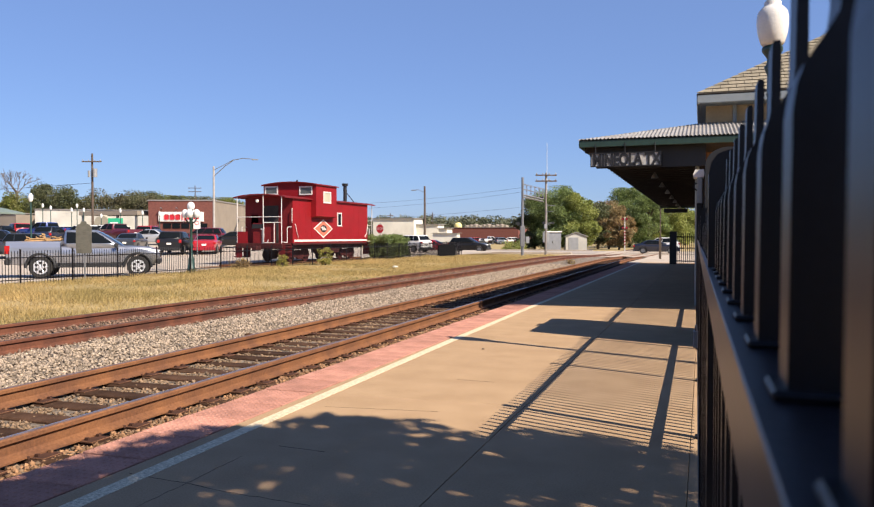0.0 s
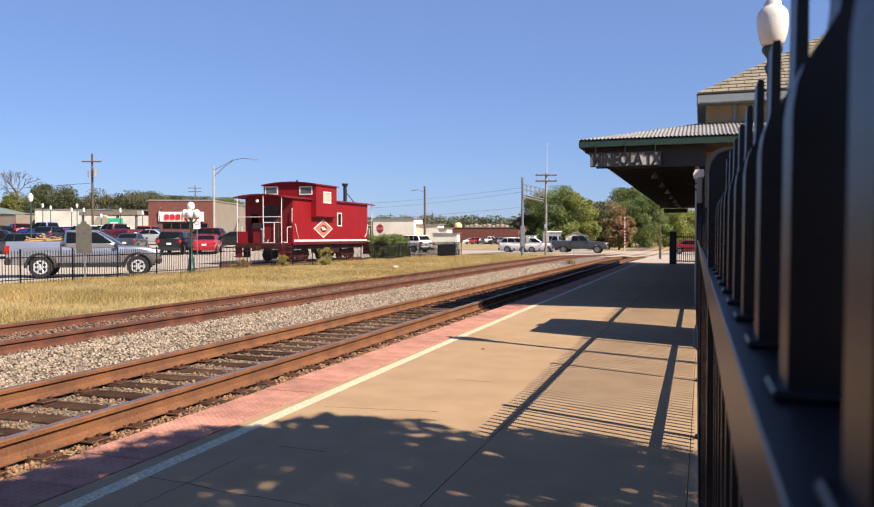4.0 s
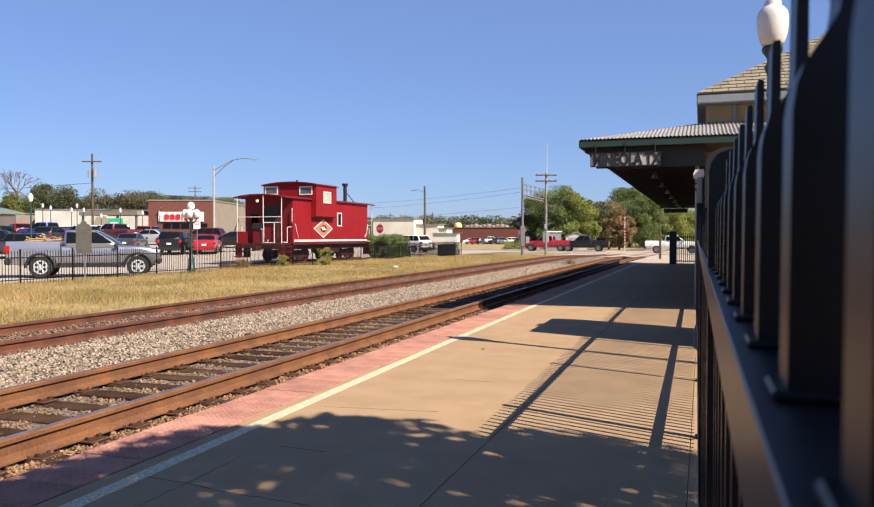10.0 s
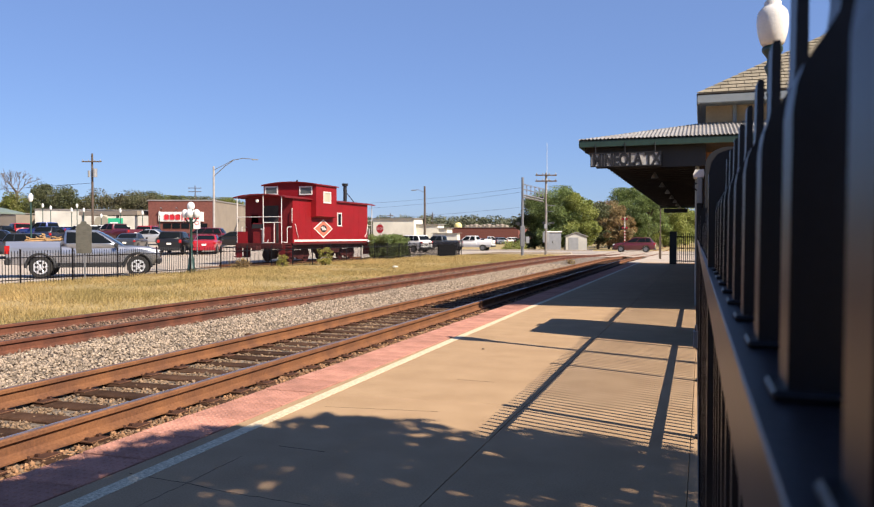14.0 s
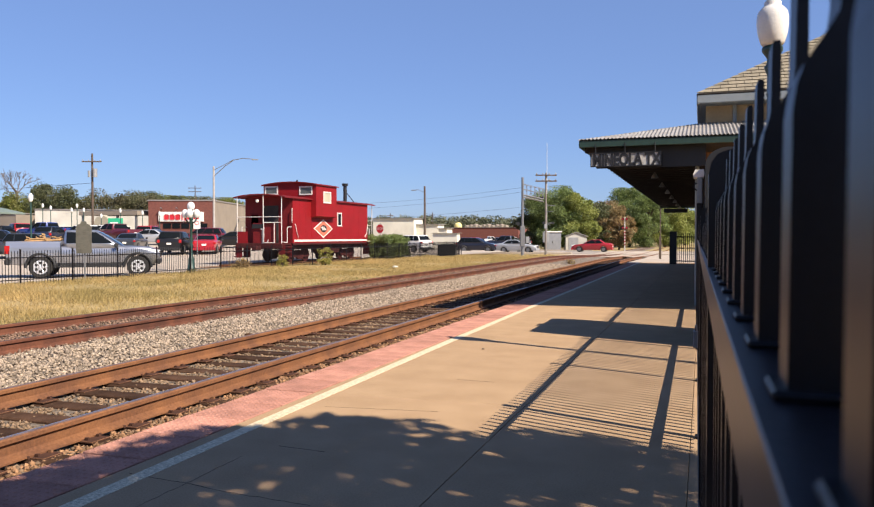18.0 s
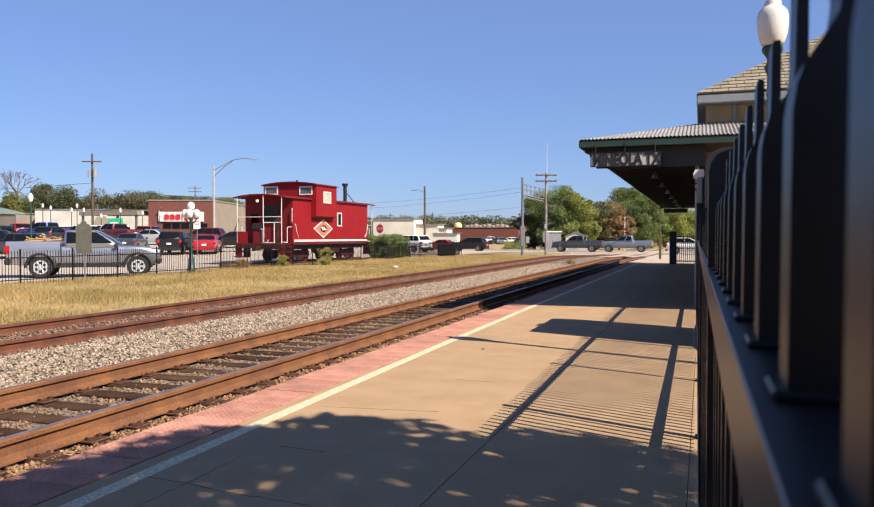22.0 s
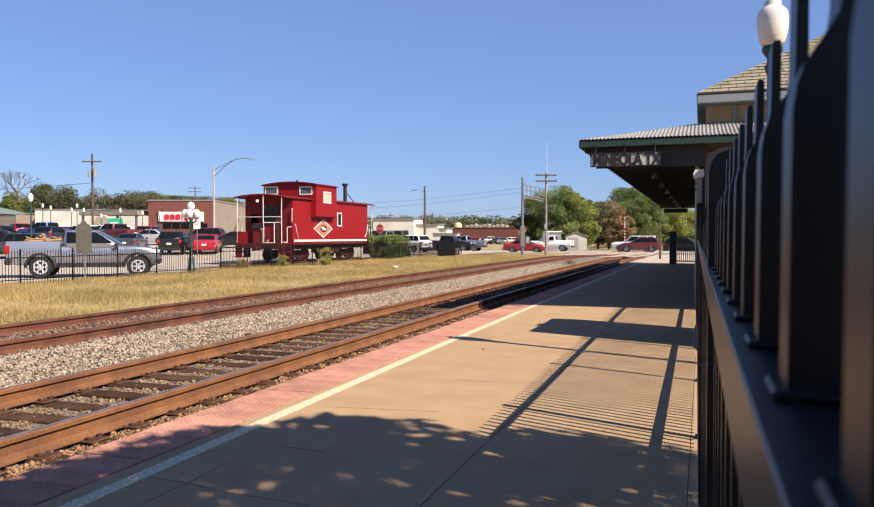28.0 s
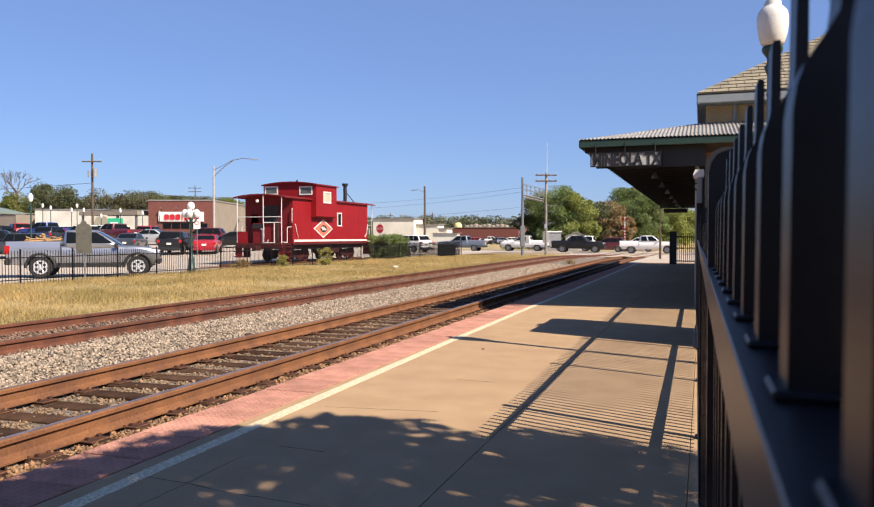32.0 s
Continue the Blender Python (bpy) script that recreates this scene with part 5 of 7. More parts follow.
for x in (-23.6, -22.1):
    bm = B()
    prism(bm, [(x + p, -0.02 + q) for p, q in PROF], 34.5, 52)
    part("rail", bm, M["rail_rust"], cr)
# brown sheet added under the caboose in place of its shadow
bm = B()
box(bm, -24.7, -20.9, 34.3, 52.2, -0.1, 0.03, 0.02)
part("track_bed", bm, M["stone_dirt"], cr, "brown sheet standing in for the shadow under the caboose")


# ---- buildings round the lot and beyond the road ----
shop = thing("brick_store", "low red brick store with a white and red sign", "building", pose(-74.3, 106.8, 0, 0, 0, 18.8) @ pose(74.3, -104, 0))
bm = B()
box(bm, -84.6, -74.3, 104.0, 137, -0.5, 7.3)
part("wall", bm, M["store_brick"], shop)
bm = B()
box(bm, -74.28, -73.9, 104.0, 137, -0.5, 7.25)
part("side_wall", bm, M["tan_block"], shop, "plain tan side wall with a dark mark")
bm = B()
box(bm, -84.8, -73.8, 103.9, 104.3, 7.3, 7.5)
box(bm, -74.2, -73.8, 104.3, 137, 7.25, 7.45)
part("parapet_cap", bm, M["roof_grey"], shop)
bm = B()
box(bm, -82.9, -75.7, 103.7, 103.98, 4.0, 5.55, 0.03)
sg = part("sign_panel", bm, M["white"], shop, "white sign panel with red shapes")
bm = B()
for x0, x1, z0, z1 in ((-81.95, -81.2, 4.3, 5.15), (-81.05, -80.3, 4.3, 5.15), (-80.15, -79.4, 4.3, 5.15), (-79.15, -79.0, 4.2, 5.3), (-78.7, -78.35, 4.15, 4.85), (-78.2, -77.9, 4.3, 5.15), (-77.75, -77.4, 4.3, 4.85), (-77.25, -77.0, 4.3, 4.85), (-76.85, -76.4, 4.3, 4.85)):
    box(bm, x0, x1, 103.66, 103.7, z0, z1, 0.12)
part("red_bars", bm, M["sign_red"], sg)
for k in range(5):
    bm = B()
    x = -82.2 + 1.45 * k
    box(bm, x, x + 1.25, 103.9, 103.99, 2.9, 3.7)
    part("window", bm, M["glass"], shop)
for x in (-82.4, -79.9):
    bm = B()
    tube(bm, [(x, 103.95, 6.0), (x, 103.4, 6.25), (x, 103.1, 6.1)], 0.06, 5)
    part("sign_lamp", bm, M["steel"], shop)
bm = B()
box(bm, -73.88, -73.84, 116.0, 116.5, 2.6, 2.9)
quad(bm, [(-73.87, 115.0, 2.4), (-73.87, 115.4, 2.2), (-73.87, 119.0, 4.6), (-73.87, 118.7, 4.8)], 0.03)
part("wall_mark", bm, M["soffit"], shop)


def hall(name, label, x0, x1, y0, y1, h, wall, roof="roof_grey", windows=0, cap=0.1, sill=0.9, head=2.3, turn=0.0):
    cx, cy = (x0 + x1) / 2, (y0 + y1) / 2
    t = thing(name, label, "building", pose(cx, cy, 0, 0, 0, turn) @ pose(-cx, -cy, 0))
    bm = B()
    box(bm, x0, x1, y0, y1, -0.5, h)
    part("wall", bm, M[wall], t)
    bm = B()
    box(bm, x0 - 0.2, x1 + 0.2, y0 - 0.2, y1 + 0.2, h, h + cap)
    part("roof", bm, M[roof], t)
    for k in range(windows):
        bm = B()
        w = (x1 - x0) / windows
        x = x0 + w * (k + 0.2)
        box(bm, x, x + w * 0.6, y0 - 0.06, y0 + 0.02, sill, head)
        f = part("window", bm, M["white"], t)
        bm = B()
        box(bm, x + 0.08, x + w * 0.6 - 0.08, y0 - 0.075, y0 - 0.055, sill + 0.08, head - 0.08)
        part("pane", bm, M["glass"], f)
    return t


hall("white_store", "long low white building across the lot", -114, -92, 108.0, 124, 6.2, "dim_white", windows=7, sill=1.2, head=3.4, turn=38)
hall("grey_store", "low grey building behind the white store", -128, -112, 104, 118, 5.6, "tan_block", windows=4)
hall("white_shop", "long white warehouse beyond the road", -49.5, -42.6, 114, 118, 4.4, "white_wall", windows=0)
hall("white_annex", "lower white annex of the warehouse", -42.6, -39.0, 115, 118, 3.45, "white_wall", "roof_grey", windows=0)
hall("yard_wall_building", "low cream building beyond the road", -39.0, -37.6, 115.2, 118, 2.85, "white_wall", cap=0.06)
hall("loading_bay", "small white block building by the road", -36.3, -32.7, 104.8, 106.2, 2.05, "white_wall", cap=0.06)
hall("brick_warehouse", "long low red brick building far off", -82, -57, 250, 275, 4.6, "store_brick")
t = thing("roof_sheds", "row of small pale rooftop sheds", "roof shed")
for k in range(10):
    x, h = -76.0 + 1.5 * k, 5.15 + 0.22 * (k % 3)
    bm = B()
    prism(bm, [(x, 4.68), (x + 0.9, 4.68), (x + 0.9, h), (x + 0.45, h + 0.3), (x, h)], 252, 256)
    part("shed", bm, M["tan_block"], t)
wt = thing("yellow_tank", "round yellow tank above the far roofs", "tank", pose(-89, 286.7, 0))
bm = B()
lathe(bm, [(1.0, -0.4), (1.0, 4.0), (1.4, 4.8), (1.45, 5.8), (1.15, 6.6), (0.4, 7.0)], 14)
part("vessel", bm, M["yellow"], wt)
bank = thing("drive_through", "flat-roofed drive-through canopy on steel posts", "canopy")
bm = B()
box(bm, -97.5, -85.8, 103, 108.5, 5.1, 5.75)
part("roof", bm, M["tan_block"], bank)
for x in (-97, -93.5, -90, -86.3):
    bm = B()
    box(bm, x - 0.15, x + 0.15, 103.2, 103.5, -0.4, 5.1)
    part("post", bm, M["steel"], bank)
gz = thing("gas_canopy", "pale canopy with a yellow-green gable", "canopy")
bm = B()
prism(bm, [(-81.6, -0.4), (-78.9, -0.4), (-78.9, 3.6), (-79.3, 4.3), (-80.25, 4.65), (-81.2, 4.3), (-81.6, 3.6)], 89.0, 90.0)
part("gable", bm, M["curtain"], gz)
gr = thing("green_roofed_pavilion", "open pavilion with a pale green gable roof", "pavilion")
bm = B()
prism(bm, [(-75.5, 3.9), (-66.6, 3.9), (-66.6, 4.05), (-71.0, 4.85), (-75.5, 4.05)], 56.5, 63)
part("roof", bm, M["roof_green"], gr)
for x in (-75.2, -71.5, -69.0, -66.9):
    bm = B()
    box(bm, x - 0.2, x + 0.2, 56.7, 57.1, 0, 3.92)
    part("column", bm, M["white"], gr)
gs = thing("green_sign", "bright green roadside sign on two posts", "sign", pose(-71.2, 81.4, 0.05, 0, 0, 19))
bm = B()
box(bm, -0.95, 0.95, -0.05, 0.05, 2.3, 3.9, 0.02)
part("panel", bm, M["sign_green"], gs)
bm = B()
for x in (-0.8, 0.8):
    cyl(bm, (x, 0.1, 0), (x, 0.1, 3.7), 0.05, seg=6)
part("posts", bm, M["steel"], gs)
bm = B()
box(bm, -0.7, 0.3, -0.06, -0.045, 3.2, 3.4)
box(bm, -0.7, 0.6, -0.06, -0.045, 2.7, 2.9)
part("lettering_bar", bm, M["white"], gs)


# ---- poles and signals ----
def utility_pole(x, y, h, arms, label, armlen=1.2, turn=0.0, transformer=False, r=0.14, material="pole"):
    t = thing("utility_pole", label, "pole", pose(x, y, 0, 0, 0, turn), "utility poles")
    bm = B()
    cyl(bm, (0, 0, -0.4), (0, 0, h), r, r * 0.7, 10)
    part("mast", bm, M[material], t)
    for z in arms:
        bm = B()
        box(bm, -armlen, armlen, -0.2, -0.08, z, z + 0.12, 0.01)
        a = part("crossarm", bm, M["pole"], t)
        for k in range(4):
            bm = B()
            xx = -armlen * 0.9 + armlen * 0.6 * k
            lathe(bm, [(0.03, 0), (0.06, 0.05), (0.05, 0.12), (0.02, 0.16)], 8, (xx, -0.14, z + 0.12))
            part("insulator", bm, M["grey_box"], a)
    if transformer:
        for s, q in ((-0.24, 0.13), (0.36, 0.23)):
            bm = B()
            cyl(bm, (s, -0.2, h * 0.76), (s, -0.2, h * 0.76 + 0.4 + 2 * q), q, seg=12)
            part("transformer", bm, M["grey_box"], t)
    return t


utility_pole(-59.2, 64.4, 10.1, [9.2], "brown timber utility pole with transformers", 1.0, 19, True)
utility_pole(-37.2, 103.9, 8.7, [], "dark bare utility pole beside the road", r=0.19)
utility_pole(-110.8, 152.5, 13.4, [11.9, 12.7], "distant utility pole with two crossarms", 1.5, 19)
utility_pole(-75.8, 185.5, 7.6, [6.9], "small distant utility pole", 0.8, 19)
utility_pole(-62.3, 179.6, 7.5, [6.8], "small distant utility pole", 0.6, 19)
crossing_pole = utility_pole(-14.0, 72.9, 7.6, [6.75, 7.3], "tall grey utility pole with two crossarms at the crossing", 1.0, 20, r=0.11, material="pole_grey")
bm = B()
cyl(bm, (0.10, 0, 5.6), (0.10, 0, 10.4), 0.026, 0.015, 6)
part("antenna", bm, M["sign_white"], crossing_pole, "thin pale radio antenna")
bm = B()
box(bm, -0.18, 0.08, -0.28, -0.1, 2.35, 2.75, 0.02)
part("meter_box", bm, M["grey_box"], crossing_pole)
bm = B()
tube(bm, [(0, -0.08, 3.95), (0.75, -0.08, 4.0)], 0.022, 5)
tube(bm, [(0, -0.08, 2.85), (0.45, -0.08, 2.65)], 0.022, 5)
part("bracket", bm, M["steel"], crossing_pole)
lamp = thing("highway_lamp", "tall grey street lamp with a curved arm", "street lamp", pose(-50.9, 73.4, 0, 0, 0, 19))
bm = B()
cyl(bm, (0, 0, 0), (0, 0, 9.3), 0.15, 0.1, 10)
part("mast", bm, M["pole_light"], lamp)
bm = B()
tube(bm, [(0, 0, 8.2), (1.2, 0, 9.3), (2.2, 0, 10.0), (3.2, 0, 10.2), (4.4, 0, 10.1)], 0.045, 6)
tube(bm, [(0, 0, 8.9), (1.2, 0, 9.5), (2.2, 0, 10.05)], 0.035, 6)
arm = part("arm", bm, M["steel"], lamp)
bm = B()
box(bm, 4.2, 4.9, -0.12, 0.12, 10.0, 10.12, 0.03)
part("lamp_head", bm, M["grey_box"], arm)
lamp2 = thing("pole_lamp", "street lamp head on a long arm over the road", "street lamp", pose(-37.2, 103.9, 0.8))
bm = B()
tube(bm, [(0, 0, 7.0), (-1.0, 0, 7.45), (-1.6, 0, 7.4)], 0.03, 5)
part("arm", bm, M["steel"], lamp2)
bm = B()
box(bm, -2.0, -1.3, -0.12, 0.12, 7.32, 7.45, 0.03)
part("lamp_head", bm, M["grey_box"], lamp2)

sig = thing("crossing_signal", "grey steel cantilever crossing signal with a walkway arm", "signal", pose(-15.3, 68.7, 0, 0, 0, 19))
bm = B()
cyl(bm, (0, 0, -0.3), (0, 0, 6.9), 0.13, 0.10, 12)
box(bm, -0.35, 0.35, -0.3, 0.3, -0.3, -0.05, 0.02)
part("mast", bm, M["steel"], sig)
bm = B()
box(bm, -0.2, 0.2, -0.26, 0.18, 0.7, 2.55, 0.03)
part("control_case", bm, M["steel"], sig)
bm = B()
box(bm, 0.28, 0.6, -0.2, 0.15, 1.0, 1.6, 0.03)
part("junction_box", bm, M["grey_box"], sig)
for a, b, c, d in ((0, 5.35, 2.0, 5.0), (0, 5.15, 2.0, 4.8)):
    bm = B()
    for y in (-0.3, 0.3):
        tube(bm, [(a, y, b), (c, y + 1.2, d)], 0.05, 6)
    part("beam", bm, M["steel"], sig)
bm = B()
for k in range(6):
    u = k / 5
    for y in (-0.32, 0.32):
        tube(bm, [(2.0 * u, y + 1.2 * u, 5.35 - 0.35 * u), (2.0 * u, y + 1.2 * u, 6.3 - 0.35 * u)], 0.022, 5)
for y in (-0.32, 0.32):
    for z in (6.3, 5.85):
        tube(bm, [(0, y, z), (2.0, y + 1.2, z - 0.35)], 0.022, 5)
part("walkway_rail", bm, M["steel"], sig)
for x in (1.7, 1.95):
    bm = B()
    lathe_y(bm, [(0.15, -0.03), (0.15, 0.03)], x, 0.5 * x, 5.1, 14)
    h = part("signal_disc", bm, M["black"], sig)
    bm = B()
    lathe_y(bm, [(0.07, -0.07), (0.07, -0.04)], x, 0.5 * x, 5.1, 10)
    part("lens", bm, M["trim"], h)
for s in (-0.42,):
    bm = B()
    lathe_y(bm, [(0.17, -0.03), (0.17, 0.03)], s, -0.32, 2.75, 14)
    part("signal_disc", bm, M["black"], sig)
gm = thing("gate_mast", "grey steel crossing gate mast with a small cabinet", "signal", pose(-15.3, 80.0, 0, 0, 0, 19))
bm = B()
cyl(bm, (0, 0, -0.4), (0, 0, 5.05), 0.11, 0.09, 10)
part("mast", bm, M["steel"], gm)
bm = B()
tube(bm, [(0, 0, 4.8), (0.9, 0, 4.8)], 0.03, 5)
tube(bm, [(-0.35, 0, 3.0), (0.75, 0, 3.0)], 0.05, 5)
part("crossbar", bm, M["steel"], gm)
bm = B()
box(bm, -0.35, 0.25, -0.2, 0.2, 1.0, 2.1, 0.03)
part("gate_cabinet", bm, M["grey_box"], gm)
for x in (-0.3, 0.7):
    bm = B()
    lathe_y(bm, [(0.13, -0.03), (0.13, 0.03)], x, -0.08, 3.0, 12)
    part("signal_disc", bm, M["black"], gm)
sg2 = thing("crossing_signal", "crossing signal post with red lenses across the road", "signal", pose(-9.75, 105.6, -0.33))
bm = B()
cyl(bm, (0, 0, 0), (0, 0, 4.5), 0.06, seg=8)
part("mast", bm, M["white"], sg2)
for z in (4.25, 3.1):
    for x in (-0.25, 0.25):
        bm = B()
        lathe_y(bm, [(0.2, -0.03), (0.2, 0.03)], x, -0.15, z, 12)
        d = part("signal_disc", bm, M["black"], sg2)
        bm = B()
        lathe_y(bm, [(0.11, -0.07), (0.11, -0.035)], x, -0.15, z, 12)
        part("lens", bm, M["sign_red"], d)
bm = B()
for k in range(6):
    box(bm, -0.065, 0.065, -0.085, -0.05, 0.8 + 0.4 * k, 0.95 + 0.4 * k)
part("stripe", bm, M["sign_red"], sg2)
case = thing("signal_bungalow", "pale grey steel signal cabinet by the crossing", "cabinet", pose(-19.3, 105.6, -0.33, 0, 0, 12) @ Matrix.Diagonal((1.12, 1.12, 1.1, 1)))
bm = B()
box(bm, -0.95, 0.95, -0.9, 0.9, 0.1, 2.25, 0.03)
part("body", bm, M["grey_box"], case)
bm = B()
box(bm, -1.05, 1.05, -1.0, 1.0, 2.25, 2.42, 0.05)
part("roof", bm, M["white"], case)
bm = B()
box(bm, -0.75, 0.1, -0.93, -0.9, 0.25, 2.05, 0.01)
d = part("door", bm, M["grey_box"], case)
bm = B()
box(bm, -0.06, 0.0, -0.97, -0.93, 1.0, 1.25)
part("handle", bm, M["trim"], d)
shed = thing("wooden_shed", "weathered grey shed with a low gable roof", "shed", pose(-16.7, 108.6, -0.33, 0, 0, 14) @ Matrix.Diagonal((1.1, 1.1, 1.1, 1)))
bm = B()
prism(bm, [(-1.3, 0), (1.3, 0), (1.3, 1.75), (0, 2.25), (-1.3, 1.75)], -1.3, 1.3)
part("wall", bm, M["dim_white"], shed)
bm = B()
box(bm, -0.95, 0.25, -1.345, -1.30, 0.05, 1.65, 0.01)
part("door", bm, M["grey_box"], shed, "grey weathered double door")
bm = B()
prism(bm, [(-1.45, 1.72), (0, 2.28), (1.45, 1.72), (1.45, 1.80), (0, 2.36), (-1.45, 1.80)], -1.45, 1.45)
part("roof", bm, M["roof_grey"], shed)
stop = thing("stop_sign", "red octagonal stop sign on a steel post", "sign", pose(-22.3, 52.6, 0, 0, 0, -4) @ Matrix.Diagonal((0.95, 1, 1, 1)))
bm = B()
cyl(bm, (0, 0.03, 0), (0, 0.03, 2.6), 0.03, seg=6)
part("post", bm, M["steel"], stop)
for r, y, mt in ((0.36, 0.0, "white"), (0.33, -0.006, "sign_red")):
    bm = B()
    prism(bm, [(r * math.cos(a), 2.18 + r * math.sin(a)) for a in np.linspace(math.pi / 8, math.pi / 8 + 2 * math.pi, 9)[:-1]], y - 0.01, y)
    part("plate", bm, M[mt], stop)
words("STOP", 0.24, stop, M["white"], pose(-0.29, -0.017, 2.10, 90), 0.002)

# cables between the poles
cables = thing("overhead_cables", "thin dark overhead cables between poles", "cable")


def cable(a, b, sag, r=0.009):
    a, b = Vector(a), Vector(b)
    bm = B()
    pts = []
    for k in range(13):
        u = k / 12
        p = a.lerp(b, u)
        p.z -= sag * 4 * u * (1 - u)
        pts.append(p)
    tube(bm, pts, r, 4)
    part("cable", bm, M["black"], cables)


cable((-15.3, 68.7, 6.0), (-68, 104, 7.0), 1.0)
cable((-15.3, 68.7, 5.6), (-68, 104, 6.2), 1.0)
cable((-14.0, 72.9, 4.6), (-68, 104, 3.9), 0.6)
cable((-59.2, 64.4, 7.1), (-90, 56, 5.9), 0.3, 0.02)
for x, y, h in ((-74.5, 73.0, 5.6), (-72.8, 72.5, 5.3), (-69.7, 72.5, 5.0), (-72.9, 76.7, 5.7), (-68.4, 73.0, 5.0), (-65.7, 72.8, 4.3), (-63.6, 73.5, 4.9), (-60.5, 73.5, 4.6), (-58.0, 73.3, 4.5), (-39.1, 37.4, 4.3)):
    t = thing("lot_lamp", "green post lamp with a white globe in the lot", "street lamp", pose(x, y, 0), "lot lamps")
    bm = B()
    lathe(bm, [(0.12, 0), (0.11, 0.5), (0.05, 0.7), (0.042, h - 0.6), (0.08, h - 0.55)], 8)
    part("post", bm, M["green_iron"], t)
    bm = B()
    lathe(bm, [(0.08, h - 0.55), (0.13, h - 0.42), (0.14, h - 0.25), (0.09, h - 0.1), (0.03, h - 0.03)], 10)
    part("globe", bm, M["globe"], t)
far = (("sedan", "white"), ("suv", "red"), ("sedan", "grey"), ("pickup", "white"), ("sedan", "black"), ("suv", "slate"), ("sedan", "white"), ("suv", "white"), ("sedan", "black"))
for k, (st, co) in enumerate(far):
    vehicle(st, co, f"{co} car parked in a far row before brick buildings", pose(-54.5 + 1.45 * k, 187.5 + 0.5 * k, -0.33, 0, 0, 20 + 15 * (k % 3)), "car", "far parked cars")


# ---- trees ----
def leaf_cloud(rng, centres, radii, n, size):
    """Leaf quads in clumps round the centres."""
    k = rng.integers(0, len(centres), n)
    d = rng.normal(size=(n, 3))
    d /= np.linalg.norm(d, axis=1)[:, None]
    c = centres[k] + d * (radii[k] * rng.random(n) ** 0.45)[:, None] * np.array((1, 1, 0.8))
    u = rng.normal(size=(n, 3))
    u /= np.linalg.norm(u, axis=1)[:, None]
    w = np.cross(u, rng.normal(size=(n, 3)))
    w /= np.linalg.norm(w, axis=1)[:, None]
    s = size * rng.uniform(0.6, 1.3, n)[:, None]
    v = np.stack([c - u * s, c + w * s * 0.55, c + u * s, c - w * s * 0.55], 1).reshape(-1, 3)
    return v, np.arange(4 * n).reshape(n, 4)


def tree(x, y, h, r, mat_leaf, seed, leaves=4000, size=0.22, label="broad green tree beside the crossing", low=0.18, z0=0.0, clumps=34, spread=False):
    rng = np.random.default_rng(seed)
    t = thing("tree", label, "tree", pose(x, y, z0))
    bm = B()
    trunk = max(0.12, h * 0.028)
    cyl(bm, (0, 0, -0.45), (0, 0, h * 0.45), trunk, trunk * 0.7, 8)
    cyl(bm, (0, 0, h * 0.45), (rng.uniform(-0.2, 0.2), rng.uniform(-0.2, 0.2), h * 0.85), trunk * 0.7, trunk * 0.2, 6)
    cen = []
    for k in range(0 if spread else clumps):
        a, q = rng.uniform(0, 6.283), rng.random() ** 0.5
        zz = low + (0.93 - low) * rng.random()
        env = math.sin(math.pi * min(1.0, 0.12 + 0.88 * (zz - low) / (1 - low)) ** 0.8) ** 0.6
        cen.append((math.cos(a) * q * r * env * 0.9, math.sin(a) * q * r * env * 0.9, zz * h))
    if spread:
        # a broad flat crown of many small clumps, with gaps
        for i, j in [(i, j) for i in range(14) for j in range(14)]:
            if i and 0 < j < 13 and rng.random() < 0.24:
                continue
            w = 0.08 if i == 0 else 0.4
            c = Vector((((i + 0.5 + rng.uniform(-w, w)) / 7 - 1) * r, ((j + rng.uniform(0.2, 0.8)) / 7 - 1) * r, h * (low + 0.06 if i == 0 else rng.uniform(low, 0.93))))
            if i == 0 and j == 13:
                c += Vector((0.45, -0.55, 0.1))     # the crown is rounded off towards the tracks
            cen.append(tuple(c))
        clumps = len(cen)
    for c in cen[:12]:
        cyl(bm, (0, 0, max(h * 0.15, c[2] * 0.55)), c, trunk * 0.35, trunk * 0.08, 5)
    part("trunk", bm, M["bark"], t)
    cen = np.array(cen)
    rad = r * (rng.uniform(0.07, 0.13, clumps) if spread else rng.uniform(0.2, 0.42, clumps))
    v, f = leaf_cloud(rng, cen, rad, leaves, size)
    if spread:
        loose = np.array([(a * r * 0.62, b * r * 0.62, h * 0.86) for a in (-1, 0, 1) for b in (-1, 0, 1)])
        v2, f2 = leaf_cloud(rng, loose, np.full(9, r * 0.36), int(leaves * 0.7), size * 0.9)
        v, f = np.concatenate([v, v2]), np.concatenate([f, f2 + len(v)])
    v[:, 2] = np.minimum(v[:, 2], h)
    put("crown", mesh_np("crown", v, f, M[mat_leaf]), None, t)
    return t


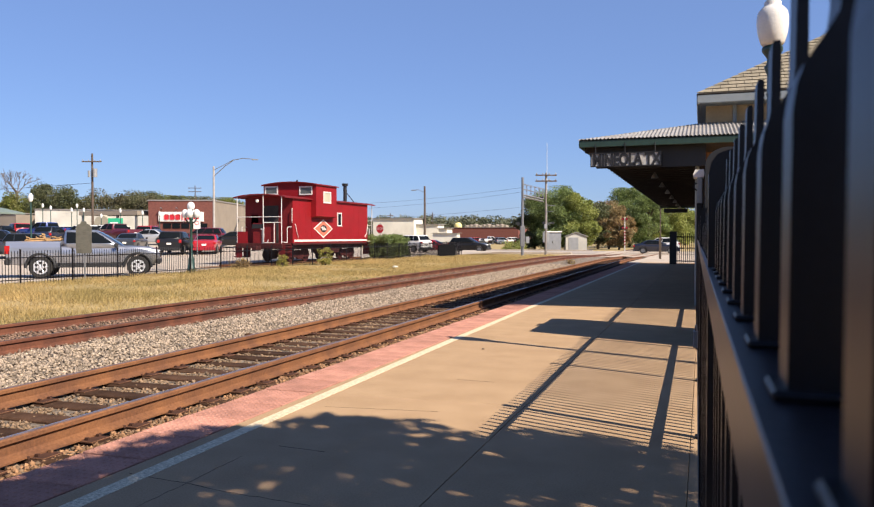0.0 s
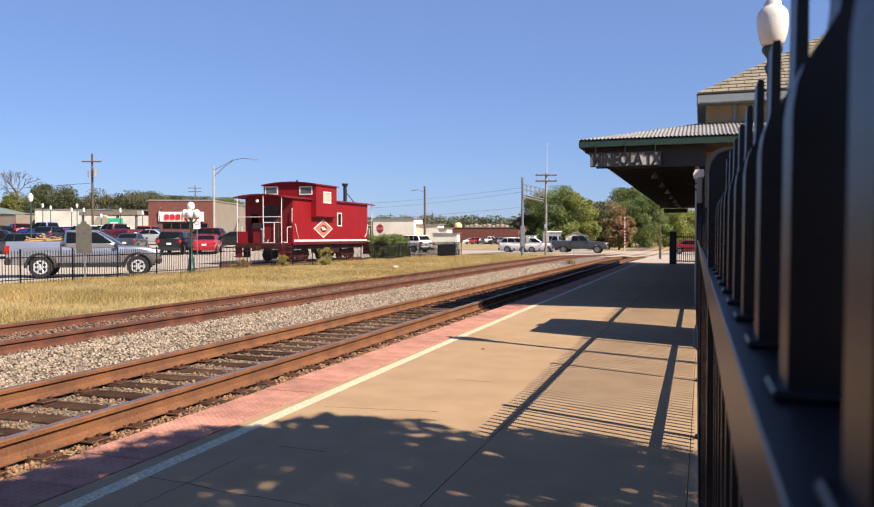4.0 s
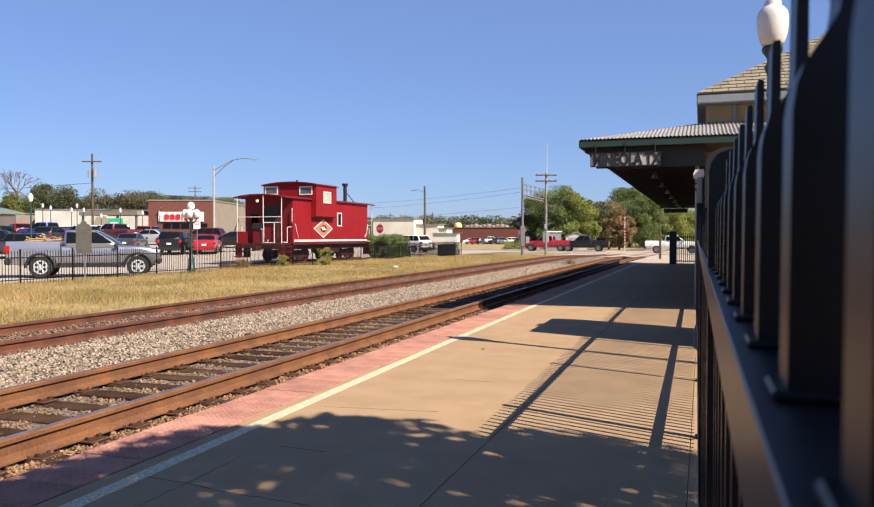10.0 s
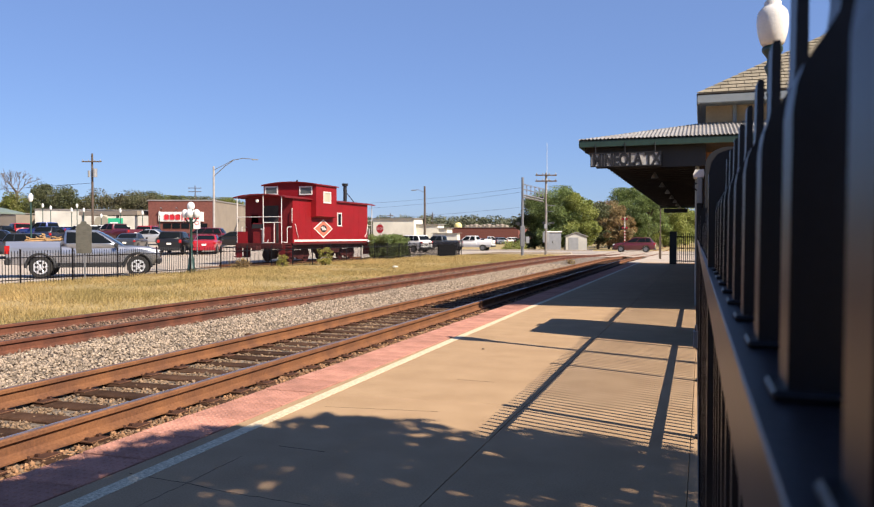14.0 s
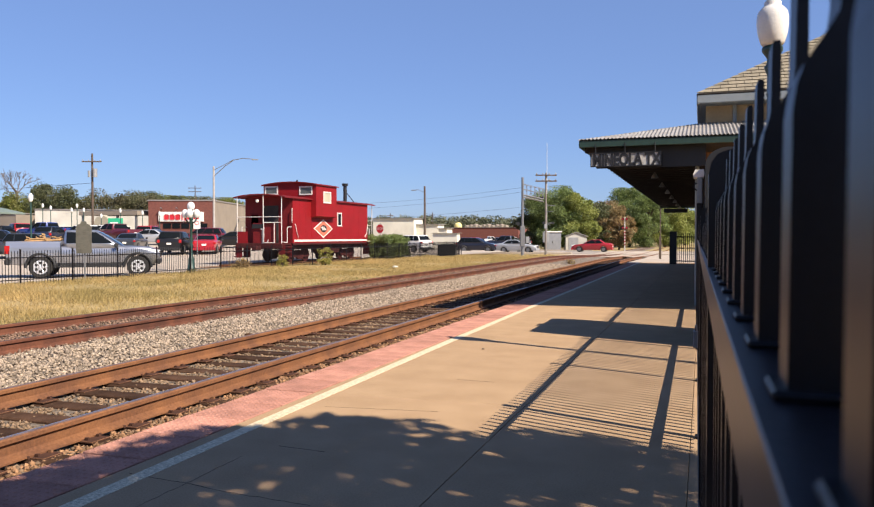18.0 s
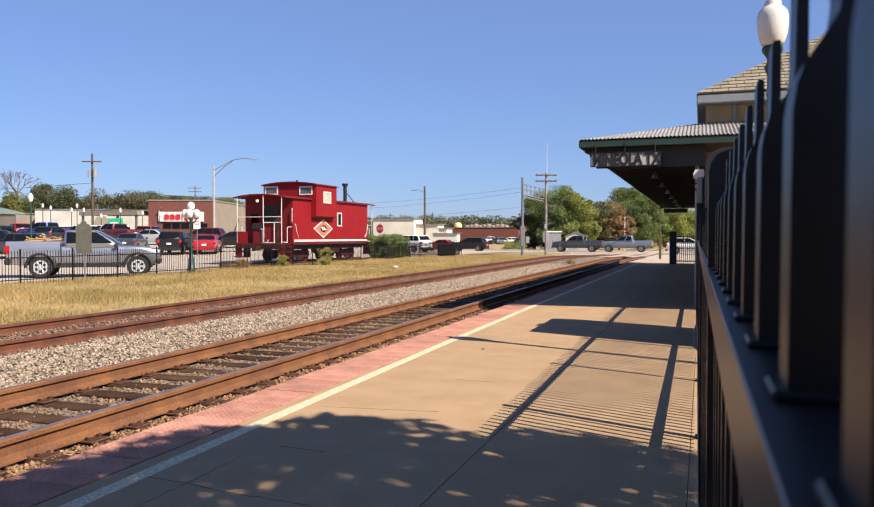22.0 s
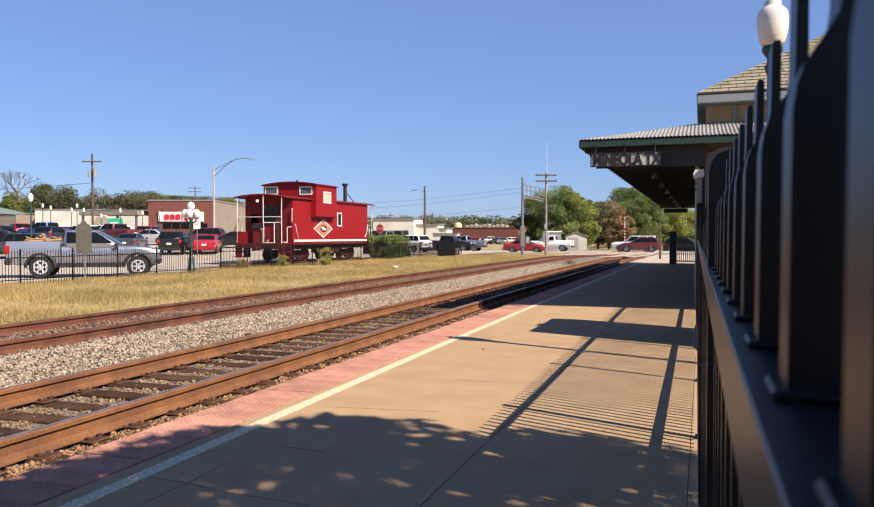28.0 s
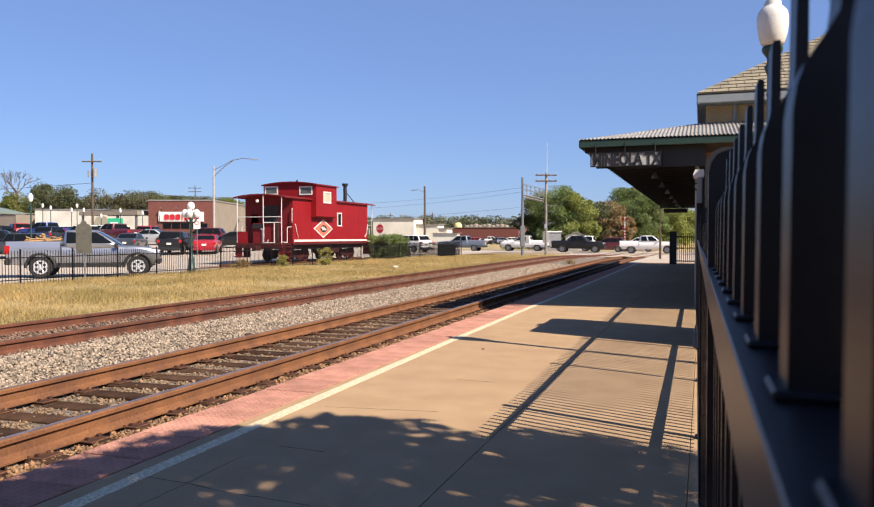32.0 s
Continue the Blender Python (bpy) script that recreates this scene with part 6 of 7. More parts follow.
tree(-19.9, 111.6, 8.9, 4.7, "leaf_mid", 1, 60000, 0.10, "broad green tree beside the crossing", 0.06, clumps=60)
tree(-23.3, 112.7, 7.5, 2.9, "leaf_dark", 2, 28000, 0.10, "bushy green tree beside the signal", 0.05, clumps=40)
tree(-17.0, 111.0, 8.4, 3.3, "leaf", 3, 38000, 0.11, "yellow-green tree with thinning leaves", 0.05, clumps=45)
tree(-13.6, 121.7, 6.0, 2.9, "leaf_brown", 4, 12000, 0.10, "browning autumn tree behind the crossing", 0.05)
tree(-12.7, 146.0, 10.5, 5.6, "leaf_mid", 5, 40000, 0.13, "dark green tree behind the crossing", 0.05, clumps=55)
tree(-6.8, 153.5, 8.2, 5.4, "leaf", 6, 28000, 0.14, "green tree behind the depot", 0.05, clumps=50)
tree(-3.8, 178.4, 7.3, 5.4, "leaf", 7, 9000, 0.2, "pale green tree far behind the depot", 0.05)
tree(-15.4, 137.0, 7.8, 3.7, "leaf_brown", 8, 20000, 0.12, "thin browning tree behind the crossing", 0.05)
tree(-9.0, 141.2, 9.4, 3.9, "leaf_mid", 9, 26000, 0.12, "dark green tree behind the crossing", 0.05)
for k, (x, y, h, r, m) in enumerate(((-125.8, 115.7, 10.1, 4.5, "leaf_yellow"), (-134, 122, 8.5, 4.5, "leaf_dark"), (-120.5, 121, 12.2, 5.2, "leaf_dark"), (-127, 125, 12.0, 5.2, "leaf_dark"), (-113.5, 126, 11.2, 5.0, "leaf_olive"), (-107, 130, 11.0, 5.2, "leaf_olive"),
                                        (-119.1, 139.1, 10.4, 5.5, "leaf_dark"), (-112, 145, 10.6, 6.0, "leaf_dark"), (-128.3, 157.1, 12.6, 6.0, "leaf_dark"), (-120, 165, 11.5, 7.0, "leaf_olive"), (-142.9, 183.8, 13.3, 7.0, "leaf"), (-130, 190, 12.5, 8.0, "leaf_olive"),
                                        (-144.7, 193.7, 13.5, 8.0, "leaf"), (-115.0, 172.2, 11.6, 5.5, "leaf_yellow"), (-145.8, 203.9, 14.0, 8.0, "leaf_dark"), (-105, 182, 11.0, 5.0, "leaf"))):
    tree(x, y, h + 0.1, r * 1.12, m, 20 + k, 17000, 0.17, "leafy tree in the row behind the stores", 0.1, clumps=40)
tree(-15.2, 121.5, 7.0, 3.2, "leaf_dark", 10, 10000, 0.17, "dark tree filling the gap behind the shed", 0.05)
tree(-11.5, 116.0, 6.2, 2.4, "leaf_brown", 11, 8000, 0.16, "browning tree behind the crossing signal", 0.05)
t = thing("bare_tree", "bare leafless tree above the far roofs", "tree", pose(-139.7, 130.0, 3.0))
rng = random.Random(5)
bm = B()
cyl(bm, (0, 0, -3.5), (0, 0, 8.5), 0.35, 0.25, 6)


def branch(p, d, L, r, depth):
    q = p + d * L
    cyl(bm, p, q, r, r * 0.6, 4)
    if depth:
        for _ in range(3):
            branch(p.lerp(q, rng.uniform(0.55, 1.0)), (d + Vector((rng.uniform(-0.8, 0.8), rng.uniform(-0.8, 0.8), rng.uniform(-0.2, 0.5)))).normalized(), L * 0.68, r * 0.6, depth - 1)


for _ in range(6):
    branch(Vector((0, 0, rng.uniform(6.5, 8.5))), Vector((rng.uniform(-0.8, 0.8), rng.uniform(-0.8, 0.8), 0.8)).normalized(), 2.8, 0.12, 3)
part("branches", bm, M["twig"], t)

# far woods along the horizon
rng = np.random.default_rng(77)
cen, rad = [], []
for k in range(260):
    u = k / 259
    x = -330 + 330 * u + rng.uniform(-4, 4)
    y = 330 + 110 * u + rng.uniform(-20, 20)
    hh = rng.uniform(9.6, 11.4)
    for q in range(4):
        cen.append((x + rng.uniform(-4, 4), y + rng.uniform(-4, 4), hh * (0.2 + 0.23 * q)))
        rad.append(rng.uniform(3.2, 4.8))
v, f = leaf_cloud(rng, np.array(cen), np.array(rad), 150000, 0.6)
tagged(new("far_woods", mesh_np("far_woods", v, f, M["leaf_far"])), "distant dark green line of woods", "woods", kind="stuff")

# the tree that shades the near end of the platform
DECK.append(tree(7.85, -1.95, 7.4, 5.4, "leaf", 65, 58000, 0.1, "leafy tree shading the near end of the platform", 0.80, spread=True))


def bush(x, y, h, r, mat_leaf, seed, n, size, label, ry=None, k=40, trim=False):
    rng = np.random.default_rng(seed)
    t = thing("bush", label, "bush", pose(x, y, -0.3 if y > 80 else 0))
    cen = np.stack([rng.uniform(-r, r, k), rng.uniform(-1, 1, k) * (ry or r), rng.uniform(0.12, 0.88, k) * h], 1)
    v, f = leaf_cloud(rng, cen, np.full(k, min(r, h) * 0.45), n, size)
    v[:, 2] = np.clip(v[:, 2], 0.02, None)
    if trim:
        # sheared flat, a little uneven
        for axis, reach in ((0, r * 1.15), (1, ry * 1.05)):
            v[:, axis] = np.clip(v[:, axis], -reach - rng.uniform(0, 0.07, len(v)), reach + rng.uniform(0, 0.07, len(v)))
        v[:, 2] = np.minimum(v[:, 2], h - rng.uniform(0, 0.09, len(v)))
    put("foliage", mesh_np("foliage", v, f, M[mat_leaf]), None, t)
    bm = B()
    for q in range(6):
        cyl(bm, (0, 0, 0), (rng.uniform(-r, r) * 0.6, rng.uniform(-1, 1) * (ry or r) * 0.6, h * 0.7), 0.015, 0.006, 5)
    part("stems", bm, M["bark"], t)
    return t


bush(-20.5, 50.2, 1.85, 0.6, "leaf_mid", 71, 34000, 0.055, "clipped green hedge behind the lot fence", 2.2, 300, True)
bush(-19.0, 32.9, 0.85, 0.2, "leaf_weed", 72, 1300, 0.03, "small yellow-green weed bush before the caboose")
bush(-18.6, 36.6, 1.1, 0.28, "leaf_weed", 73, 2400, 0.032, "yellow-green weed bush before the caboose")
bush(-19.2, 29.6, 0.7, 0.35, "leaf_brown", 74, 600, 0.05, "dry brown weeds at the fence foot")
bush(-24.2, 103.4, 1.3, 1.2, "leaf", 75, 1200, 0.12, "low green shrub beyond the signal")
bush(-7.1, 44.5, 0.35, 0.2, "leaf_brown", 76, 300, 0.04, "small weed between the tracks")

# dry grass on the verge
rng = np.random.default_rng(90)
n = 280000
gx = rng.uniform(-20.3, -10.5, n)
gy = 8 + 65 * rng.random(n) ** 1.3
dens = np.array([noise.noise((a * 0.45, b * 0.3, 5.0)) for a, b in zip(gx, gy)])
edge = np.clip((-10.6 - gx) / 1.5, 0, 1)
keep = rng.random(n) < (0.35 + 0.9 * (dens + 0.35)) * (0.15 + 0.85 * edge)
gx, gy, dens = gx[keep], gy[keep], dens[keep]
n = len(gx)
gz = np.array([verge_z(a, b) for a, b in zip(gx, gy)])
hgt = (0.06 + 0.12 * np.clip(dens + 0.4, 0, 1)) * rng.uniform(0.5, 1.4, n)
ang = rng.uniform(0, 6.283, n)
wid = rng.uniform(0.004, 0.010, n)
lean = rng.normal(0, 0.7, (n, 2)) * hgt[:, None]
v = np.zeros((n, 3, 3))
v[:, 0] = np.stack([gx - wid * np.cos(ang), gy - wid * np.sin(ang), gz - 0.02], 1)
v[:, 1] = np.stack([gx + wid * np.cos(ang), gy + wid * np.sin(ang), gz - 0.02], 1)
v[:, 2] = np.stack([gx + lean[:, 0], gy + lean[:, 1], gz + hgt], 1)
tagged(new("dry_grass", mesh_np("dry_grass", v.reshape(-1, 3), np.arange(3 * n).reshape(n, 3), M["blade"])), "dry straw-coloured grass along the tracks", "grass", kind="stuff")

# greener weeds at the edge of the verge
rng = np.random.default_rng(91)
n = 26000
gx = -10.45 - 1.5 * rng.random(n) ** 1.6
gy = 8 + 40 * rng.random(n) ** 1.5
keep = np.array([noise.noise((a * 0.9, b * 0.25, 8.0)) for a, b in zip(gx, gy)]) > -0.02
gx, gy = gx[keep], gy[keep]
n = len(gx)
gz = np.array([verge_z(a, b) for a, b in zip(gx, gy)])
hgt = rng.uniform(0.03, 0.11, n)
ang = rng.uniform(0, 6.283, n)
wid = rng.uniform(0.005, 0.012, n)
lean = rng.normal(0, 0.8, (n, 2)) * hgt[:, None]
v = np.zeros((n, 3, 3))
v[:, 0] = np.stack([gx - wid * np.cos(ang), gy - wid * np.sin(ang), gz - 0.02], 1)
v[:, 1] = np.stack([gx + wid * np.cos(ang), gy + wid * np.sin(ang), gz - 0.02], 1)
v[:, 2] = np.stack([gx + lean[:, 0], gy + lean[:, 1], gz + hgt], 1)
tagged(new("green_weeds", mesh_np("green_weeds", v.reshape(-1, 3), np.arange(3 * n).reshape(n, 3), M["blade_green"])), "short green weeds between the dry grass and the track", "weeds", kind="stuff")


def crumpled(name, label, category, x, y, z, size, flat, material, seed):
    """A small irregular lump lying on the ground."""
    rng = np.random.default_rng(seed)
    bm = B()
    bmesh.ops.create_icosphere(bm, subdivisions=2, radius=1.0)
    for w in bm.verts:
        k = rng.uniform(0.65, 1.15)
        w.co = Vector((w.co.x * size * k * 1.3, w.co.y * size * k, (w.co.z + 0.8) * size * k * flat))
    ob = part(name, bm, M[material])
    ob.matrix_basis = pose(x, y, z)
    return tagged(ob, label, category)


crumpled("paper_scrap", "crumpled white paper scrap lying in dry grass", "litter", -13.43, 33.46, 0.15, 0.11, 0.6, "white", 1)
crumpled("dark_clod", "dark lump of old timber on the ballast", "debris", -6.86, 10.82, bed_z(-6.86, 10.82) + 0.02, 0.07, 0.35, "tie", 2)
DECK.append(crumpled("fallen_leaf", "curled brown leaf lying on the platform", "leaf", -2.94, 10.67, 0.0, 0.022, 0.35, "bark", 3))

# ---- tactile tiles along the platform edge ----
bm = B()
box(bm, -0.289, 0.285, -0.310, 0.310, -0.08, 0.0, 0.004)
for i in range(9):
    for j in range(10):
        x, y = -0.256 + 0.064 * i, -0.284 + 0.063 * j
        lo = [bm.verts.new((x + 0.016 * math.cos(a), y + 0.016 * math.sin(a), 0.0005)) for a in (0.4, 1.45, 2.5, 3.54, 4.6, 5.6)]
        hi = [bm.verts.new((x + 0.009 * math.cos(a), y + 0.009 * math.sin(a), 0.006)) for a in (0.4, 1.45, 2.5, 3.54, 4.6, 5.6)]
        for q in range(6):
            bm.faces.new((lo[q], lo[(q + 1) % 6], hi[(q + 1) % 6], hi[q]))
        bm.faces.new(hi)
tile_me = bpy.data.meshes.new("tactile_tile")
bm.to_mesh(tile_me)
bm.free()
tile_me.materials.append(M["tactile"])
rnd = random.Random(3)
for k in range(-25, 71):
    put("tactile_tile", tile_me, None, plat, m=pose(-4.067, 4.286 + 0.638 * k, rnd.uniform(-0.004, 0.002), rnd.uniform(-0.3, 0.3), rnd.uniform(-0.3, 0.3), 0))


# the platform lies a hand over the ballast, a little under the rail heads
EYE_LEVEL = Matrix.Translation((0, 0, 1.6))
for ob in DECK:
    ob.matrix_basis = EYE_LEVEL @ Matrix.Scale(0.92, 4) @ EYE_LEVEL.inverted() @ ob.matrix_basis


# ---- traffic on the crossing road ----
LANES = {"near": 88.3, "turn": 91.3, "mid": 95.3, "far": 98.8}


def cargo_trailer(m):
    t = thing("cargo_trailer", "black enclosed cargo trailer drawn by a pickup", "trailer", m, "crossing traffic")
    bm = B()
    prism(bm, [(-2.75, 0.50), (2.2, 0.50), (2.2, 2.5), (2.12, 2.6), (-2.75, 2.6)], -1.05, 1.05)
    part("body", bm, P["black"], t)
    for x in (-1.27, -0.45):
        for y in (-1.02, 1.02):
            bm = B()
            wheel(bm, x, y, 0.34, 0.2)
            tyre = part("tyre", bm, M["rubber"], t)
            bm = B()
            lathe_y(bm, [(0.2, -0.015), (0.2, 0.015), (0.16, 0.012)], x, y * 1.11, 0.34)
            part("rim", bm, M["rim"], tyre)
    bm = B()
    for y in (-1.07, 1.07):
        prism(bm, [(-1.75, 0.62), (-1.55, 0.80), (-0.17, 0.80), (0.03, 0.62), (0.03, 0.55), (-0.21, 0.74), (-1.51, 0.74), (-1.75, 0.55)], y - 0.1, y + 0.1)
    part("fender", bm, M["sign_white"], t)
    bm = B()
    for y in (-1.06, 1.06):
        box(bm, -2.77, 2.2, y - 0.012, y + 0.012, 2.57, 2.62)
        for x in (-2.76, 2.18):
            box(bm, x - 0.02, x + 0.02, y - 0.012, y + 0.012, 0.5, 2.57)
    part("edge_trim", bm, M["silver_rail"], t, "thin bright metal trim on the edges")
    for y in (-1.055, 1.055):
        bm = B()
        box(bm, 1.35, 1.95, y - 0.008, y + 0.008, 1.75, 2.25, 0.004)
        part("window", bm, M["glass"], t)
    for y, s in ((-1.06, -1), (1.06, 1)):
        bm = B()
        for q in ((0.1, 1.08, 2.40, 2.45), (0.1, 1.08, 0.62, 0.67), (0.1, 0.15, 0.67, 2.40), (1.03, 1.08, 0.67, 2.40)):
            box(bm, q[0], q[1], min(y, y + 0.02 * s), max(y, y + 0.02 * s), q[2], q[3])
        part("door_trim", bm, M["sign_white"], t)
    bm = B()
    tube(bm, [(2.2, -0.7, 0.6), (3.2, 0, 0.6), (2.2, 0.7, 0.6)], 0.05, 6)
    part("drawbar", bm, M["steel"], t)
    return t


def flat_trailer(m):
    t = thing("utility_trailer", "low dark flatbed trailer drawn by a white sport utility", "trailer", m, "crossing traffic")
    bm = B()
    box(bm, -1.9, 1.6, -0.95, 0.95, 0.58, 0.66, 0.01)
    part("bed", bm, M["tie"], t)
    for y in (-0.95, 0.95):
        bm = B()
        box(bm, -1.9, 1.6, min(y, y * 1.05), max(y, y * 1.05), 0.50, 0.74, 0.008)
        part("side_rail", bm, M["iron"], t)
        bm = B()
        box(bm, -0.95, 0.55, min(y * 1.06, y * 1.28), max(y * 1.06, y * 1.28), 0.70, 0.74, 0.01)
        part("fender", bm, M["iron"], t)
        for x in (-0.58, 0.2):
            bm = B()
            wheel(bm, x, y * 1.18, 0.32, 0.19)
            tyre = part("tyre", bm, M["rubber"], t)
            bm = B()
            lathe_y(bm, [(0.19, -0.015), (0.19, 0.015), (0.15, 0.012)], x, y * 1.27, 0.32)
            part("rim", bm, M["rim"], tyre)
    bm = B()
    tube(bm, [(1.6, -0.7, 0.54), (2.6, 0, 0.5), (1.6, 0.7, 0.54)], 0.05, 6)
    part("drawbar", bm, M["steel"], t)
    return t


traffic = []
traffic.append(vehicle("sedan", "navy", "navy sedan driving over the level crossing", pose(-4.7, LANES["near"], -0.25, 0, 0, 0), "car", "crossing traffic"))
traffic.append(vehicle("suv", "white", "white sport utility car driving over the level crossing", pose(-4.9, LANES["mid"], -0.25, 0, 0, 180), "car", "crossing traffic"))
traffic.append(vehicle("suv", "black", "black sport utility car driving over the level crossing", pose(-26.0, LANES["near"], -0.25, 0, 0, 0), "car", "crossing traffic"))
traffic.append(vehicle("sedan", "red", "red sedan driving over the level crossing", pose(-30.5, LANES["near"], -0.25, 0, 0, 0), "car", "crossing traffic"))
traffic.append(vehicle("pickup", "white", "white pickup truck driving over the level crossing", pose(7.5, LANES["far"], -0.25, 0, 0, 180), "pickup truck", "crossing traffic"))
traffic.append(vehicle("pickup", "slate", "blue-grey pickup truck driving over the level crossing", pose(13.4, LANES["mid"], -0.25, 0, 0, 180), "pickup truck", "crossing traffic"))
traffic.append(vehicle("pickup", "grey", "dark grey pickup truck driving over the level crossing", pose(-46.9, LANES["near"], -0.25, 0, 0, 0), "pickup truck", "crossing traffic"))
traffic.append(vehicle("suv", "white", "white sport utility car driving over the level crossing", pose(-55.1, LANES["near"], -0.25, 0, 0, 0), "car", "crossing traffic"))
traffic.append(vehicle("suv", "white", "white sport utility car driving over the level crossing", pose(-63.9, LANES["near"], -0.25, 0, 0, 0), "car", "crossing traffic"))
traffic.append(vehicle("big_suv", "white", "white large sport utility driving over the level crossing", pose(54.0, LANES["mid"], -0.25, 0, 0, 180), "car", "crossing traffic"))
traffic.append(vehicle("sedan", "black", "black sedan driving over the level crossing", pose(-78.4, LANES["near"], -0.25, 0, 0, 0), "car", "crossing traffic"))
traffic.append(vehicle("pickup", "white", "white pickup truck driving over the level crossing", pose(-91.9, LANES["turn"], -0.25, 0, 0, 0), "pickup truck", "crossing traffic"))
traffic.append(vehicle("pickup", "red", "red pickup truck driving over the level crossing", pose(82.8, LANES["far"], -0.25, 0, 0, 180), "pickup truck", "crossing traffic"))
traffic.append(vehicle("pickup", "black", "black pickup truck driving over the level crossing", pose(91.7, LANES["far"], -0.25, 0, 0, 180), "pickup truck", "crossing traffic"))
traffic.append(vehicle("suv", "black", "black sport utility car driving over the level crossing", pose(-143.0, LANES["near"], -0.25, 0, 0, 0), "car", "crossing traffic"))
traffic.append(vehicle("suv", "navy", "navy sport utility car driving over the level crossing", pose(-152.6, LANES["near"], -0.25, 0, 0, 0), "car", "crossing traffic"))
traffic.append(vehicle("pickup", "grey", "dark grey pickup truck driving over the level crossing", pose(115.1, LANES["mid"], -0.25, 0, 0, 180), "pickup truck", "crossing traffic"))
traffic.append(vehicle("pickup", "white", "white pickup truck driving over the level crossing", pose(117.2, LANES["far"], -0.25, 0, 0, 180), "pickup truck", "crossing traffic"))
traffic.append(vehicle("suv", "maroon", "maroon sport utility car driving over the level crossing", pose(141.3, LANES["mid"], -0.25, 0, 0, 180), "car", "crossing traffic"))
traffic.append(vehicle("pickup", "red", "red pickup truck driving over the level crossing", pose(-188.1, LANES["near"], -0.25, 0, 0, 0), "pickup truck", "crossing traffic"))
traffic.append(vehicle("pickup", "white", "white pickup truck driving over the level crossing", pose(-194.5, LANES["turn"], -0.25, 0, 0, 0), "pickup truck", "crossing traffic"))
traffic.append(vehicle("sedan", "red", "red sedan driving over the level crossing", pose(175.2, LANES["mid"], -0.25, 0, 0, 180), "car", "crossing traffic"))
traffic.append(vehicle("pickup", "navy", "navy pickup truck driving over the level crossing", pose(170.7, LANES["mid"], -0.25, 0, 0, 180), "pickup truck", "crossing traffic"))
traffic.append(vehicle("sedan", "lightblue", "silver sedan driving over the level crossing", pose(-217.1, LANES["near"], -0.25, 0, 0, 0), "car", "crossing traffic"))
traffic.append(vehicle("suv", "navy", "navy sport utility car driving over the level crossing", pose(-222.5, LANES["near"], -0.25, 0, 0, 0), "car", "crossing traffic"))
traffic.append(vehicle("suv", "black", "black sport utility car driving over the level crossing", pose(197.7, LANES["mid"], -0.25, 0, 0, 180), "car", "crossing traffic"))
traffic.append(vehicle("sedan", "black", "black sedan driving over the level crossing", pose(-240.0, LANES["near"], -0.25, 0, 0, 0), "car", "crossing traffic"))
traffic.append(vehicle("suv", "white", "white sport utility car driving over the level crossing", pose(-248.0, LANES["near"], -0.25, 0, 0, 0), "car", "crossing traffic"))
traffic.append(vehicle("pickup", "grey", "dark grey pickup truck driving over the level crossing", pose(210.7, LANES["mid"], -0.25, 0, 0, 180), "pickup truck", "crossing traffic"))
traffic.append(vehicle("pickup", "slate", "blue-grey pickup truck driving over the level crossing", pose(226.5, LANES["mid"], -0.25, 0, 0, 180), "pickup truck", "crossing traffic"))
traffic.append(vehicle("pickup", "white", "white pickup truck driving over the level crossing", pose(243.3, LANES["far"], -0.25, 0, 0, 180), "pickup truck", "crossing traffic"))
traffic.append(vehicle("suv", "lightblue", "silver sport utility car driving over the level crossing", pose(245.1, LANES["far"], -0.25, 0, 0, 180), "car", "crossing traffic"))
traffic.append(vehicle("pickup", "navy", "navy pickup truck driving over the level crossing", pose(-285.8, LANES["near"], -0.25, 0, 0, 0), "pickup truck", "crossing traffic"))
traffic.append(vehicle("suv", "black", "black sport utility car driving over the level crossing", pose(-305.5, LANES["near"], -0.25, 0, 0, 0), "car", "crossing traffic"))
traffic.append(vehicle("sedan", "red", "red sedan driving over the level crossing", pose(-331.0, LANES["near"], -0.25, 0, 0, 0), "car", "crossing traffic"))
traffic.append(vehicle("suv", "maroon", "maroon sport utility car driving over the level crossing", pose(288.0, LANES["mid"], -0.25, 0, 0, 180), "car", "crossing traffic"))
traffic.append(vehicle("big_suv", "white", "white large sport utility driving over the level crossing", pose(289.3, LANES["far"], -0.25, 0, 0, 180), "car", "crossing traffic"))
traffic.append(vehicle("pickup", "black", "black pickup truck driving over the level crossing", pose(-333.8, LANES["near"], -0.25, 0, 0, 0), "pickup truck", "crossing traffic"))
traffic.append(cargo_trailer(pose(-343.1, LANES["near"], -0.25, 0, 0, 0)))
traffic.append(vehicle("pickup", "white", "white pickup truck driving over the level crossing", pose(-352.1, LANES["near"], -0.25, 0, 0, 0), "pickup truck", "crossing traffic"))
traffic.append(vehicle("pickup", "black", "black pickup truck driving over the level crossing", pose(-371.7, LANES["turn"], -0.25, 0, 0, 0), "pickup truck", "crossing traffic"))
traffic.append(vehicle("suv", "white", "white sport utility car driving over the level crossing", pose(327.6, LANES["far"], -0.25, 0, 0, 180), "car", "crossing traffic"))
traffic.append(flat_trailer(pose(59.4, LANES["mid"], -0.25, 0, 0, 180)))


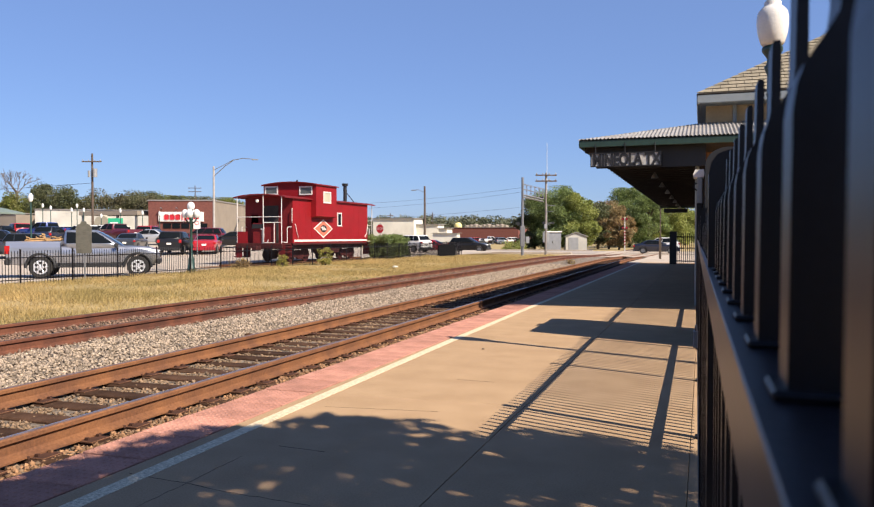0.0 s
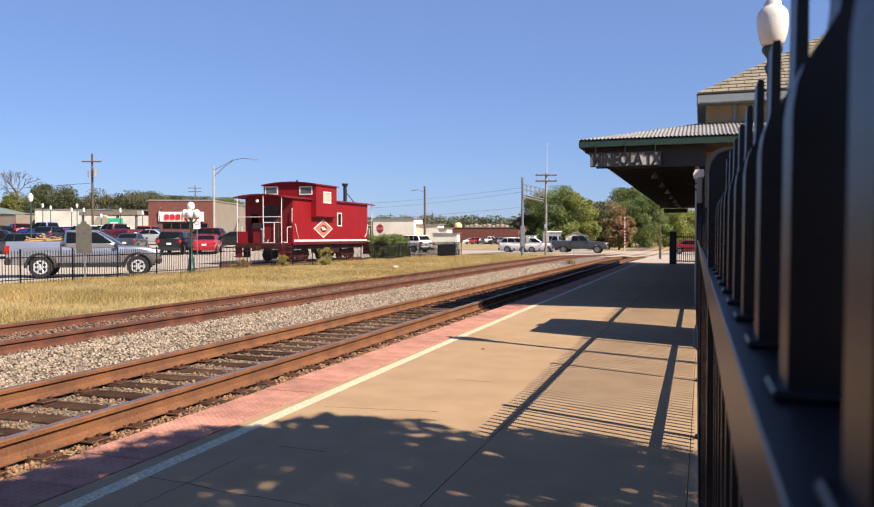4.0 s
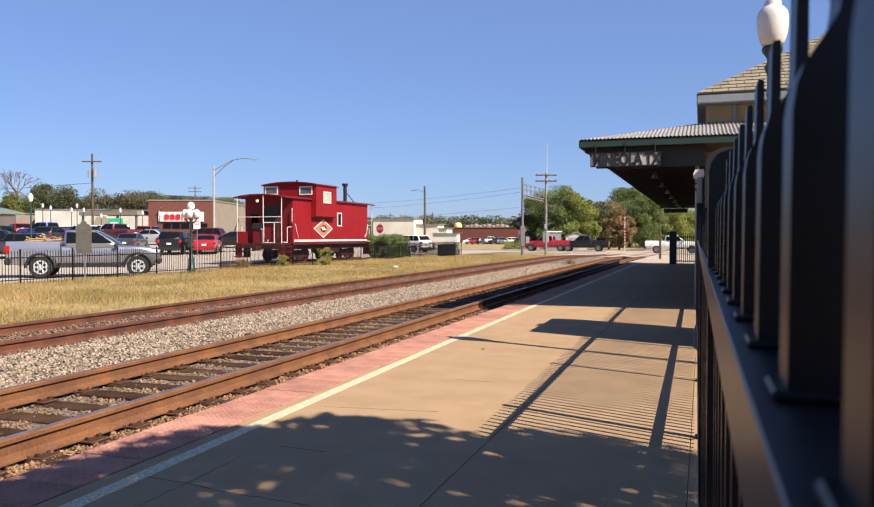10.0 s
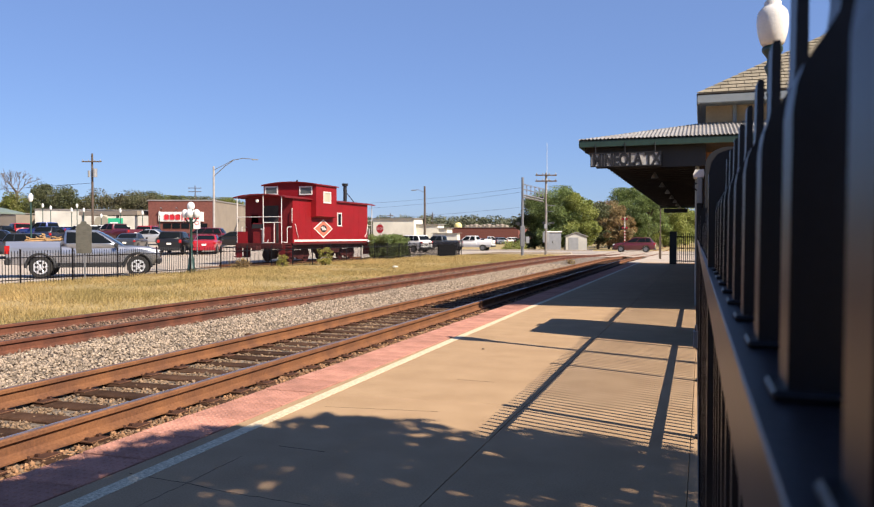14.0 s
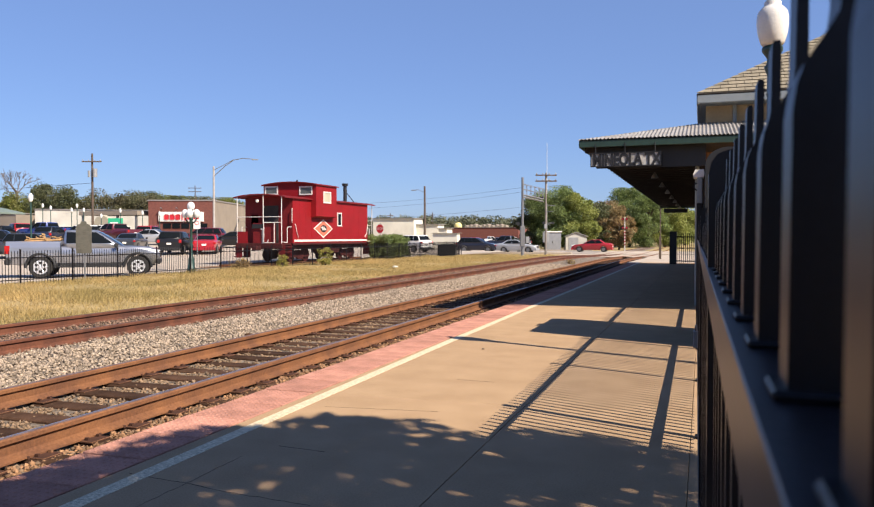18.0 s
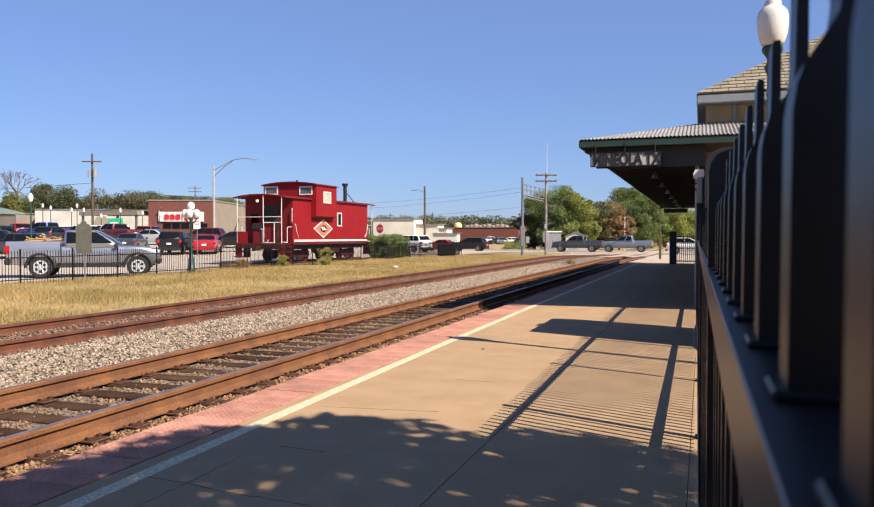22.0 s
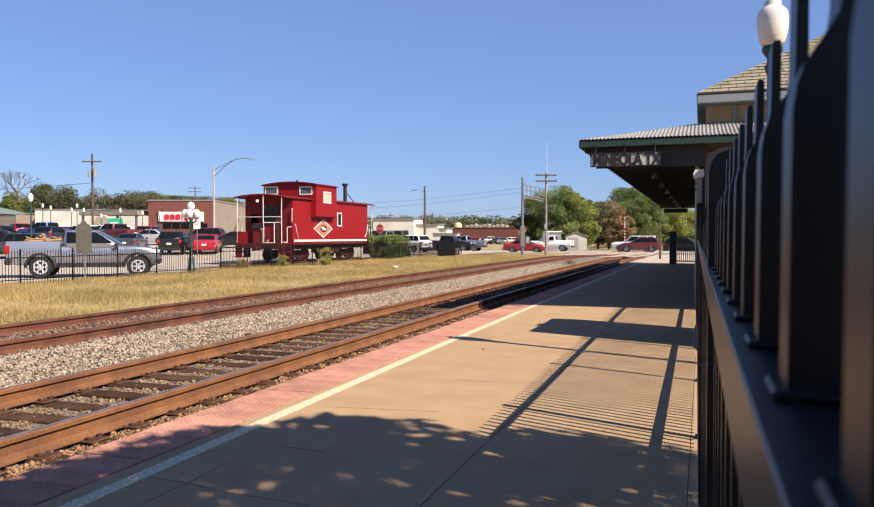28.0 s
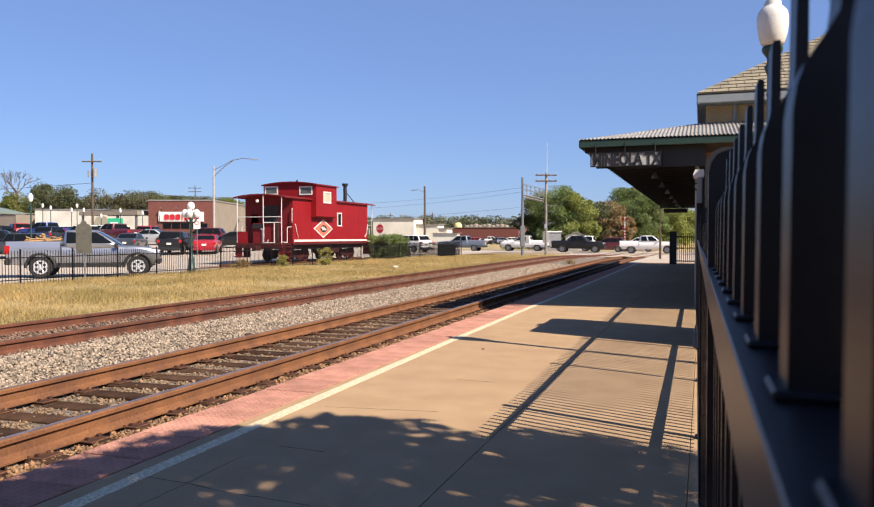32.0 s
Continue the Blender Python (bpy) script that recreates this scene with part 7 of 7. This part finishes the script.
def motions():
    # x along the road, seconds by seconds; each vehicle keeps its lane
    walk(traffic[0], [(t, pose(x, 88.3, -0.25, 0, 0, 0)) for t, x in ((0.0, -4.73), (0.4, -2.01), (0.6, -0.65), (2.1, 9.57), (32.0, 338.47))])
    walk(traffic[1], [(t, pose(x, 95.3, -0.25, 0, 0, 180)) for t, x in ((0.0, -4.92), (0.2, -6.32), (0.6, -8.86), (1.0, -12.08), (1.4, -15.49), (2.0, -21.59), (2.4, -25.33), (2.6, -26.79), (4.1, -39.78), (32.0, -346.68))])
    walk(traffic[2], [(t, pose(x, 88.3, -0.25, 0, 0, 0)) for t, x in ((0.0, -26.03), (0.4, -22.97), (0.8, -19.61), (1.2, -15.86), (1.6, -12.48), (2.0, -9.07), (2.4, -5.66), (2.8, -2.36), (4.3, 10.28), (32.0, 314.98))])
    walk(traffic[3], [(t, pose(x, 88.3, -0.25, 0, 0, 0)) for t, x in ((0.0, -30.47), (0.4, -26.92), (0.8, -23.97), (1.2, -21.36), (1.6, -18.83), (2.0, -16.20), (2.4, -13.26), (2.8, -10.32), (3.2, -7.29), (3.5, -4.89), (5.0, 6.92), (32.0, 303.92))])
    walk(traffic[4], [(t, pose(x, 98.8, -0.25, 0, 0, 180)) for t, x in ((0.0, 7.46), (1.6, -4.58), (2.0, -7.52), (2.4, -10.99), (2.8, -15.15), (3.2, -17.52), (3.5, -18.73), (5.0, -26.42), (32.0, -323.42))])
    walk(traffic[5], [(t, pose(x, 95.3, -0.25, 0, 0, 180)) for t, x in ((0.0, 13.36), (0.5, 7.86), (2.0, -3.14), (2.4, -6.28), (2.8, -8.84), (3.2, -12.10), (3.5, -14.08), (5.0, -24.92), (32.0, -321.92))])
    walk(traffic[6], [(t, pose(x, 88.3, -0.25, 0, 0, 0)) for t, x in ((0.0, -46.88), (0.5, -41.38), (2.0, -29.33), (2.4, -26.24), (2.8, -22.85), (3.2, -19.70), (3.5, -17.18), (5.0, -4.98), (32.0, 292.02))])
    walk(traffic[7], [(t, pose(x, 88.3, -0.25, 0, 0, 0)) for t, x in ((0.0, -55.11), (0.9, -45.21), (2.4, -31.25), (2.8, -27.44), (3.2, -24.04), (3.5, -21.80), (5.0, -10.24), (32.0, 286.76))])
    walk(traffic[8], [(t, pose(x, 88.3, -0.25, 0, 0, 0)) for t, x in ((0.0, -63.87), (4.0, -19.87), (5.5, -7.72), (5.9, -4.44), (6.3, -1.34), (7.8, 10.49), (32.0, 276.69))])
    walk(traffic[9], [(t, pose(x, 95.3, -0.25, 0, 0, 180)) for t, x in ((0.0, 54.03), (4.0, 10.03), (5.5, -7.01), (5.9, -11.90), (6.3, -15.60), (6.7, -19.81), (7.1, -24.50), (7.5, -28.35), (7.9, -31.86), (9.4, -45.01), (32.0, -293.61))])
    walk(traffic[42], [(t, pose(x + 5.45, 95.3, -0.25, 0, 0, 180)) for t, x in ((0.0, 54.03), (4.0, 10.03), (5.5, -7.01), (5.9, -11.90), (6.3, -15.60), (6.7, -19.81), (7.1, -24.50), (7.5, -28.35), (7.9, -31.86), (9.4, -45.01), (32.0, -293.61))])
    walk(traffic[10], [(t, pose(x, 88.3, -0.25, 0, 0, 0)) for t, x in ((0.0, -78.44), (4.0, -34.44), (5.5, -25.19), (5.9, -22.76), (6.3, -20.17), (6.7, -16.97), (7.1, -13.92), (7.5, -10.90), (7.9, -7.84), (8.3, -4.66), (8.7, -1.58), (10.2, 10.08), (32.0, 249.88))])
    walk(traffic[11], [(t, pose(x, 91.3, -0.25, 0, 0, 0)) for t, x in ((0.0, -91.88), (4.6, -41.28), (6.1, -31.31), (6.5, -28.63), (6.9, -25.95), (7.3, -23.34), (7.7, -20.74), (8.1, -17.95), (8.5, -15.01), (8.9, -12.07), (9.3, -8.87), (9.7, -5.77), (10.1, -2.20), (11.6, 10.64), (32.0, 235.04))])
    walk(traffic[12], [(t, pose(x, 98.8, -0.25, 0, 0, 180)) for t, x in ((0.0, 82.81), (6.6, 10.21), (8.1, -2.38), (8.5, -5.88), (8.9, -9.05), (9.3, -13.16), (9.7, -16.32), (10.1, -19.60), (10.5, -22.94), (10.9, -26.03), (11.3, -30.10), (11.5, -32.28), (13.0, -47.91), (32.0, -256.91))])
    walk(traffic[13], [(t, pose(x, 98.8, -0.25, 0, 0, 180)) for t, x in ((0.0, 91.70), (7.2, 12.50), (8.7, -2.29), (9.1, -6.42), (9.5, -9.85), (9.9, -13.16), (10.3, -16.68), (10.7, -19.94), (11.1, -23.55), (11.5, -27.78), (11.9, -31.60), (12.1, -33.24), (13.6, -46.89), (32.0, -249.29))])
    walk(traffic[14], [(t, pose(x, 88.3, -0.25, 0, 0, 0)) for t, x in ((0.0, -143.00), (8.8, -46.20), (10.3, -29.71), (10.7, -25.36), (11.1, -20.73), (11.5, -16.14), (11.9, -12.16), (12.3, -7.89), (12.7, -3.62), (14.2, 12.57), (32.0, 208.37))])
    walk(traffic[15], [(t, pose(x, 88.3, -0.25, 0, 0, 0)) for t, x in ((0.0, -152.58), (9.6, -46.98), (11.1, -29.14), (11.5, -24.55), (11.9, -19.09), (12.3, -13.16), (12.7, -7.87), (13.1, -3.14), (14.6, 15.27), (32.0, 206.67))])
    walk(traffic[16], [(t, pose(x, 95.3, -0.25, 0, 0, 180)) for t, x in ((0.0, 115.13), (9.4, 11.73), (10.9, -3.56), (11.3, -7.57), (11.7, -11.61), (12.1, -15.91), (12.5, -19.54), (12.9, -23.15), (13.3, -26.57), (13.7, -29.84), (13.9, -31.45), (15.4, -43.63), (32.0, -226.23))])
    walk(traffic[17], [(t, pose(x, 98.8, -0.25, 0, 0, 180)) for t, x in ((0.0, 117.21), (9.8, 9.41), (11.3, -3.70), (11.7, -7.16), (12.1, -10.82), (12.5, -15.03), (12.9, -18.49), (13.3, -22.27), (13.7, -25.93), (14.1, -29.86), (14.5, -34.10), (16.0, -49.96), (32.0, -225.96))])
    walk(traffic[18], [(t, pose(x, 95.3, -0.25, 0, 0, 180)) for t, x in ((0.0, 141.30), (11.8, 11.50), (13.3, -1.45), (13.7, -4.62), (14.1, -8.80), (14.5, -13.07), (16.0, -29.18), (32.0, -205.18))])
    walk(traffic[19], [(t, pose(x, 88.3, -0.25, 0, 0, 0)) for t, x in ((0.0, -188.15), (13.0, -45.15), (14.5, -29.42), (16.7, -6.43), (17.1, -2.20), (18.6, 13.63), (32.0, 161.03))])
    walk(traffic[20], [(t, pose(x, 91.3, -0.25, 0, 0, 0)) for t, x in ((0.0, -194.55), (15.0, -29.55), (16.5, -12.00), (16.9, -7.27), (17.3, -2.76), (18.8, 14.44), (32.0, 159.64))])
    walk(traffic[21], [(t, pose(x, 95.3, -0.25, 0, 0, 180)) for t, x in ((0.0, 175.22), (15.0, 10.22), (16.5, -1.70), (16.9, -4.85), (17.3, -7.89), (17.7, -10.66), (18.1, -13.21), (18.5, -15.51), (18.9, -18.43), (19.3, -21.07), (19.7, -23.24), (20.5, -27.44), (20.9, -29.38), (21.3, -30.86), (22.0, -31.96), (22.7, -32.37), (24.2, -38.37), (32.0, -124.17))])
    walk(traffic[22], [(t, pose(x, 95.3, -0.25, 0, 0, 180)) for t, x in ((0.0, 170.71), (15.4, 1.31), (16.9, -12.44), (17.3, -15.95), (17.7, -20.09), (18.1, -24.30), (18.5, -28.22), (18.9, -31.86), (20.4, -45.69), (32.0, -173.29))])
    walk(traffic[23], [(t, pose(x, 88.3, -0.25, 0, 0, 0)) for t, x in ((0.0, -217.13), (15.6, -45.53), (17.1, -29.71), (17.5, -25.48), (17.9, -21.38), (18.3, -16.77), (18.7, -11.93), (19.1, -7.34), (19.5, -2.75), (21.0, 14.31), (32.0, 135.31))])
    walk(traffic[24], [(t, pose(x, 88.3, -0.25, 0, 0, 0)) for t, x in ((0.0, -222.50), (16.0, -46.50), (17.5, -30.28), (17.9, -26.11), (18.3, -21.50), (18.7, -16.43), (19.1, -11.45), (19.5, -6.75), (19.9, -2.28), (21.4, 14.62), (32.0, 131.22))])
    walk(traffic[25], [(t, pose(x, 95.3, -0.25, 0, 0, 180)) for t, x in ((0.0, 197.70), (17.2, 8.50), (18.7, -2.04), (19.1, -4.92), (19.5, -7.72), (19.9, -10.69), (20.3, -13.85), (20.7, -17.30), (21.1, -20.76), (21.5, -24.05), (21.9, -27.34), (22.3, -30.53), (22.5, -32.06), (24.0, -43.86), (32.0, -131.86))])
    walk(traffic[26], [(t, pose(x, 88.3, -0.25, 0, 0, 0)) for t, x in ((0.0, -240.02), (17.8, -44.22), (19.3, -28.28), (19.7, -24.12), (20.1, -19.57), (20.5, -14.72), (20.9, -10.20), (21.3, -5.10), (21.5, -2.52), (23.0, 16.69), (32.0, 115.69))])
    walk(traffic[27], [(t, pose(x, 88.3, -0.25, 0, 0, 0)) for t, x in ((0.0, -247.99), (18.0, -49.99), (19.5, -31.05), (19.9, -26.02), (20.3, -20.98), (20.7, -15.82), (21.1, -11.07), (21.5, -6.24), (21.9, -2.28), (23.4, 13.54), (32.0, 108.14))])
    walk(traffic[28], [(t, pose(x, 95.3, -0.25, 0, 0, 180)) for t, x in ((0.0, 210.72), (18.6, 6.12), (20.1, -3.31), (20.5, -5.82), (20.9, -8.42), (21.3, -11.00), (21.7, -12.87), (22.1, -14.88), (22.5, -16.81), (22.9, -19.16), (23.3, -21.91), (24.1, -26.99), (25.0, -30.42), (27.5, -34.56), (29.0, -40.56), (32.0, -73.56))])
    walk(traffic[29], [(t, pose(x, 95.3, -0.25, 0, 0, 180)) for t, x in ((0.0, 226.46), (20.0, 6.46), (21.5, -4.85), (21.9, -7.91), (22.3, -10.86), (22.7, -14.01), (23.1, -17.18), (23.5, -20.59), (24.3, -24.22), (25.1, -25.40), (27.5, -29.00), (31.0, -29.00), (32.0, -29.00))])
    walk(traffic[30], [(t, pose(x, 98.8, -0.25, 0, 0, 180)) for t, x in ((0.0, 243.33), (21.6, 5.73), (23.1, -1.77), (23.7, -3.65), (24.1, -5.50), (24.5, -7.39), (24.9, -9.51), (25.3, -11.77), (27.5, -18.34), (30.5, -18.73), (31.5, -20.50), (32.0, -21.69))])
    walk(traffic[31], [(t, pose(x, 98.8, -0.25, 0, 0, 180)) for t, x in ((0.0, 245.10), (21.8, 5.30), (23.3, -4.31), (23.7, -6.73), (24.1, -9.74), (24.5, -12.80), (24.9, -16.41), (25.3, -20.01), (27.5, -39.34), (29.0, -52.56), (32.0, -85.56))])
    walk(traffic[32], [(t, pose(x, 88.3, -0.25, 0, 0, 0)) for t, x in ((0.0, -285.84), (21.8, -46.04), (23.3, -28.76), (23.7, -24.42), (24.1, -19.22), (24.5, -14.12), (24.9, -9.53), (25.3, -5.30), (25.5, -3.30), (27.0, 12.28), (32.0, 67.28))])
    walk(traffic[33], [(t, pose(x, 88.3, -0.25, 0, 0, 0)) for t, x in ((0.0, -305.51), (26.0, -19.51), (27.5, -6.09), (27.9, -2.52), (29.4, 10.90), (32.0, 39.50))])
    walk(traffic[34], [(t, pose(x, 88.3, -0.25, 0, 0, 0)) for t, x in ((0.0, -331.01), (26.0, -45.01), (27.5, -25.75), (27.9, -20.51), (28.3, -15.90), (28.7, -11.56), (29.1, -6.97), (29.5, -2.52), (31.0, 14.30), (32.0, 25.30))])
    walk(traffic[35], [(t, pose(x, 95.3, -0.25, 0, 0, 180)) for t, x in ((0.0, 288.05), (26.0, 2.05), (27.5, -5.45), (27.9, -6.73), (28.3, -7.96), (28.9, -9.03), (30.5, -9.57), (32.0, -10.90))])
    walk(traffic[36], [(t, pose(x, 98.8, -0.25, 0, 0, 180)) for t, x in ((0.0, 289.33), (26.2, 1.13), (27.7, -6.37), (28.1, -8.45), (28.5, -10.3), (29.0, -12.9), (29.5, -14.5), (30.2, -15.2), (32.0, -15.4))])
    walk(traffic[37], [(t, pose(x, 88.3, -0.25, 0, 0, 0)) for t, x in ((0.0, -333.77), (26.6, -41.17), (28.1, -27.71), (28.5, -24.32), (28.9, -20.13), (29.3, -15.73), (29.7, -11.59), (30.1, -7.56), (30.5, -4.08), (30.7, -2.36), (32.0, 8.91))])
    walk(traffic[38], [(t, pose(x, 88.3, -0.25, 0, 0, 0)) for t, x in ((0.0, -343.14), (26.6, -50.54), (28.1, -35.36), (28.5, -31.54), (28.9, -26.92), (29.3, -22.40), (29.7, -18.11), (30.1, -14.16), (30.5, -10.38), (30.9, -6.46), (31.3, -2.83), (32.0, 3.69))])
    walk(traffic[39], [(t, pose(x, 88.3, -0.25, 0, 0, 0)) for t, x in ((0.0, -352.13), (28.2, -41.93), (29.7, -28.57), (30.1, -25.13), (30.5, -21.07), (30.9, -16.55), (31.3, -12.39), (31.7, -8.42), (32.0, -5.61))])
    walk(traffic[40], [(t, pose(x, 91.3, -0.25, 0, 0, 0)) for t, x in ((0.0, -371.66), (29.2, -50.46), (30.7, -29.73), (31.1, -24.28), (31.5, -18.84), (31.9, -14.88), (32.0, -13.66))])
    walk(traffic[41], [(t, pose(x, 98.8, -0.25, 0, 0, 180)) for t, x in ((0.0, 327.63), (29.6, 2.03), (31.1, -5.47), (31.5, -7.18), (32.0, -7.63))])


motions()
